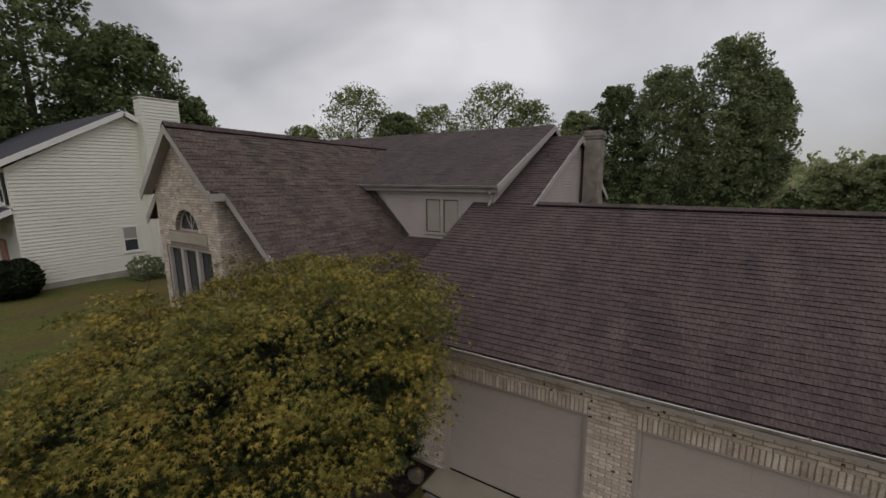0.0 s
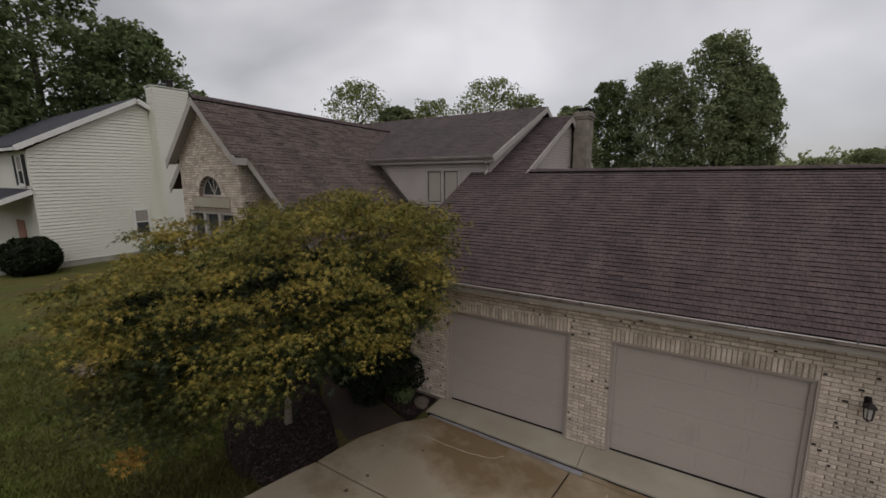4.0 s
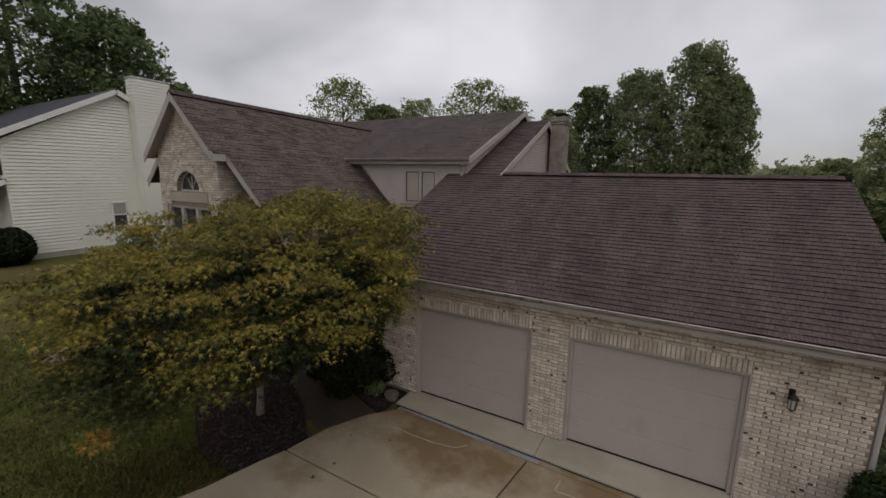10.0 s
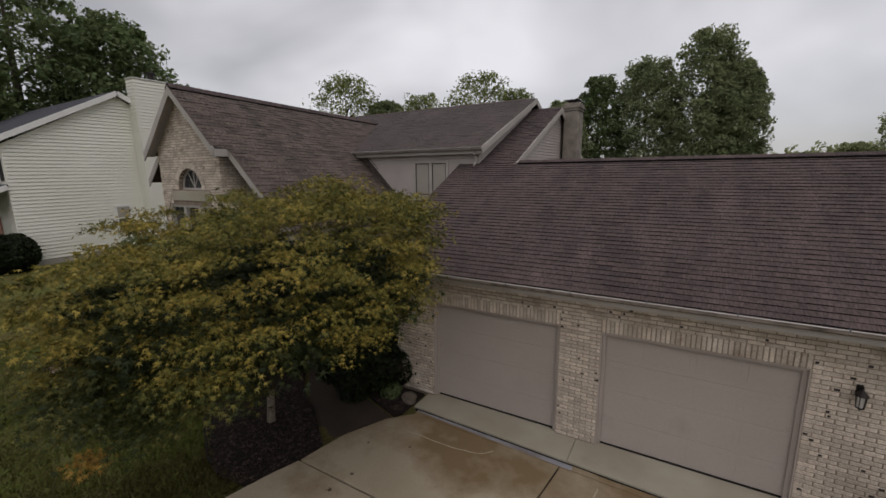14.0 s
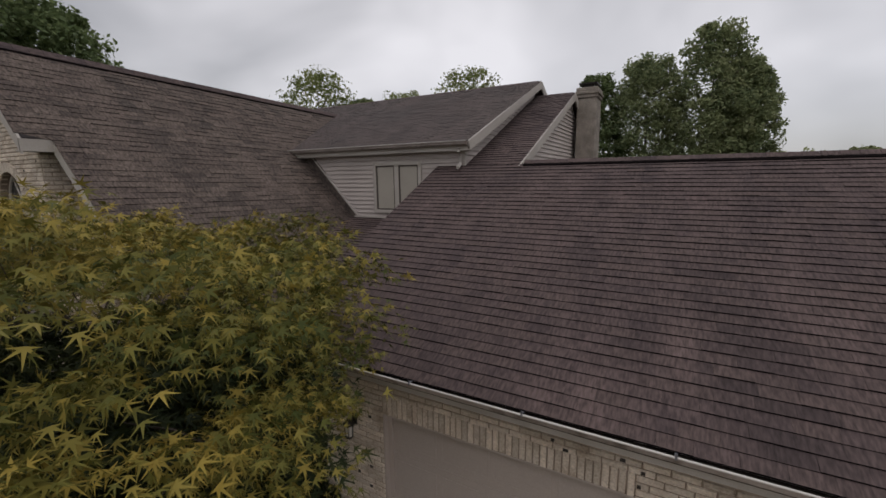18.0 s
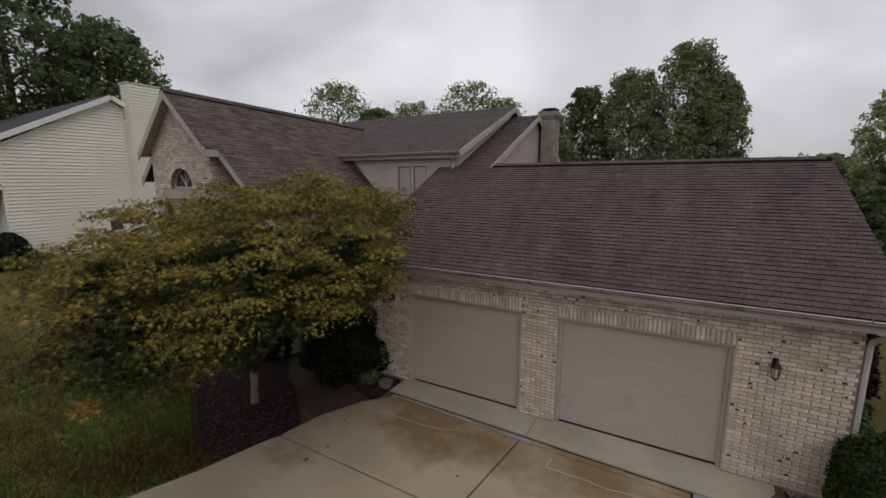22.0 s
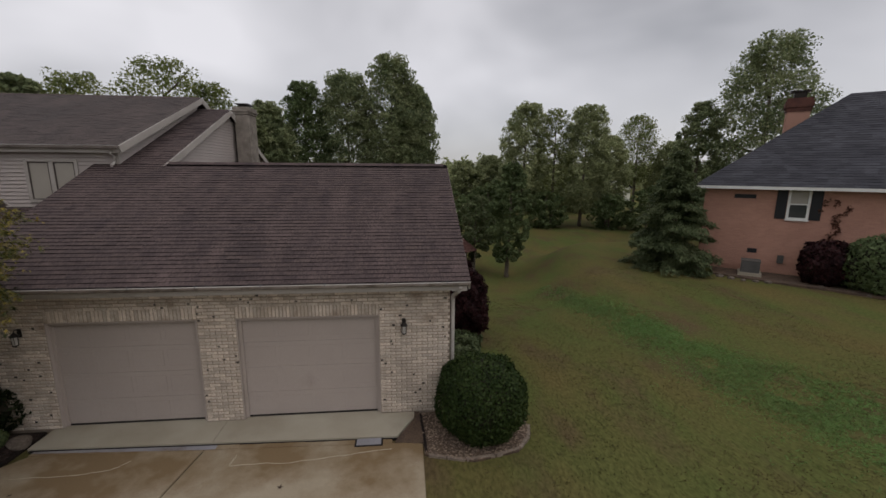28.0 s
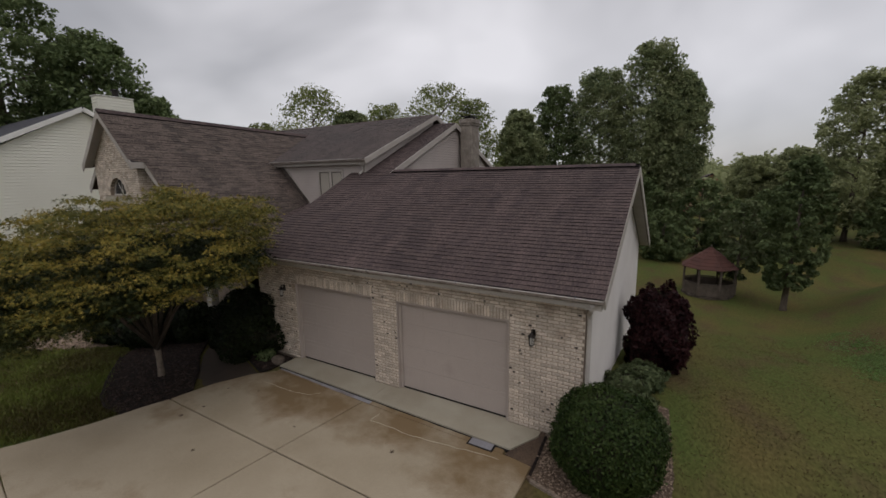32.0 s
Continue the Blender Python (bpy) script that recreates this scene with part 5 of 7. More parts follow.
edging("edging_block", [(-11.0, 2.9), (-12.1, 2.25), (-12.9, 2.35), (-13.55, 3.3)], "dark edging block of the gravel bed", "edging of the gravel bed", w=0.06, h=0.06, mat=M_MULCH)

# boulder by the apron
bm = bmesh.new()
bmesh.ops.create_icosphere(bm, subdivisions=3, radius=1)
for v in bm.verts:
    k = 1 + 0.25 * noise.noise(v.co * 1.3)
    v.co = Vector((-4.1 + v.co.x * 0.17 * k, 5.85 + v.co.y * 0.15 * k, 0.05 + v.co.z * 0.13 * k))
me = bpy.data.meshes.new("boulder")
bm.to_mesh(me)
bm.free()
me.materials.append(M_ROCK)
solo("boulder", me, None, "rounded grey-brown rock beside the apron", "rock")

# ---- lanterns ----


def lantern(x, y, z):
    """A wall lantern: back plate, scrolled arm, hood, glass cage."""
    t = thing("wall_lantern", "black metal wall lantern with clear glass on the brick", "lantern", "lanterns on the garage wall", at=(x, y, z))
    part("back_plate", Build().soft_box(x - 0.05, y - 0.03, z - 0.06, x + 0.05, y - 0.0, z + 0.16, 0.01), M_IRON, t)
    part("arm", Build().tube([(x, y - 0.03, z + 0.1), (x, y - 0.09, z + 0.17), (x, y - 0.15, z + 0.15), (x, y - 0.16, z + 0.1)], [0.012] * 4, 6), M_IRON, t)
    cy = y - 0.16
    part("hood", Build().lathe([(0.015, z + 0.13), (0.03, z + 0.1), (0.095, z + 0.03), (0.1, z + 0.015), (0.09, z + 0.01)], x, cy, 12), M_IRON, t)
    part("glass", Build().lathe([(0.065, z + 0.01), (0.052, z - 0.2)], x, cy, 6), M_FROST, t, "pale lantern glass")
    for i in range(6):
        a = math.pi * i / 3
        part("cage_bar", Build().tube([(x + 0.075 * math.cos(a), cy + 0.075 * math.sin(a), z + 0.015), (x + 0.06 * math.cos(a), cy + 0.06 * math.sin(a), z - 0.2)], [0.007, 0.007], 4), M_IRON, t)
    part("base", Build().lathe([(0.065, z - 0.195), (0.065, z - 0.215), (0.03, z - 0.235), (0.012, z - 0.26)], x, cy, 12), M_IRON, t)
    return t


lamp_1 = lantern(2.89, YF - 0.012, 1.95)
lamp_1.scale = (0.74, 0.74, 0.74)
lamp_2 = copy_thing(lamp_1, pose(-4.15, YF - 0.012, 1.95))

# ---- plants ----


def leaf_cloud(centres, radii, per, size, gen, flat=1.0, droop=0.0):
    """Small pointed leaves in clumps. centres (n,3), radii (n,3)."""
    n = len(centres) * per
    c = np.repeat(centres, per, axis=0)
    r = np.repeat(radii, per, axis=0)
    d = gen.normal(size=(n, 3))
    d /= np.linalg.norm(d, axis=1)[:, None]
    off = d * (gen.uniform(0.35, 1.0, size=(n, 1)) ** 0.6)
    p = c + off * r
    nrm = gen.normal(size=(n, 3)) * np.array([1, 1, 1.0]) + np.array([0, 0, 0.9 * flat]) + off * 0.6
    nrm /= np.linalg.norm(nrm, axis=1)[:, None]
    a = np.cross(nrm, gen.normal(size=(n, 3)))
    a /= np.linalg.norm(a, axis=1)[:, None]
    b = np.cross(nrm, a)
    s = size * gen.uniform(0.6, 1.35, size=(n, 1))
    a, b = a * s, b * s * 0.55
    if droop:
        a = a + np.array([0, 0, -1.0]) * s * droop
    v = np.stack([p - a, p - b * 1.0 + nrm * s * 0.12, p + a, p + b * 1.0 + nrm * s * 0.12], axis=1).reshape(-1, 3)
    f = np.arange(n * 4).reshape(-1, 4)
    return v, f


def limbs_for(base, top, spread_r, gen, n=7, start=0.35):
    """Points of limbs leaving a trunk."""
    base, top = Vector(base), Vector(top)
    out = []
    for i in range(n):
        f = start + (0.95 - start) * (i + gen.uniform(0, 0.6)) / n
        p = base.lerp(top, f)
        a = gen.uniform(0, 6.28)
        r = spread_r * gen.uniform(0.5, 0.9) * (1.15 - f * 0.5)
        q = p + Vector((math.cos(a) * r, math.sin(a) * r, r * gen.uniform(0.35, 0.9)))
        m = p.lerp(q, 0.5) + Vector((0, 0, -0.06 * r))
        out.append((p, m, q))
    return out


def tree(name, label, x, y, top, rad, mat, seed, base=None, low=0.25, leaf=0.26, clumps=60, per=90, airy=1.0, shape="round", trunk_r=0.28, group="", bark=None, sq=1.0):
    """A tapered trunk, limbs, and a crown of clumped leaves with gaps."""
    gen = np.random.default_rng(seed)
    z0 = ground_z(x, y) if base is None else base
    t = thing(name, label, "tree", group, at=(x, y, z0))
    h = top - z0
    lean = gen.uniform(-0.03, 0.03, 2) * h
    tip = (x + lean[0], y + lean[1], z0 + h * 0.9)
    part("trunk", Build().tube([(x, y, z0 - 0.3), (x, y, z0 + 0.04 * h), (x + lean[0] * 0.4, y + lean[1] * 0.4, z0 + h * 0.45), tip], [trunk_r * 1.35, trunk_r, trunk_r * 0.65, trunk_r * 0.12], 9), bark or M_BARK, t, smooth=True)
    lb = limbs_for((x, y, z0), tip, rad, gen, n=8, start=max(low, 0.2))
    for p, m, q in lb:
        part("limb", Build().tube([p, m, q], [trunk_r * 0.38, trunk_r * 0.24, trunk_r * 0.06], 6), bark or M_BARK, t, smooth=True)
    zc0, zc1 = z0 + low * h, top
    cs, rs = [], []
    clumps, per = int(clumps * 1.7), int(per * 0.47)
    for i in range(clumps):
        f = (i + gen.uniform(0, 1)) / clumps
        if shape == "cone":
            w = (1 - f) ** 0.8
        elif shape == "tall":
            w = min(1.0, 0.6 + 1.6 * f) * (1 - max(f - 0.5, 0) ** 1.7 * 1.9)
        else:
            w = math.sin(math.pi * (0.1 + f * 0.86)) ** 0.55
        a = gen.uniform(0, 6.28)
        rr = rad * w * math.sqrt(gen.uniform(0.1, 1.0)) * gen.uniform(0.84, 1.0)
        k = rad * gen.uniform(0.09, 0.22) * (0.6 + 0.4 * w)
        cs.append((x + math.cos(a) * rr + lean[0] * f, y + math.sin(a) * rr * sq + lean[1] * f, zc0 + f * (zc1 - zc0) - k * 0.5))
        rs.append((k, k, k * 0.75))
    v, fc = leaf_cloud(np.array(cs), np.array(rs) * airy, per, leaf, gen)
    part("crown", fast_mesh("crown", v, fc, mat), None, t, kind="stuff")
    return t


def maple():
    """The broad low maple before the house: palmate leaves in drooping layers."""
    gen = np.random.default_rng(11)
    bx, by = -6.05, 3.85
    z0 = ground_z(bx, by) + 0.04
    t = thing("maple_tree", "broad low maple turning yellow-green above a mulch bed", "tree", at=(bx, by, z0))
    part("trunk", Build().tube([(bx, by, z0 - 0.2), (bx, by, z0 + 0.1), (bx + 0.1, by - 0.04, z0 + 0.5), (bx + 0.17, by - 0.08, z0 + 0.95)], [0.11, 0.08, 0.068, 0.075], 10), M_BARK_PALE, t, smooth=True)
    cx, cy = -4.98, 3.22
    ends = []
    for i in range(10):
        a = 2 * math.pi * i / 10 + gen.uniform(-0.25, 0.25)
        r = gen.uniform(1.2, 2.1)
        p0 = Vector((bx + 0.17, by - 0.08, z0 + gen.uniform(0.8, 0.95)))
        p3 = Vector((cx + math.cos(a) * r, cy + math.sin(a) * r, gen.uniform(3.2, 3.9)))
        p1 = p0.lerp(p3, 0.3) + Vector((0, 0, 0.3))
        p2 = p0.lerp(p3, 0.65) + Vector((0, 0, 0.35))
        part("limb", Build().tube([p0, p1, p2, p3], [0.06, 0.042, 0.026, 0.010], 7), M_LIMB, t, smooth=True)
        ends += [(p1, p2, p3)]
    tw = Build()
    for p1, p2, p3 in ends:
        for _ in range(9):
            q = p1.lerp(p3, gen.uniform(0.3, 1.0))
            e = q + Vector((gen.uniform(-0.6, 0.6), gen.uniform(-0.6, 0.6), gen.uniform(0.1, 0.5)))
            tw.tube([q, q.lerp(e, 0.5) + Vector((0, 0, 0.05)), e], [0.014, 0.009, 0.003], 4, cap=False)
    for k in range(60):
        q = Vector((cx + gen.uniform(-1.6, 1.6), cy + gen.uniform(-1.4, 1.4), 4.05 + gen.uniform(-0.2, 0.1)))
        e = q + Vector((gen.uniform(-0.25, 0.25), gen.uniform(-0.25, 0.25), gen.uniform(0.2, 0.5)))
        tw.tube([q, e], [0.006, 0.002], 3, cap=False)
    part("twigs", tw, M_LIMB, t, "bare grey twigs", "stuff")
    # sprays set apart over a drooping dome; greener low, dark inner: both painted shade
    def edge(a):
        return 2.44 * (1 + 0.03 * math.sin(3 * a + 0.8) + 0.04 * math.sin(7 * a) + 0.12 * max(math.cos(a + 1.15), 0) ** 3 - 0.11 * max(math.cos(a - 3.5), 0) + 0.05 * max(math.cos(a - 0.2), 0) + 0.09 * max(math.cos(a - 1.3), 0) ** 2)

    def foot(a):
        return 2.22 + 0.66 * max(math.cos(a - 0.4), 0) ** 0.7

    lobes = np.array([(math.cos(a) * q, math.sin(a) * q, h) for a, q, h in zip(gen.uniform(0, 6.28, 150), np.sqrt(gen.uniform(0, 1, 150)) * 2.5, gen.uniform(2.3, 4.7, 150))])
    tufts = []
    for _ in range(5200):
        a = gen.uniform(0, 6.28)
        mid = 3.45
        kind = gen.uniform()
        if kind < 0.5:
            q = math.sqrt(gen.uniform(0, 0.94))
            zz = mid + (4.5 - mid) * (1 - q ** 2.0) ** 0.62
        else:
            u = gen.uniform(-1.0, 0.5)
            q = (1 - abs(u) ** (2.4 if u > 0 else 7)) ** 0.42 * (1 + 0.1 * min(u, 0)) if u > -0.93 else math.sqrt(gen.uniform(0.15, 0.9))
            zz = mid + u * (4.5 - mid if u > 0 else mid - foot(a))
        x, y = math.cos(a) * edge(a) * q, math.sin(a) * edge(a) * q
        zz += (0.15 * x + 0.08 * y) * smooth(2.6, 4.0, zz)
        lump = noise.noise((x * 0.85 + 3.0, y * 0.85, zz * 0.85))
        dip = min(float(np.sqrt(np.min(np.sum((lobes - np.array((x, y, zz))) ** 2, axis=1)))) / 0.5, 1.4) ** 2
        k = 1.085 + 0.14 * lump - 0.15 * dip + 0.04 * gen.normal()
        p = np.array((cx + x * k, cy + y * k, zz + (0.16 + 0.36 * lump - 0.3 * dip if zz > mid else 0.2 * lump) + 0.08 * gen.normal()))
        if all(np.sum((p - o) ** 2) > 0.073 for o in tufts):
            tufts.append(p)
    tufts += [np.array((gen.uniform(-4.7, -3.4), gen.uniform(0.35, 0.95), gen.uniform(2.5, 2.95))) for _ in range(14)]
    tufts += [np.array((gen.uniform(-5.2, -3.5), gen.uniform(0.5, 1.7), gen.uniform(2.42, 2.9))) for _ in range(46)]
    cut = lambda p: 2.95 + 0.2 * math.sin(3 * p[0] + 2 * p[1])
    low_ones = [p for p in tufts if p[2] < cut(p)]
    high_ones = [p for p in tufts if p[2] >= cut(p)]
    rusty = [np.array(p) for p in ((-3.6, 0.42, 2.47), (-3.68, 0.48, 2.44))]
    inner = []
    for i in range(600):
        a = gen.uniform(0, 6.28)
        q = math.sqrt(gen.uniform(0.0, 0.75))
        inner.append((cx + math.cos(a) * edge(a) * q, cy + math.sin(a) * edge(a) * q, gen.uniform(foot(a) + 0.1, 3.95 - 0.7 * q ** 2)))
    lob = [(-1.8, 0.7), (-0.86, 1.05), (0.0, 1.3), (0.86, 1.05), (1.8, 0.7)]
    ring = []
    for i, (ang, ln) in enumerate(lob):
        ring.append((math.sin(ang) * ln, math.cos(ang) * ln, -0.18 * ln))
        if i < len(lob) - 1:
            half = (ang + lob[i + 1][0]) / 2
            ring.append((math.sin(half) * 0.25, math.cos(half) * 0.25, 0.02))
    ring = np.array([(0, -0.12, 0.03)] + ring)
    m = len(ring)
    tri = np.array([(0, i, i + 1) for i in range(1, m - 1)])

    def sprays(name, centres, per, mat, label, r0, r1, s0, s1):
        cs = np.array(centres)
        n = len(cs) * per
        c = np.repeat(cs, per, axis=0)
        out = c[:, :2] - np.array([cx, cy])
        out = out / (np.linalg.norm(out, axis=1)[:, None] + 0.3)
        size = np.repeat(gen.uniform(r0, r1, len(cs)), per)
        off = np.clip(gen.normal(size=(n, 3)), -1.9, 1.9) * 0.45
        p = c + off * np.stack([size, size, size * 0.26], axis=1)
        p[:, :2] += out * (np.abs(off[:, 2:3]) * size[:, None] * 0.5)
        p[:, 2] -= 0.3 * (off[:, 0] ** 2 + off[:, 1] ** 2) * size
        tip = np.concatenate([out * 0.8, np.full((n, 1), -0.5)], axis=1) + off * 1.0 + gen.normal(size=(n, 3)) * 0.4
        tip /= np.linalg.norm(tip, axis=1)[:, None]
        up = np.array([0, 0, 1.0]) + gen.normal(size=(n, 3)) * 0.5
        side = np.cross(tip, up)
        side /= np.linalg.norm(side, axis=1)[:, None]
        nrm = np.cross(side, tip)
        s = gen.uniform(s0, s1, size=n)
        v = p[:, None, :] + s[:, None, None] * (ring[None, :, 0:1] * side[:, None, :] + ring[None, :, 1:2] * tip[:, None, :] + ring[None, :, 2:3] * nrm[:, None, :])
        f = (np.arange(n)[:, None, None] * m + tri[None]).reshape(-1, 3)
        part(name, fast_mesh(name, v.reshape(-1, 3), f, mat), None, t, label, "stuff")

    sprays("crown", high_ones, 135, M_MAPLE, "yellow-green palmate leaves with orange touches", 0.2, 0.4, 0.026, 0.058)
    sprays("lower_crown", low_ones, 135, M_MAPLE_LOW, "green drooping palmate leaves, darkened as shade under the crown", 0.2, 0.4, 0.026, 0.058)
    sprays("rusty_spray", rusty, 80, M_MAPLE_RUST, "rust-orange leaves on a low branch", 0.16, 0.22, 0.026, 0.05)
    sprays("inner_crown", inner, 80, M_MAPLE_IN, "green inner leaves, darkened as painted crown shade", 0.34, 0.5, 0.05, 0.08)
    return t


maple()


def shrub(name, label, x, y, rx, rz, mat, seed, leaf=0.05, n=9000, core=True, z=None, lumps=0.12, category="bush", group=""):
    """A dense bush: leaves over a lumpy ball."""
    gen = np.random.default_rng(seed)
    z0 = ground_z(x, y) if z is None else z
    t = thing(name, label, category, group, at=(x, y, z0))
    d = gen.normal(size=(n, 3))
    d /= np.linalg.norm(d, axis=1)[:, None]
    bump = np.array([noise.noise((q[0] * 2.3 + seed, q[1] * 2.3, q[2] * 2.3)) for q in d])
    rad = 1 + lumps * bump + gen.normal(size=n) * 0.025 - (gen.uniform(size=n) ** 6) * 0.25
    d = np.sign(d) * np.abs(d) ** 0.9
    p = d * rad[:, None] * np.array([rx, rx, rz]) + np.array([x, y, z0 + rz * 0.93])
    p = p[p[:, 2] > z0]
    n = len(p)
    d = d[:n]
    nn = p - np.array([x, y, z0 + rz * 0.93])
    nn /= np.linalg.norm(nn, axis=1)[:, None]
    nrm = nn + gen.normal(size=(n, 3)) * 0.55
    nrm /= np.linalg.norm(nrm, axis=1)[:, None]
    a = np.cross(nrm, gen.normal(size=(n, 3)))
    a /= np.linalg.norm(a, axis=1)[:, None]
    b = np.cross(nrm, a)
    s = leaf * gen.uniform(0.6, 1.4, size=(n, 1))
    v = np.stack([p - a * s, p - b * s * 0.5, p + a * s, p + b * s * 0.5], axis=1).reshape(-1, 3)
    part("foliage", fast_mesh("foliage", v, np.arange(n * 4).reshape(-1, 4), mat), None, t, kind="stuff")
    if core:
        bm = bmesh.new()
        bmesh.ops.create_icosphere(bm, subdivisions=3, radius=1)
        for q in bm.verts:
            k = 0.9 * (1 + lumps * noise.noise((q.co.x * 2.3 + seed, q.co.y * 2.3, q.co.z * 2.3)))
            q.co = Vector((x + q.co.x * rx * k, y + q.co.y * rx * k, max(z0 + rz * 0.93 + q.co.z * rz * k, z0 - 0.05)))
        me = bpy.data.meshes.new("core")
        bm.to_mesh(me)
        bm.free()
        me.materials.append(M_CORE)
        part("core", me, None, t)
    part("stem", Build().tube([(x, y, z0 - 0.1), (x, y, z0 + rz * 0.6)], [0.05, 0.03], 6), M_BARK, t)
    return t


shrub("clipped_bush", "round clipped dark green boxwood in a pebble bed", 4.36, 5.62, 0.84, 0.80, M_BOX, 3, leaf=0.028, n=26000, lumps=0.12)
shrub("barberry_bush", "loose dark red barberry bush beside the garage wall", 4.78, 11.2, 0.74, 1.12, M_REDLEAF, 4, leaf=0.06, n=14000, lumps=0.5)
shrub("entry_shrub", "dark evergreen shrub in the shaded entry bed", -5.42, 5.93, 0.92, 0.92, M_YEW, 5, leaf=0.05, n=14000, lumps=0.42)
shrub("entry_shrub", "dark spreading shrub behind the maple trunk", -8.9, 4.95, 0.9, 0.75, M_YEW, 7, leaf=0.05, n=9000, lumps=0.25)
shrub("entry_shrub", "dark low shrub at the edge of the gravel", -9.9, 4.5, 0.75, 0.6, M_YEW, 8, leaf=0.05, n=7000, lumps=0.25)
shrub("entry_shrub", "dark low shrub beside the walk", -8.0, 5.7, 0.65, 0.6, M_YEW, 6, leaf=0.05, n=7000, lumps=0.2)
for i, (sx, sy, sr, sz) in enumerate(((4.5, 8.0, 0.5, 0.22), (4.35, 8.8, 0.5, 0.25), (4.75, 7.3, 0.42, 0.18), (4.6, 9.6, 0.5, 0.25))):
    shrub("ground_cover", "low spreading grey-green juniper mat", sx, sy, sr, sz, M_HEMLOCK, 20 + i, leaf=0.06, n=2600, lumps=0.4, category="ground cover", group="juniper by the garage wall")
for i, (sx, sy, sr) in enumerate(((-4.6, 5.85, 0.22), (-5.1, 6.0, 0.2), (-5.9, 5.9, 0.2))):
    shrub("low_plant", "small dark plant in the mulch", sx, sy, sr, sr * 0.7, M_LEAF_DARK, 30 + i, leaf=0.04, n=500, core=False, lumps=0.3, category="plant", group="plants in the entry bed")

# ---- back garden ----


def gazebo(x, y, r=1.38):
    z0 = ground_z(x, y)
    t = thing("gazebo", "small dark wooden gazebo with a reddish pyramid roof", "gazebo", at=(x, y, z0))
    part("floor", Build().lathe([(r, z0 - 0.1), (r, z0 + 0.15)], x, y, 8), M_WOODGREY, t)
    ze, zt = z0 + 1.75, z0 + 2.95
    pts = [(x + r * 1.12 * math.cos(math.pi * (i + 0.5) / 4), y + r * 1.12 * math.sin(math.pi * (i + 0.5) / 4)) for i in range(8)]
    roof = part("roof", Build().add([(px, py, ze) for px, py in pts] + [(x, y, zt - 0.02), (x, y, ze + 0.05)], [(i, (i + 1) % 8, 8) for i in range(8)] + [((i + 1) % 8, i, 9) for i in range(8)]), M_COPPER, t, "reddish shingle roof")
    for k in range(8):
        a, c = Vector((*pts[k], ze + 0.012)), Vector((*pts[(k + 1) % 8], ze + 0.012))
        apex = Vector((x, y, zt))
        for j in range(7):
            f0, f1 = j / 7, (j + 1) / 7
            q = [a.lerp(apex, f0), c.lerp(apex, f0), c.lerp(apex, f1), a.lerp(apex, f1)]
            part("shingle", Build().add([q[0] + Vector((0, 0, 0.02)), q[1] + Vector((0, 0, 0.02)), q[2], q[3]] + [q[0], q[1]], [(0, 1, 2, 3), (4, 5, 1, 0)]), M_COPPER, roof)
    for k in range(8):
        px, py = x + r * math.cos(math.pi * (k + 0.5) / 4), y + r * math.sin(math.pi * (k + 0.5) / 4)
        part("post", Build().soft_box(px - 0.05, py - 0.05, z0 + 0.15, px + 0.05, py + 0.05, ze + 0.05, 0.01), M_WOODGREY, t)
        qx, qy = x + r * math.cos(math.pi * (k + 1.5) / 4), y + r * math.sin(math.pi * (k + 1.5) / 4)
        part("rail", Build().beam((px, py, z0 + 0.85), (qx, qy, z0 + 0.85), 0.05, 0.07), M_WOODGREY, t)
        part("lattice", Build().beam((px, py, z0 + 0.48), (qx, qy, z0 + 0.48), 0.02, 0.62), M_WOODGREY, t)
    part("finial", Build().lathe([(0.05, zt - 0.05), (0.06, zt + 0.03), (0.01, zt + 0.12)], x, y, 8), M_WOODGREY, t)


gazebo(6.8, 28.0)
tree("ornamental_tree", "dense round dark green lawn tree with short trunk", 10.15, 26.2, 5.6, 1.5, M_LEAF_DARK, 41, low=0.17, leaf=0.11, clumps=120, per=190, trunk_r=0.15)
tree("ornamental_tree", "small grey-green tree beside the gazebo", 8.2, 28.6, 3.2, 1.5, M_NEEDLE, 42, low=0.2, leaf=0.14, clumps=50, per=100, trunk_r=0.1)


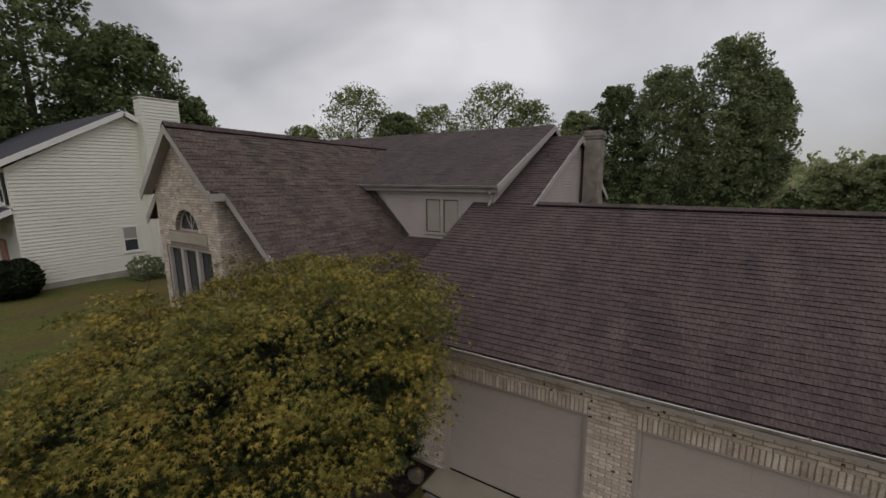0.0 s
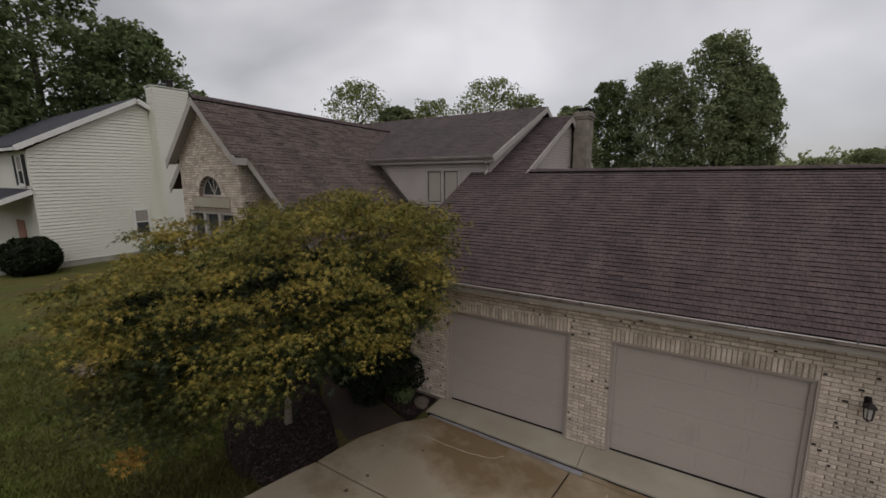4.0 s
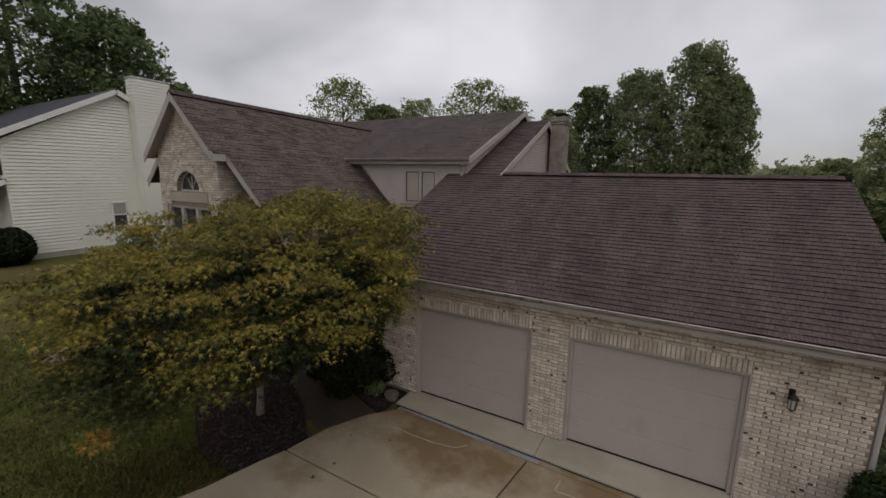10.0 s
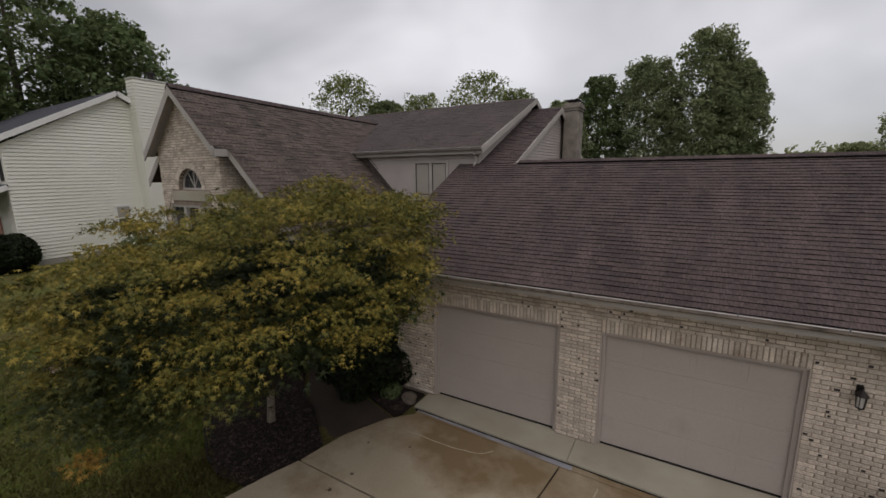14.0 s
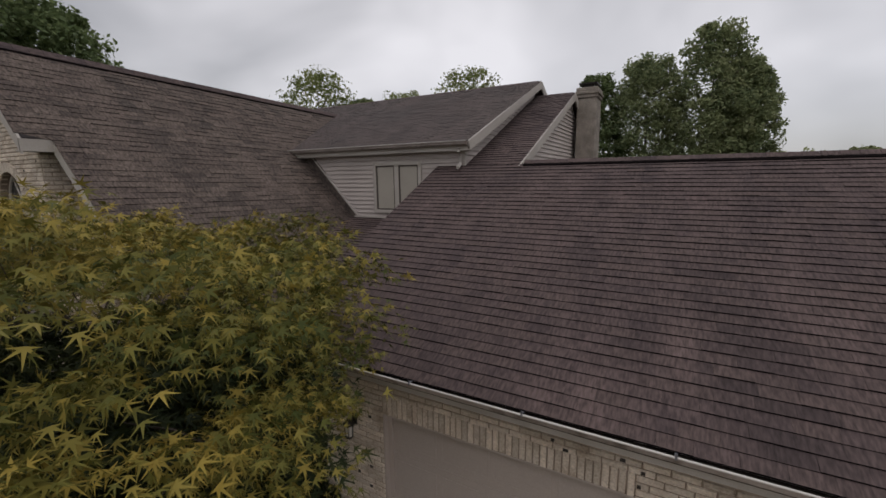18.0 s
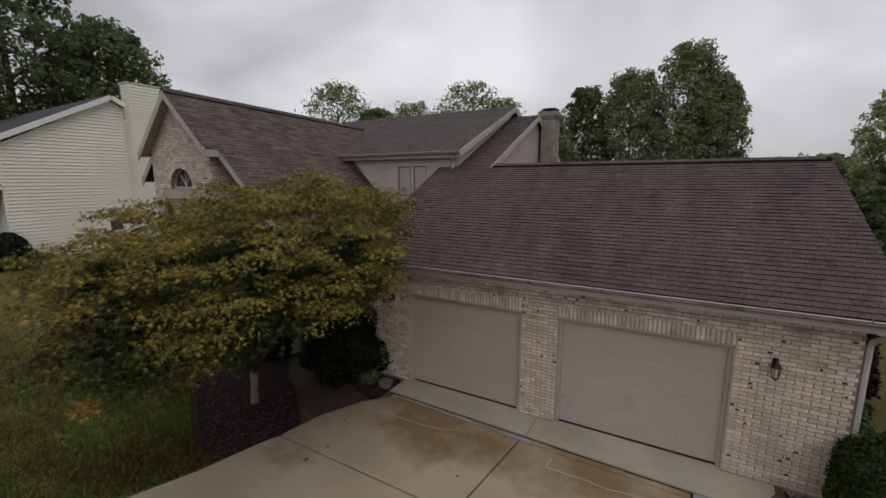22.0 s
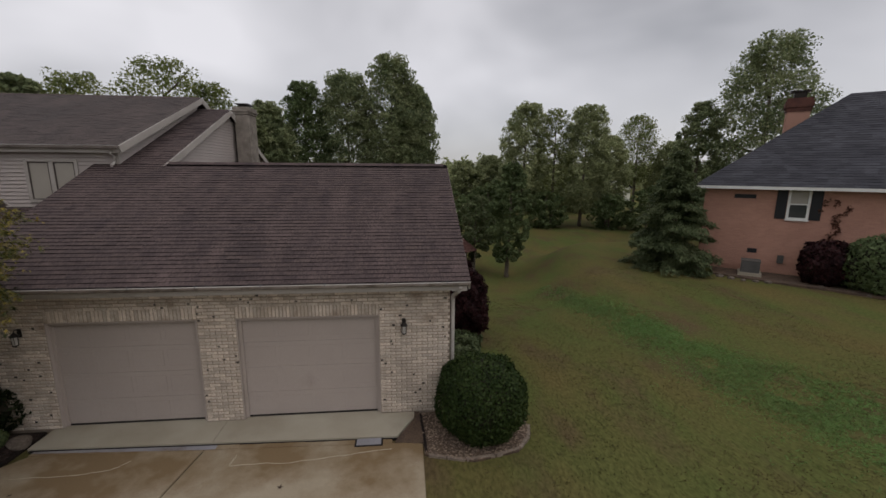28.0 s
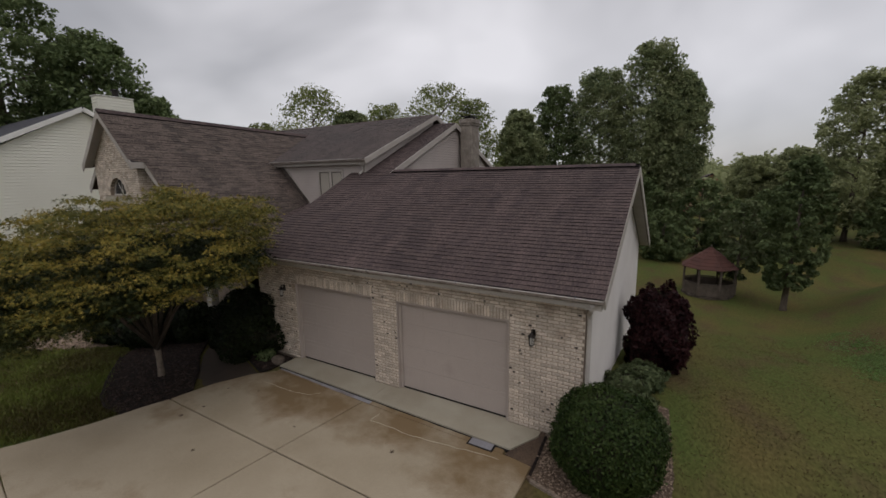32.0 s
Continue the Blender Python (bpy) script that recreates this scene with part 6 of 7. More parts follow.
def conifer(name, label, x, y, top, rad, mat, seed):
    """A cone of drooping boughs, each a flat spray of needles along a limb."""
    gen = np.random.default_rng(seed)
    z0 = ground_z(x, y)
    t = thing(name, label, "tree", at=(x, y, z0))
    part("trunk", Build().tube([(x, y, z0 - 0.2), (x, y, z0 + 0.5 * (top - z0)), (x, y, top - 0.1)], [0.16, 0.1, 0.015], 8), M_BARK, t, smooth=True)
    pts, dirs = [], []
    for i in range(190):
        f = (i + gen.uniform(0, 1)) / 190
        zb = z0 + 0.15 + (top - z0 - 0.3) * f
        a = gen.uniform(0, 6.28)
        ln = (rad * (1 - f) ** 0.85 + 0.16) * gen.uniform(0.72, 1.12)
        lift = 0.30 * f
        for k in range(int(16 + 46 * (1 - f))):
            u = gen.uniform(0.12, 1.0)
            wide = 0.26 * ln * (1 - 0.6 * u) * gen.normal() * 0.55
            zz = zb + ln * (0.14 * u + lift * u - 0.34 * u * u) - abs(gen.normal()) * 0.05
            pts.append((x + math.cos(a) * ln * u - math.sin(a) * wide, y + math.sin(a) * ln * u + math.cos(a) * wide, zz))
            dirs.append((math.cos(a), math.sin(a), -0.35))
        if i % 6 == 0:
            part("limb", Build().tube([(x, y, zb), (x + math.cos(a) * ln * 0.5, y + math.sin(a) * ln * 0.5, zb + ln * (0.07 + lift * 0.5 - 0.085)), (x + math.cos(a) * ln * 0.92, y + math.sin(a) * ln * 0.92, zb + ln * (0.13 + lift * 0.92 - 0.29))], [0.035, 0.02, 0.006], 5), M_BARK, t)
    p = np.repeat(np.array(pts), 11, axis=0)
    d = np.repeat(np.array(dirs), 11, axis=0) + gen.normal(size=p.shape) * 0.55
    d /= np.linalg.norm(d, axis=1)[:, None]
    p = p + gen.normal(size=p.shape) * np.array([0.09, 0.09, 0.05])
    b = np.cross(d, np.array([0, 0, 1.0]) + gen.normal(size=p.shape) * 0.4)
    b /= np.linalg.norm(b, axis=1)[:, None]
    ln = gen.uniform(0.06, 0.15, size=(len(p), 1))
    v = np.stack([p - d * ln, p - b * ln * 0.28, p + d * ln, p + b * ln * 0.28], axis=1).reshape(-1, 3)
    part("crown", fast_mesh("crown", v, np.arange(len(v)).reshape(-1, 4), mat), None, t, kind="stuff")
    return t


conifer("hemlock_tree", "broad grey-green evergreen beside the brick house", 17.1, 18.6, 6.1, 2.35, M_HEMLOCK, 43)

# tall trees beyond the garden
G1 = "tall trees behind the garden"
for i, (x, y, top, r, m, sh, lw, ai) in enumerate([
    (1.8, 48.0, 17.6, 4.2, M_LEAF, "round", 0.05, 1.3), (-3.4, 48.5, 15.9, 4.4, M_LEAF, "tall", 0.06, 1.25), (-8.2, 47.5, 14.6, 3.2, M_LEAF_DARK, "tall", 0.05, 1.25),
    (4.0, 48.3, 14.6, 3.1, M_LEAF, "round", 0.34, 1.35), (-12.5, 47.0, 11.0, 3.0, M_LEAF_DARK, "round", 0.08, 1.0),
    (-27.2, 29.3, 13.7, 4.3, M_LEAF_PALE, "round", 0.3, 1.5), (-17.3, 36.1, 13.9, 4.4, M_LEAF_PALE, "round", 0.3, 1.5), (-21.8, 34.0, 12.2, 3.6, M_LEAF_PALE, "round", 0.25, 1.3),
    (-13.8, 37.7, 12.4, 3.2, M_LEAF_PALE, "round", 0.25, 1.3), (-24.5, 31.5, 11.4, 3.2, M_LEAF, "round", 0.2, 1.1), (-30.8, 25.6, 10.2, 3.0, M_LEAF_PALE, "round", 0.25, 1.3), (-10.8, 43.6, 11.8, 3.0, M_LEAF, "round", 0.2, 1.2),
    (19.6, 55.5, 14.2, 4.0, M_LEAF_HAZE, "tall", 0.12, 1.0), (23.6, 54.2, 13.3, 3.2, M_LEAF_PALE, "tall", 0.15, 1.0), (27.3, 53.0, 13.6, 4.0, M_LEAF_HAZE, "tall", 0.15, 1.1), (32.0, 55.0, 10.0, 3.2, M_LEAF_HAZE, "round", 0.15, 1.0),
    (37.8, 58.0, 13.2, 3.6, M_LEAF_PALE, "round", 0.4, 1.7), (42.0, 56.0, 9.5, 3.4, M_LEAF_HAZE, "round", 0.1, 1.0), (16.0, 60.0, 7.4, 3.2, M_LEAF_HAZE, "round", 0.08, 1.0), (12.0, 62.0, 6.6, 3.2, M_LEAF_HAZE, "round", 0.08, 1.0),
]):
    tree("garden_tree", {M_LEAF: "tall green deciduous tree behind the garden", M_LEAF_HAZE: "tall green tree across the lawn, haze painted into its leaves", M_LEAF_DARK: "tall dark green tree behind the garden", M_LEAF_PALE: "airy pale green tree behind the house"}[m], x, y, top, r, m, 60 + i, low=lw, leaf=0.125 if m is M_LEAF_PALE else 0.16, clumps=430 if m is M_LEAF else 330 if m is not M_LEAF_PALE else 220, per=92 if m is not M_LEAF_PALE else 65, airy=ai, shape=sh, trunk_r=0.24, group=G1)
G2 = "big trees behind the cream house"
for i, (x, y, top, r) in enumerate([(-44.0, 11.0, 22.0, 6.2), (-43.0, 17.0, 18.2, 5.6), (-46.0, 2.5, 21.0, 6.0), (-52.0, -6.0, 20.0, 6.0), (-41.0, 20.5, 13.2, 4.2), (-40.0, 6.0, 15.0, 4.0)]):
    tree("oak_tree", "large dark green oak behind the cream house", x, y, top, r, M_OAK, 90 + i, low=0.2, leaf=0.21, clumps=300, per=90, shape="round", trunk_r=0.45, group=G2)
tree("poplar_tree", "tall dark green tree behind the brick house", 39.5, 38.0, 18.2, 5.6, M_LEAF, 99, low=0.12, leaf=0.15, clumps=420, per=100, airy=1.15, shape="tall", trunk_r=0.4)
tree("poplar_tree", "lower dark green tree beside the tall one", 35.0, 41.5, 12.5, 3.2, M_LEAF, 100, low=0.12, leaf=0.15, clumps=200, per=130, airy=1.15, shape="round", trunk_r=0.3)
for i, (x, y, top, r) in enumerate([(-4, 44, 4.2, 3.2), (1.5, 45, 4.5, 3.4), (6.5, 43.5, 4.2, 3.2), (9.5, 41, 2.6, 2.4), (-9, 43, 5.5, 3.2), (-14, 40, 5.8, 3.0), (4, 38, 1.8, 2.2), (12.5, 44, 3.5, 2.8), (22, 52, 2.5, 3), (16, 55, 4.0, 3.2), (30, 50, 2.2, 2.6), (34, 48, 3.2, 3)]):
    tree("understorey_bush", "dark green undergrowth below the tall trees", x, y, top, r, M_LEAF_DARK, 120 + i, low=0.0, leaf=0.17, clumps=70, per=120, shape="round", trunk_r=0.1, group="undergrowth behind the garden")

# far woods on the hills
gen = np.random.default_rng(5)
cs, rs = [], []
for i in range(620):
    a = radians(gen.uniform(-75, 75))
    d = gen.uniform(75, 190)
    x, y = math.sin(a) * d, math.cos(a) * d
    if inside(x, y, [(28, 40), (48, 40), (75, 110), (52, 110)]):
        continue
    k = gen.uniform(1.9, 3.3)
    for q in range(3):
        cs.append((x + gen.normal() * 1.5, y + gen.normal() * 1.5, ground_z(x, y) + k * (0.4 + 0.75 * q)))
        rs.append((k * (1 - 0.22 * q), k * (1 - 0.22 * q), k * 0.8))
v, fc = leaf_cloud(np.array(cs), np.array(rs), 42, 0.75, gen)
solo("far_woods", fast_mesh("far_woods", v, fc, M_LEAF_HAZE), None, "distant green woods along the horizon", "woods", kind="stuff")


def far_house(x, y, w, d, h, mat, roof, label, turn=0.0):
    z0 = ground_z(x, y)
    t = thing("far_house", label, "house", at=(x, y, z0))
    part("wall", Build().prism([(x - w / 2, y, z0 - 1), (x + w / 2, y, z0 - 1), (x + w / 2, y, z0 + h), (x, y, z0 + h + w * 0.3), (x - w / 2, y, z0 + h)], (0, d, 0)), mat, t)
    for s in (-1, 1):
        part("roof", Build().prism([(x, y - 0.4, z0 + h + w * 0.3 + 0.1), (x + s * (w / 2 + 0.4), y - 0.4, z0 + h - 0.14), (x + s * (w / 2 + 0.4), y + d + 0.4, z0 + h - 0.14), (x, y + d + 0.4, z0 + h + w * 0.3 + 0.1)], (0, 0, 0.2)), roof, t)
    part("window", Build().box(x - 0.6, y - 0.06, z0 + 1.0, x + 0.6, y - 0.01, z0 + 2.2), M_GLASS, t)


far_house(54, 93, 7, 10, 3.2, M_CREAM, M_SHINGLE_DARK, "pale distant house among trees")
far_house(9.5, 84, 9, 9, 4.2, M_RED_BRICK, M_SHINGLE_I, "brown distant house among trees")

# ---- cream neighbour ----
NX, NY0, NY1, NR, NZE, NZR = -25.3, 5.2, 14.4, 9.8, 6.38, 9.06
n1 = thing("cream_house", "two-storey house with cream vinyl siding", "house", at=(-31, 9, 0.7))
nb = 0.55
gp1 = [(NY0, nb), (NY1, nb), (NY1, NZE - 0.1), (NR, NZR - 0.15), (NY0, NZE - 0.1)]
nw = part("gable_wall", Build().prism([(NX, y, z) for y, z in gp1], (-0.2, 0, 0)), M_CREAM, n1)
NWIN = (9.08, 9.72, 1.98, 3.26)
siding(nw, (NX + 0.002, 0, 0), (0, 1, 0), [(NY0, nb + 0.45)] + [(NY1, nb + 0.45)] + gp1[2:], (1, 0, 0), lap=0.165, mat=M_CREAM, singles=False, out=0.042, gap=0.009, holes=[NWIN])
part("foundation", Build().box(NX - 0.1, NY0 + 0.02, 0.0, NX + 0.03, NY1, nb + 0.44), M_FOUND, n1, "bare grey foundation strip")
part("front_wall", Build().box(-38, NY0, 0.3, NX - 0.2, NY0 + 0.2, NZE - 0.1), M_CREAM, n1)
part("rear_wall", Build().box(-38, NY1 - 0.2, 0.3, NX - 0.2, NY1, NZE - 0.1), M_CREAM, n1)
part("west_wall", Build().prism([(-38, y, z) for y, z in gp1], (-0.2, 0, 0)), M_CREAM, n1)
for s, ye in ((1, NY0 - 0.4), (-1, NY1 + 0.4)):
    ro = part("roof", Build().prism([(-38.4, ye, NZE - 0.02), (NX + 0.32, ye, NZE - 0.02), (NX + 0.32, NR, NZR), (-38.4, NR, NZR)], (0, 0, 0.12)), M_SHINGLE_DARK, n1, "dark grey shingle roof")
    part("verge_board", Build().beam((NX + 0.33, ye, NZE - 0.04), (NX + 0.33, NR, NZR - 0.02), 0.04, 0.24), M_WHITE, n1)
    part("soffit", Build().prism([(NX, ye, NZE - 0.1), (NX + 0.31, ye, NZE - 0.1), (NX + 0.31, NR, NZR - 0.08), (NX, NR, NZR - 0.08)], (0, 0, -0.02)), M_WHITE, n1)
    part("gutter", Build().box(-38.3, ye - (0.1 if s > 0 else -0.0), NZE - 0.12, NX + 0.3, ye + (0 if s > 0 else 0.1), NZE), M_WHITE, n1)
chase = part("chimney_chase", Build().box(NX + 0.02, 10.42, 0.3, NX + 0.72, 12.25, 9.85), M_CREAM, n1, "tall cream-sided chimney chase")
siding(chase, (NX + 0.722, 0, 0), (0, 1, 0), [(10.42, 0.9), (12.25, 0.9), (12.25, 9.82), (10.42, 9.82)], (1, 0, 0), lap=0.165, mat=M_CREAM, singles=False, out=0.042, gap=0.009)
siding(chase, (0, 10.418, 0), (1, 0, 0), [(NX + 0.02, 0.9), (NX + 0.72, 0.9), (NX + 0.72, 9.82), (NX + 0.02, 9.82)], (0, -1, 0), lap=0.165, mat=M_CREAM, singles=False, out=0.042, gap=0.009)
part("chase_cover", Build().soft_box(NX - 0.03, 10.36, 9.852, NX + 0.78, 12.31, 9.90, 0.01), M_WHITE, chase)
part("flue", Build().lathe([(0.16, 9.9), (0.16, 10.25), (0.24, 10.26), (0.24, 10.33), (0.05, 10.38)], NX + 0.37, 11.5, 12), M_IRON, chase, "round dark metal flue")
part("rear_bay", Build().box(NX, 12.26, 0.3, NX + 0.3, NY1 - 0.1, 6.0), M_CREAM, n1)


def sash_window(owner, o, u, n, w, h, name="window", shutters=False, white=M_WHITE):
    """A double-hung window on a wall face. o: lower left corner; u along, n out."""
    o, u, n, up = Vector(o), Vector(u).normalized(), Vector(n).normalized(), Vector((0, 0, 1))

    def slabp(a, c, z0, z1, d0, d1):
        return Build().prism([o + u * a + up * z0 + n * d0, o + u * c + up * z0 + n * d0, o + u * c + up * z1 + n * d0, o + u * a + up * z1 + n * d0], n * (d1 - d0))
    wn_ = part(name, slabp(0, w, 0, h, 0.0, 0.02), M_GLASS, owner, "white double-hung window")
    for a, c, z0, z1 in ((-0.07, 0.03, -0.05, h + 0.06), (w - 0.03, w + 0.07, -0.05, h + 0.06), (0.03, w - 0.03, -0.05, 0.04), (0.03, w - 0.03, h - 0.03, h + 0.06), (0.03, w - 0.03, h / 2 - 0.03, h / 2 + 0.03)):
        part("window_frame", slabp(a, c, z0, z1, 0.021, 0.05), white, wn_)
    part("blind", slabp(0.04, w - 0.04, h / 2 + 0.03, h - 0.04, 0.0205, 0.024), M_BLIND, wn_, "half-drawn pale blind")
    part("window_sill", slabp(-0.1, w + 0.1, -0.11, -0.051, 0.0, 0.08), white, wn_)
    if shutters:
        for a in (-0.5, w + 0.09):
            sh = part("shutter", slabp(a, a + 0.41, -0.05, h + 0.05, 0.0, 0.035), M_BLACK, wn_, "black louvred shutter")
    return wn_


sash_window(n1, (NX + 0.004, NWIN[0], NWIN[2]), (0, 1, 0), (1, 0, 0), NWIN[1] - NWIN[0], NWIN[3] - NWIN[2])
sash_window(n1, (-26.75, NY0 - 0.004, 4.75), (1, 0, 0), (0, -1, 0), 0.75, 1.3, shutters=True)
# porch
pr = part("porch_roof", Build().prism([(-38, NY0, 4.55), (NX + 0.1, NY0, 4.55), (NX + 0.1, 3.2, 3.75), (-38, 3.2, 3.75)], (0, 0, -0.1)), M_SHINGLE_DARK, n1, "low dark porch roof")
part("porch_fascia", Build().beam((NX + 0.12, NY0 - 0.02, 4.43), (NX + 0.12, 3.18, 3.63), 0.04, 0.22), M_WHITE, n1)
part("porch_fascia", Build().box(-38, 3.14, 3.5, NX + 0.13, 3.18, 3.72), M_WHITE, n1)
part("porch_floor", Build().box(-38, 3.2, 0.3, NX, NY0 - 0.01, 0.95), M_FOUND, n1)
for px in (-25.3, -28.5, -31.7):
    part("porch_post", Build().soft_box(px - 0.09, 3.3, 0.95, px + 0.09, 3.48, 3.5, 0.015), M_WHITE, n1)
part("front_door", Build().soft_box(-28.3, NY0 - 0.08, 0.96, -27.3, NY0 - 0.005, 3.0, 0.01), M_RED_BRICK, n1, "dark reddish front door")


def rocking_chair(x, y, z):
    t = thing("rocking_chair", "white wooden rocking chair on the porch edge", "chair", "porch chairs", at=(x, y, z))
    part("seat", Build().soft_box(x - 0.28, y - 0.25, z + 0.4, x + 0.28, y + 0.25, z + 0.44, 0.01), M_WHITE, t)
    for k in range(5):
        part("back_slat", Build().beam((x - 0.24 + k * 0.12, y + 0.24, z + 0.44), (x - 0.24 + k * 0.12, y + 0.42, z + 1.1), 0.05, 0.02, (0, 1, 0)), M_WHITE, t)
    part("top_rail", Build().beam((x - 0.3, y + 0.42, z + 1.1), (x + 0.3, y + 0.42, z + 1.1), 0.03, 0.1), M_WHITE, t)
    for s in (-0.28, 0.28):
        part("rocker", Build().tube([(x + s, y - 0.45, z + 0.08), (x + s, y - 0.2, z + 0.02), (x + s, y + 0.2, z + 0.02), (x + s, y + 0.5, z + 0.1)], [0.02] * 4, 6), M_WHITE, t)
        part("armrest", Build().soft_box(x + s - 0.04, y - 0.28, z + 0.62, x + s + 0.04, y + 0.3, z + 0.65, 0.008), M_WHITE, t)
        for q in (-0.22, 0.22):
            part("leg", Build().beam((x + s, y + q, z + 0.04), (x + s, y + q, z + 0.62), 0.04, 0.04, (0, 1, 0)), M_WHITE, t)
    return t


rc = rocking_chair(-25.9, 4.1, 0.95)
copy_thing(rc, pose(-27.0, 4.1, 0.95))
shrub("foundation_bush", "round very dark green bush at the porch", -24.6, 4.6, 1.0, 0.85, M_YEW, 51, leaf=0.09, n=6000, lumps=0.12, group="bushes by the cream house")
shrub("foundation_bush", "round very dark green bush at the porch", -26.2, 2.6, 1.0, 0.9, M_YEW, 52, leaf=0.09, n=6000, lumps=0.12, group="bushes by the cream house")
shrub("foundation_bush", "thin grey-green shrub against the cream wall", -23.9, 9.4, 0.75, 0.6, M_NEEDLE, 53, leaf=0.07, n=1300, core=False, lumps=0.5, group="bushes by the cream house")
shrub("foundation_bush", "small dark reddish shrub against the cream wall", -23.4, 11.0, 0.5, 0.6, M_REDLEAF, 54, leaf=0.08, n=2200, lumps=0.3, group="bushes by the cream house")

# ---- brick neighbour ----
A = Vector((18.95, 19.0, -0.12))
K = 1.125
UA, UB = Vector((0.76, -0.65, 0)).normalized(), Vector((0.65, 0.76, 0)).normalized()
n2 = thing("brick_house", "single-storey salmon brick house with a dark hip roof", "house", at=A)
P = lambda a, c, z: A + UA * (a * K) + UB * (c * K) + Vector((0, 0, z * K))
EH = 3.95
n2w = part("side_wall", Build().prism([P(0, 0, -0.6), P(16, 0, -0.6), P(16, 0, EH), P(0, 0, EH)], UB * 0.25), M_RED_BRICK, n2)
part("end_wall", Build().prism([P(0, 0.25, -0.6), P(0, 10, -0.6), P(0, 10, EH), P(0, 0.25, EH)], UA * 0.25), M_RED_BRICK, n2)
part("rear_wall", Build().prism([P(0.25, 9.75, -0.6), P(16, 9.75, -0.6), P(16, 9.75, EH), P(0.25, 9.75, EH)], UB * 0.25), M_RED_BRICK, n2)
rows = Build()
for k in range(56):
    z = -0.5 + k * 0.079
    a = -0.0 if k % 2 else 0.11
    while a < 9.5:
        rows.add(*brick_solid(P(a, 0, z), UA, -UB, 0.235, 0.076, 0.008))
        a += 0.222
part("brick_courses", rows, M_RED_BRICK, n2w, "rows of salmon brick", "stuff")
OV = 0.45
RH = 4.35
e0, e1, e2, e3 = P(-OV, -OV, EH), P(16.5, -OV, EH), P(16.5, 10 + OV, EH), P(-OV, 10 + OV, EH)
r0, r1 = P(5.2, 5.0, EH + RH), P(16.5, 5.0, EH + RH)
n2r = part("roof", Build().add([e0, e1, e2, e3, r0, r1, *[q - Vector((0, 0, 0.08)) for q in (e0, e1, e2, e3)]], [(0, 1, 5, 4), (3, 0, 4), (2, 3, 4, 5), (1, 2, 5), (9, 8, 7, 6)]), M_DECK, n2, "dark grey hip roof")
pv = (P(0, 5.0, EH + RH) - P(0, -OV, EH)).normalized()
L2 = (P(0, 5.0, EH + RH) - P(0, -OV, EH)).length
lay_shingles(shingle_field(e0 + Vector((0, 0, 0.01)), UA, pv, L2, lambda v: (v / L2 * (5.2 + OV) * K, 14.0), expo=0.2, tab=0.45), n2r, M_SHINGLE_DARK)
hv = (P(5.2, 0, EH + RH) - P(-OV, 0, EH)).normalized()
L3 = (P(5.2, 0, EH + RH) - P(-OV, 0, EH)).length
lay_shingles(shingle_field(e0 + Vector((0, 0, 0.01)), UB, hv, L3, lambda v: (v / L3 * (5.0 + OV) * K, (10 + 2 * OV) * K - v / L3 * (5.0 + OV) * K), expo=0.2, tab=0.45), n2r, M_SHINGLE_DARK)
part("fascia", Build().prism([P(-OV, -OV - 0.03, EH - 0.13), P(16.5, -OV - 0.03, EH - 0.13), P(16.5, -OV - 0.03, EH + 0.0), P(-OV, -OV - 0.03, EH + 0.0)], UB * 0.028), M_WHITE, n2, "white gutter and fascia")
part("fascia", Build().prism([P(-OV - 0.03, -OV, EH - 0.13), P(-OV - 0.03, 10.4, EH - 0.13), P(-OV - 0.03, 10.4, EH), P(-OV - 0.03, -OV, EH)], UA * 0.028), M_WHITE, n2)
part("soffit", Build().prism([P(-OV, -OV, EH - 0.125), P(16.5, -OV, EH - 0.125), P(16.5, 0, EH - 0.125), P(-OV, 0, EH - 0.125)], (0, 0, 0.03)), M_WHITE, n2)
sash_window(n2, P(3.12, -0.012, 2.6), UA, -UB, 0.70, 1.38, shutters=True)
part("wall_vent", Build().prism([P(1.15, -0.03, 3.4), P(1.95, -0.03, 3.4), P(1.95, -0.03, 3.58), P(1.15, -0.03, 3.58)], UB * 0.02), M_BLACK, n2, "dark louvred wall vent")
part("wall_vent", Build().prism([P(1.9, -0.03, 0.95), P(2.25, -0.03, 0.95), P(2.25, -0.03, 1.15), P(1.9, -0.03, 1.15)], UB * 0.02), M_BLACK, n2)
n2c = part("chimney", Build().prism([P(2.85, 4.4, 4.6), P(3.75, 4.4, 4.6), P(3.75, 5.3, 4.6), P(2.85, 5.3, 4.6)], (0, 0, 3.6 * K)), M_RED_BRICK, n2, "red brick chimney with a dark cap")
for g, za, zb in ((0.05, 7.55, 7.75), (0.1, 7.75, 8.05), (0.05, 8.05, 8.2)):
    part("corbel", Build().prism([P(2.85 - g, 4.4 - g, za), P(3.75 + g, 4.4 - g, za), P(3.75 + g, 5.3 + g, za), P(2.85 - g, 5.3 + g, za)], (0, 0, (zb - za) * K - 0.003)), M_DARK_BRICK, n2c, "dark brick corbel")
part("chimney_cap", Build().prism([P(2.9, 4.5, 8.52), P(3.7, 4.5, 8.52), P(3.7, 5.2, 8.52), P(2.9, 5.2, 8.52)], (0, 0, 0.06)).prism([P(3.05, 4.6, 8.2), P(3.55, 4.6, 8.2), P(3.55, 5.1, 8.2), P(3.05, 5.1, 8.2)], (0, 0, 0.35)), M_IRON, n2c, "dark metal chimney cap")
ac0 = P(2.05, -1.0, 0)
acz = ground_z(ac0.x, ac0.y) + 0.2
ac = thing("air_conditioner", "grey square outdoor air conditioner on a pad", "air conditioner", at=(ac0.x, ac0.y, acz))
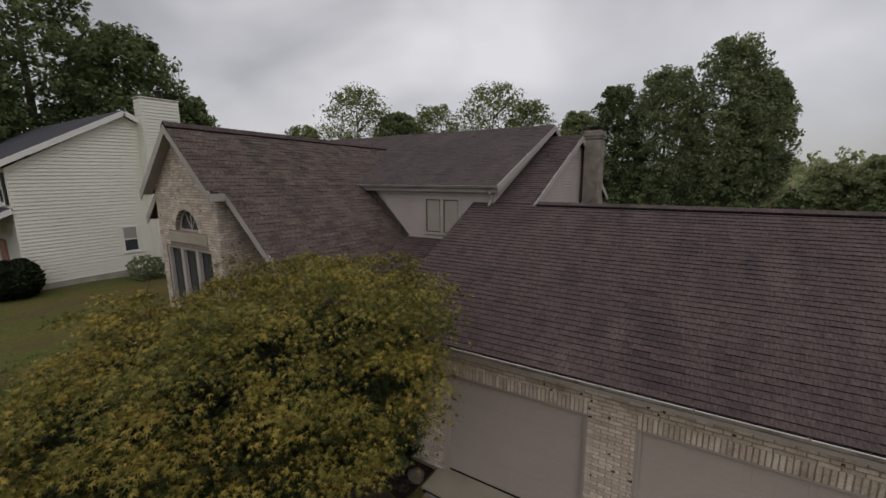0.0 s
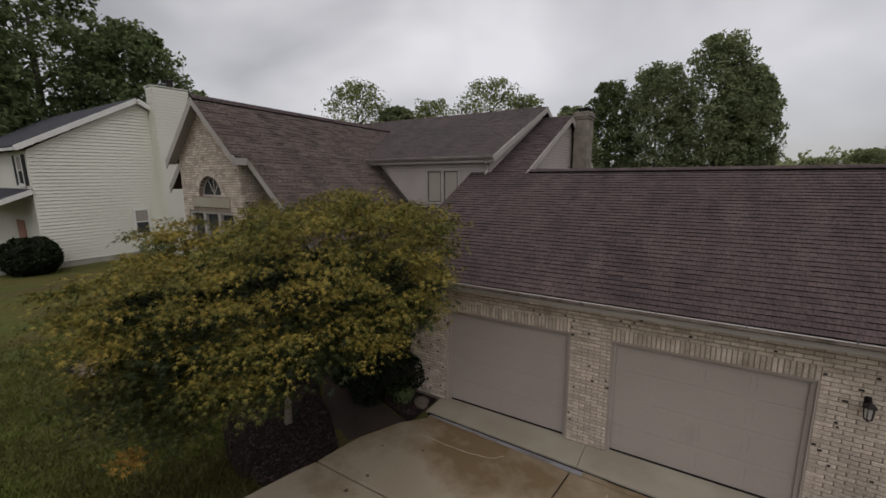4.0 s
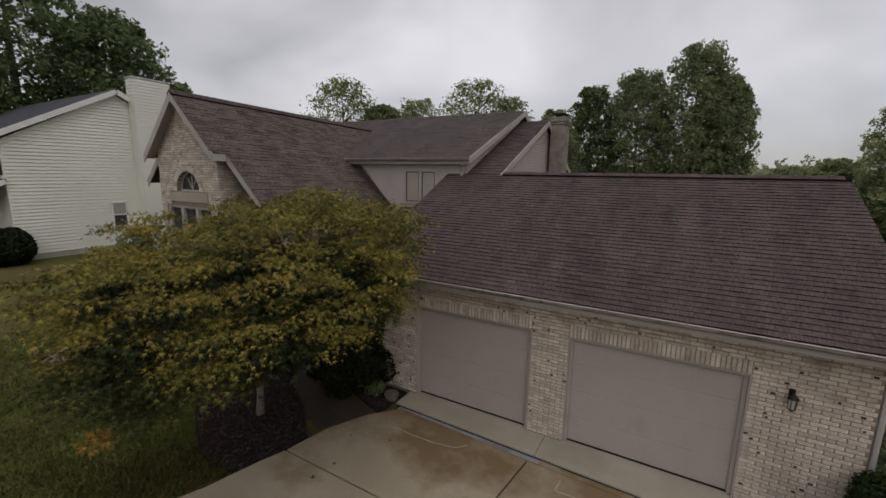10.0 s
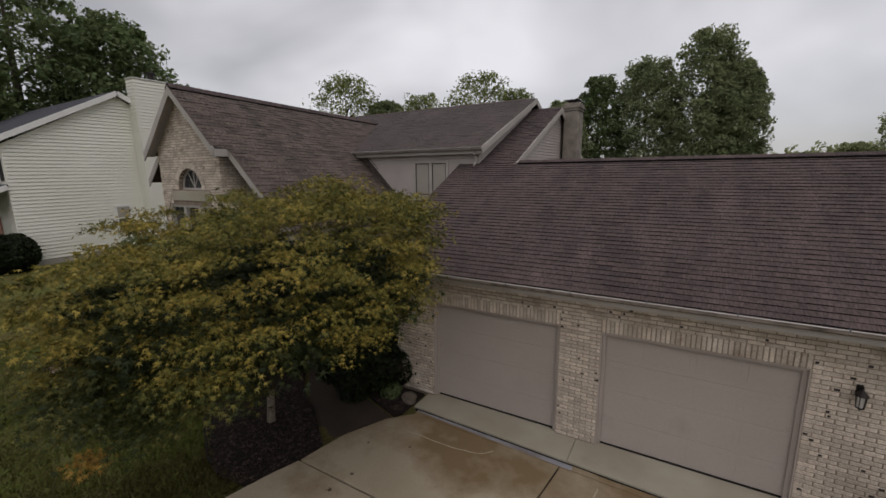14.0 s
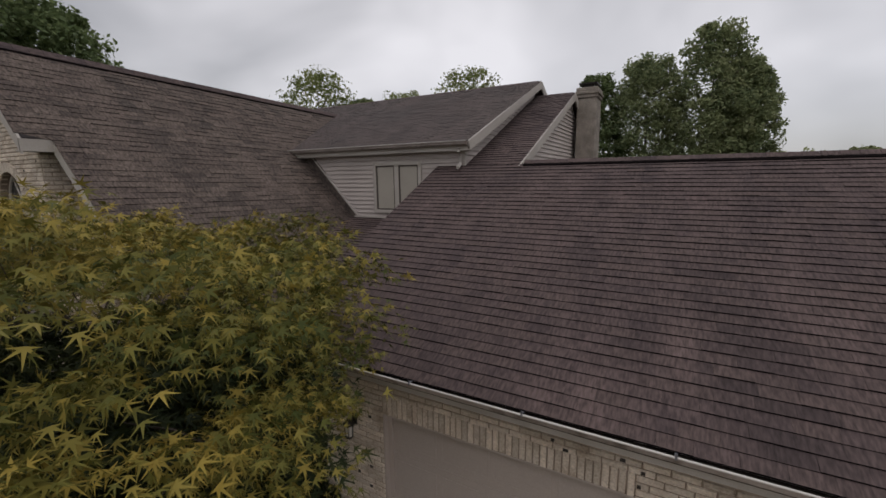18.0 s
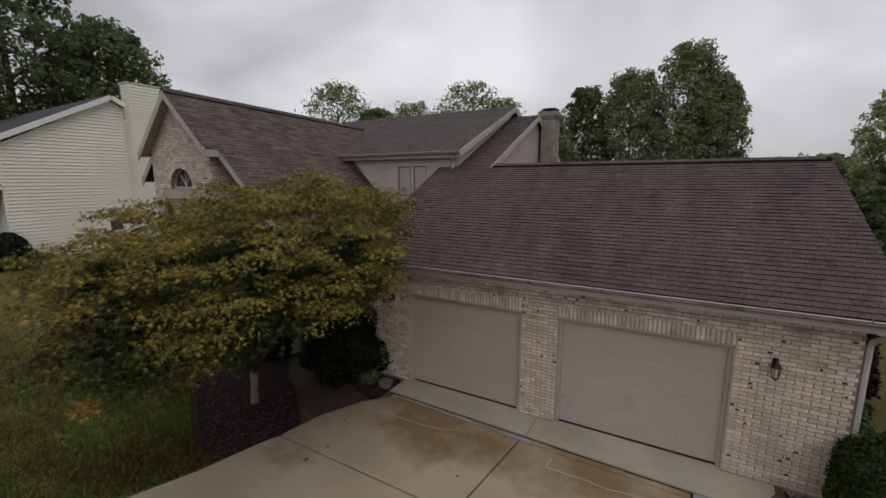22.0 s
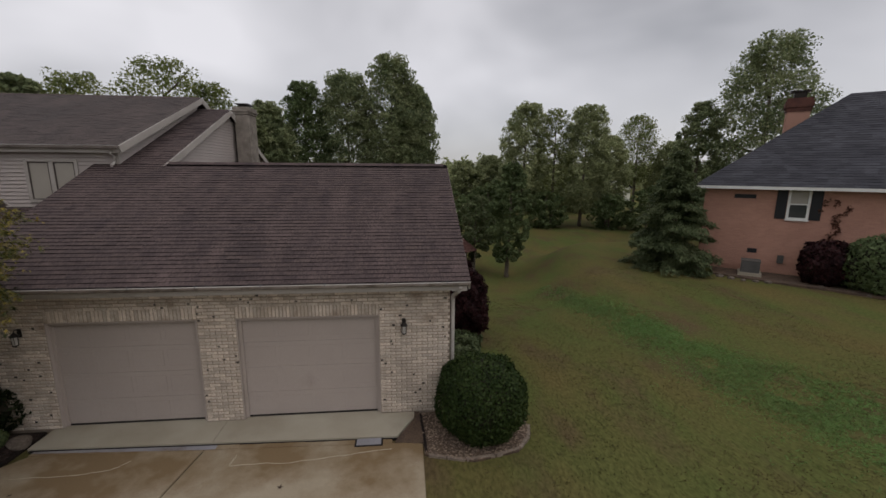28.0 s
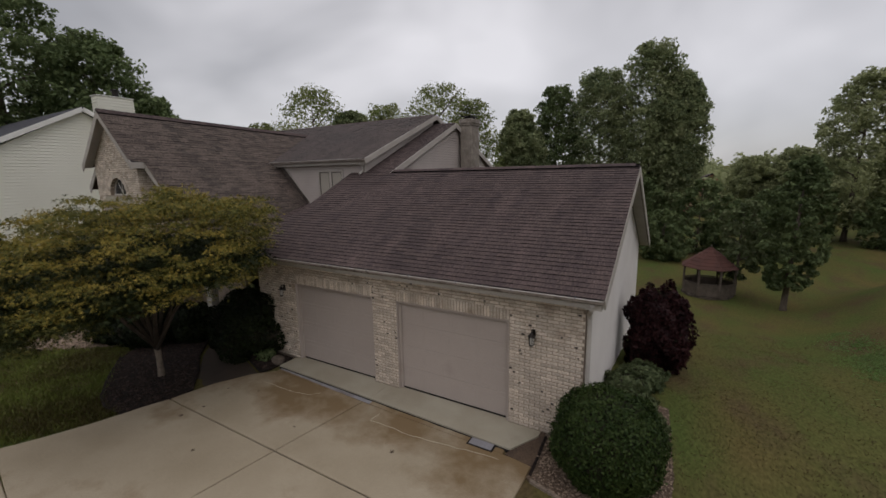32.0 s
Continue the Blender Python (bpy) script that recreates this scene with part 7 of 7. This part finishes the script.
acp = lambda a, c, z: Vector((ac0.x, ac0.y, acz)) + UA * (a * 0.78) + UB * (c * 0.78) + Vector((0, 0, z * 0.56))
part("pad", Build().prism([acp(-0.6, -0.6, -0.5), acp(0.6, -0.6, -0.5), acp(0.6, 0.6, -0.5), acp(-0.6, 0.6, -0.5)], (0, 0, 0.32)), M_CONCRETE_L, ac)
part("casing", Build().prism([acp(-0.48, -0.48, 0.08), acp(0.48, -0.48, 0.08), acp(0.48, 0.48, 0.08), acp(-0.48, 0.48, 0.08)], (0, 0, 0.53)), M_GREYMETAL, ac)
for k in range(9):
    part("louvre", Build().prism([acp(-0.46, -0.5, 0.15 + k * 0.095), acp(0.46, -0.5, 0.15 + k * 0.095), acp(0.46, -0.485, 0.2 + k * 0.095), acp(-0.46, -0.485, 0.2 + k * 0.095)], UB * 0.006), M_GREYMETAL, ac)
part("lid", Build().prism([acp(-0.5, -0.5, 1.032), acp(0.5, -0.5, 1.032), acp(0.5, 0.5, 1.032), acp(-0.5, 0.5, 1.032)], (0, 0, 0.05)), M_GREYMETAL, ac)
part("utility_box", Build().prism([P(3.0, -0.14, 0.6), P(3.22, -0.14, 0.6), P(3.22, -0.14, 0.95), P(3.0, -0.14, 0.95)], UB * 0.13), M_GREYMETAL, n2, "grey utility box on the wall")
for a, c, r, h, m, lab in ((4.45, -1.15, 0.9, 1.05, M_REDLEAF, "dark red shrub against the brick wall"), (5.9, -1.4, 1.15, 1.25, M_LEAF_DARK, "dark green shrub against the brick wall"), (8.1, -1.5, 1.4, 1.15, M_LEAF, "green shrub against the brick wall"), (-0.1, -1.2, 0.45, 0.35, M_LEAF_DARK, "small dark shrub at the house corner")):
    q = P(a, c, 0)
    shrub("wall_shrub", lab, q.x, q.y, r, h, m, 70 + int(a * 7), leaf=0.09, n=5000, lumps=0.25, group="shrubs by the brick house")
vg = np.random.default_rng(8)
vc = np.array([P(4.72 + vg.normal() * 0.07 + 0.22 * (z > 2.7) * vg.normal(), -0.06, z)[:] for z in np.linspace(1.8, 3.45, 22)])
v, fc = leaf_cloud(vc, np.tile([0.12, 0.12, 0.12], (len(vc), 1)), 16, 0.06, vg)
solo("climbing_vine", fast_mesh("climbing_vine", v, fc, M_VINE), None, "thin reddish vine climbing the brick wall", "vine", kind="stuff")
bed("shrub_bed", [P(a, c, 0)[:2] for a, c in ((0.6, -0.1), (0.7, -1.6), (3.0, -2.0), (6.0, -2.3), (9.5, -2.6), (12.5, -2.6), (12.5, -0.1))], 0.09, M_DIRT, "brown earth and stone bed along the brick wall", "shrub bed")
vr = np.random.default_rng(9)
for k in range(22):
    q = P(1.0 + k * 0.42, -1.9 - 0.25 * math.sin(k * 0.7), 0)
    zz = ground_z(q.x, q.y)
    r = vr.uniform(0.1, 0.2)
    bm = bmesh.new()
    bmesh.ops.create_icosphere(bm, subdivisions=1, radius=1)
    for w in bm.verts:
        w.co = Vector((q.x + w.co.x * r * vr.uniform(0.8, 1.2), q.y + w.co.y * r * vr.uniform(0.8, 1.2), zz + 0.03 + w.co.z * r * 0.6))
    me = bpy.data.meshes.new("border_rock")
    bm.to_mesh(me)
    bm.free()
    me.materials.append(M_ROCK)
    solo("border_rock", me, None, "rough grey rock edging the shrub bed", "rock", "border rocks by the brick house")

# grass tufts over the near lawns
gg = np.random.default_rng(21)
pts = []
while len(pts) < 26000:
    k = gg.uniform()
    if k < 0.62:
        x, y = gg.uniform(2.9, 17.0), gg.uniform(-3.5, 19.0)
    else:
        x, y = gg.uniform(-16.0, -4.6), gg.uniform(-3.0, 9.0)
    if inside(x, y, WALK) or inside(x, y, MULCH) or inside(x, y, STONES) or inside(x, y, GRAVEL) or (-12.6 < x < X1 + 0.1 and y > 5.5) or (x < 3.25 and x > 0) or (-4.7 < x < 0) or (x > -5.2 - 0.3 * (3.4 - y) * 0.6 - 0.2 and x < 0 and y < 3.4):
        continue
    pts.append((x, y, ground_z(x, y)))
pts = np.array(pts)
blades = 3
c = np.repeat(pts, blades, axis=0) + gg.normal(size=(len(pts) * blades, 3)) * np.array([0.05, 0.05, 0.0])
a = gg.uniform(0, 6.28, len(c))
w = gg.uniform(0.006, 0.014, len(c))
h = gg.uniform(0.012, 0.034, len(c))
side = np.stack([np.cos(a) * w, np.sin(a) * w, np.zeros(len(c))], axis=1)
lean_ = gg.normal(size=(len(c), 3)) * np.array([0.03, 0.03, 0.0])
lean_[:, 2] = h
v = np.stack([c - side, c + side, c + lean_], axis=1).reshape(-1, 3)
solo("grass", fast_mesh("grass", v, np.arange(len(v)).reshape(-1, 3), M_GRASS), None, "short uneven lawn grass blades", "grass", kind="stuff")

pts = []
while len(pts) < 21000:
    x, y = -4.9 - 13 * gg.uniform() ** 1.5, gg.uniform(-5.5, 7.5)
    if gg.uniform() < smooth(3.0, 7.5, y) + smooth(-11, -18, x) or (y > 5.2 and x > -13.2):
        continue
    if inside(x, y, WALK) or inside(x, y, MULCH) or inside(x, y, GRAVEL) or x > (-5.58 - 0.21 * (0.75 - y) if y < 0.75 else -5.58 + 0.35 * (y - 0.75)):
        continue
    pts.append((x, y, ground_z(x, y)))
pts = np.array(pts)
c = np.repeat(pts, 4, axis=0) + gg.normal(size=(len(pts) * 4, 3)) * np.array([0.05, 0.05, 0.0])
a = gg.uniform(0, 6.28, len(c))
w = gg.uniform(0.008, 0.016, len(c))
side = np.stack([np.cos(a) * w, np.sin(a) * w, np.zeros(len(c))], axis=1)
lean_ = gg.normal(size=(len(c), 3)) * np.array([0.045, 0.045, 0.0])
lean_[:, 2] = gg.uniform(0.04, 0.11, len(c))
v = np.stack([c - side, c + side, c + lean_], axis=1).reshape(-1, 3)
solo("grass", fast_mesh("grass", v, np.arange(len(v)).reshape(-1, 3), M_GRASS_DEEP), None, "darker lush grass round the mulch bed", "grass", kind="stuff")

# fresh green strip where water runs across the lawn
RUN = [(10.75, 20.0), (10.4, 16.5), (10.25, 13.5), (10.3, 11.0), (10.5, 9.2), (10.65, 7.6), (10.8, 6.2), (10.9, 5.0), (11.0, 3.6)]
pts = []
while len(pts) < 12000:
    f = gg.uniform(0, len(RUN) - 1.001)
    k = int(f)
    x = RUN[k][0] + (RUN[k + 1][0] - RUN[k][0]) * (f - k)
    y = RUN[k][1] + (RUN[k + 1][1] - RUN[k][1]) * (f - k)
    wide = 0.25 + 0.06 * f
    x, y = x + gg.normal() * wide + abs(gg.normal()) * 0.2 * f, y + gg.normal() * wide
    if noise.noise((x * 0.8, y * 0.8, 2.0)) < -0.2 and gg.uniform() < 0.8:
        continue
    pts.append((x, y, ground_z(x, y)))
pts = np.array(pts)
c = np.repeat(pts, 4, axis=0) + gg.normal(size=(len(pts) * 4, 3)) * np.array([0.05, 0.05, 0.0])
a = gg.uniform(0, 6.28, len(c))
w = gg.uniform(0.010, 0.018, len(c))
side = np.stack([np.cos(a) * w, np.sin(a) * w, np.zeros(len(c))], axis=1)
lean_ = gg.normal(size=(len(c), 3)) * np.array([0.06, 0.06, 0.0])
lean_[:, 2] = gg.uniform(0.012, 0.034, len(c))
v = np.stack([c - side, c + side, c + lean_], axis=1).reshape(-1, 3)
solo("grass", fast_mesh("grass", v, np.arange(len(v)).reshape(-1, 3), M_GRASS_GREEN), None, "fresh green grass strip across the browning lawn", "grass", kind="stuff")

# ---- many small pieces of walls and roofs ----
brick_face(front_wall, (XW, YF, 0.0), (1, 0, 0), front_runs, -0.0, 2.74, zone=lambda u, z: u > xs[4] - XW - 0.3 or xs[2] - XW < u < xs[3] - XW, outward=(0, -1, 0), dark=0.075)
brick_face(wing_wall, (0, GY, 0.0), (1, 0, 0), wing_runs, 1.5, WZ - 0.2, outward=(0, -1, 0), dark=0.02)
brick_face(wing_side, (GX1, GY, 0.0), (0, 1, 0), lambda z: [(0.0, 1.39)], 1.5, we_z - 0.18, outward=(1, 0, 0), dark=0.04)
brick_face(wing_low, (GX1, 6.95, 0.0), (1, 0, 0), lambda z: [(0.02, max(min(wing_x(z + 0.25) - GX1, 2.4), 0.02))], 1.5, we_z - 0.2, outward=(0, -1, 0), dark=0.03)
lay_shingles(garage_field, garage_roof, M_SHINGLE_I, 290, M_SHINGLE)
lay_shingles(lower_field, lower_roof, M_SHINGLE_I)
lay_shingles(upper_field, upper_roof, M_SHINGLE_UP)
lay_shingles(wing_field, wing_roof, M_SHINGLE_TAN)
lay_shingles(entry_field, entry_roof, M_SHINGLE_I)
part("ridge_vent", Build().prism([(-3.4, RIDGE_Y - 0.15, RIDGE_Z + 0.012 - 0.15 * S), (-3.4, RIDGE_Y, RIDGE_Z + 0.012), (-3.4, RIDGE_Y + 0.15, RIDGE_Z + 0.012 - 0.15 * rear_slope), (-3.4, RIDGE_Y + 0.15, RIDGE_Z + 0.05 - 0.15 * rear_slope), (-3.4, RIDGE_Y, RIDGE_Z + 0.05), (-3.4, RIDGE_Y - 0.15, RIDGE_Z + 0.05 - 0.15 * S)], (XR + 3.4, 0, 0)), M_EDGE, garage_roof, "dark strip under the ridge caps")
ridge_caps(garage_roof, (-3.4, RIDGE_Y, RIDGE_Z + 0.05), (XR, RIDGE_Y, RIDGE_Z + 0.05), S, rear_slope)
part("ridge_vent", Build().prism([(WX - 0.13, W_FRONT, WZ + 0.008 - 0.13 * WS), (WX, W_FRONT, WZ + 0.008), (WX + 0.13, W_FRONT, WZ + 0.008 - 0.13 * WS), (WX + 0.13, W_FRONT, WZ + 0.045 - 0.13 * WS), (WX, W_FRONT, WZ + 0.045), (WX - 0.13, W_FRONT, WZ + 0.045 - 0.13 * WS)], Vector(sunk((0, y_meet + 0.1, 0))) - Vector((0, W_FRONT, 0))), M_EDGE, wing_roof, "dark strip under the ridge caps")
ridge_caps(wing_roof, (WX, W_FRONT, WZ + 0.045), sunk((WX, y_meet + 0.1, WZ + 0.045)), WS, WS)
ridge_caps(upper_roof, (-17.0, MAIN_Y, UP_Z + 0.01), (DX, MAIN_Y, UP_Z + 0.01), DS, 0.46)
ridge_caps(lower_roof, (-4.6, MAIN_Y, MAIN_Z + 0.01), (XG, MAIN_Y, MAIN_Z + 0.01), SM, 0.46)
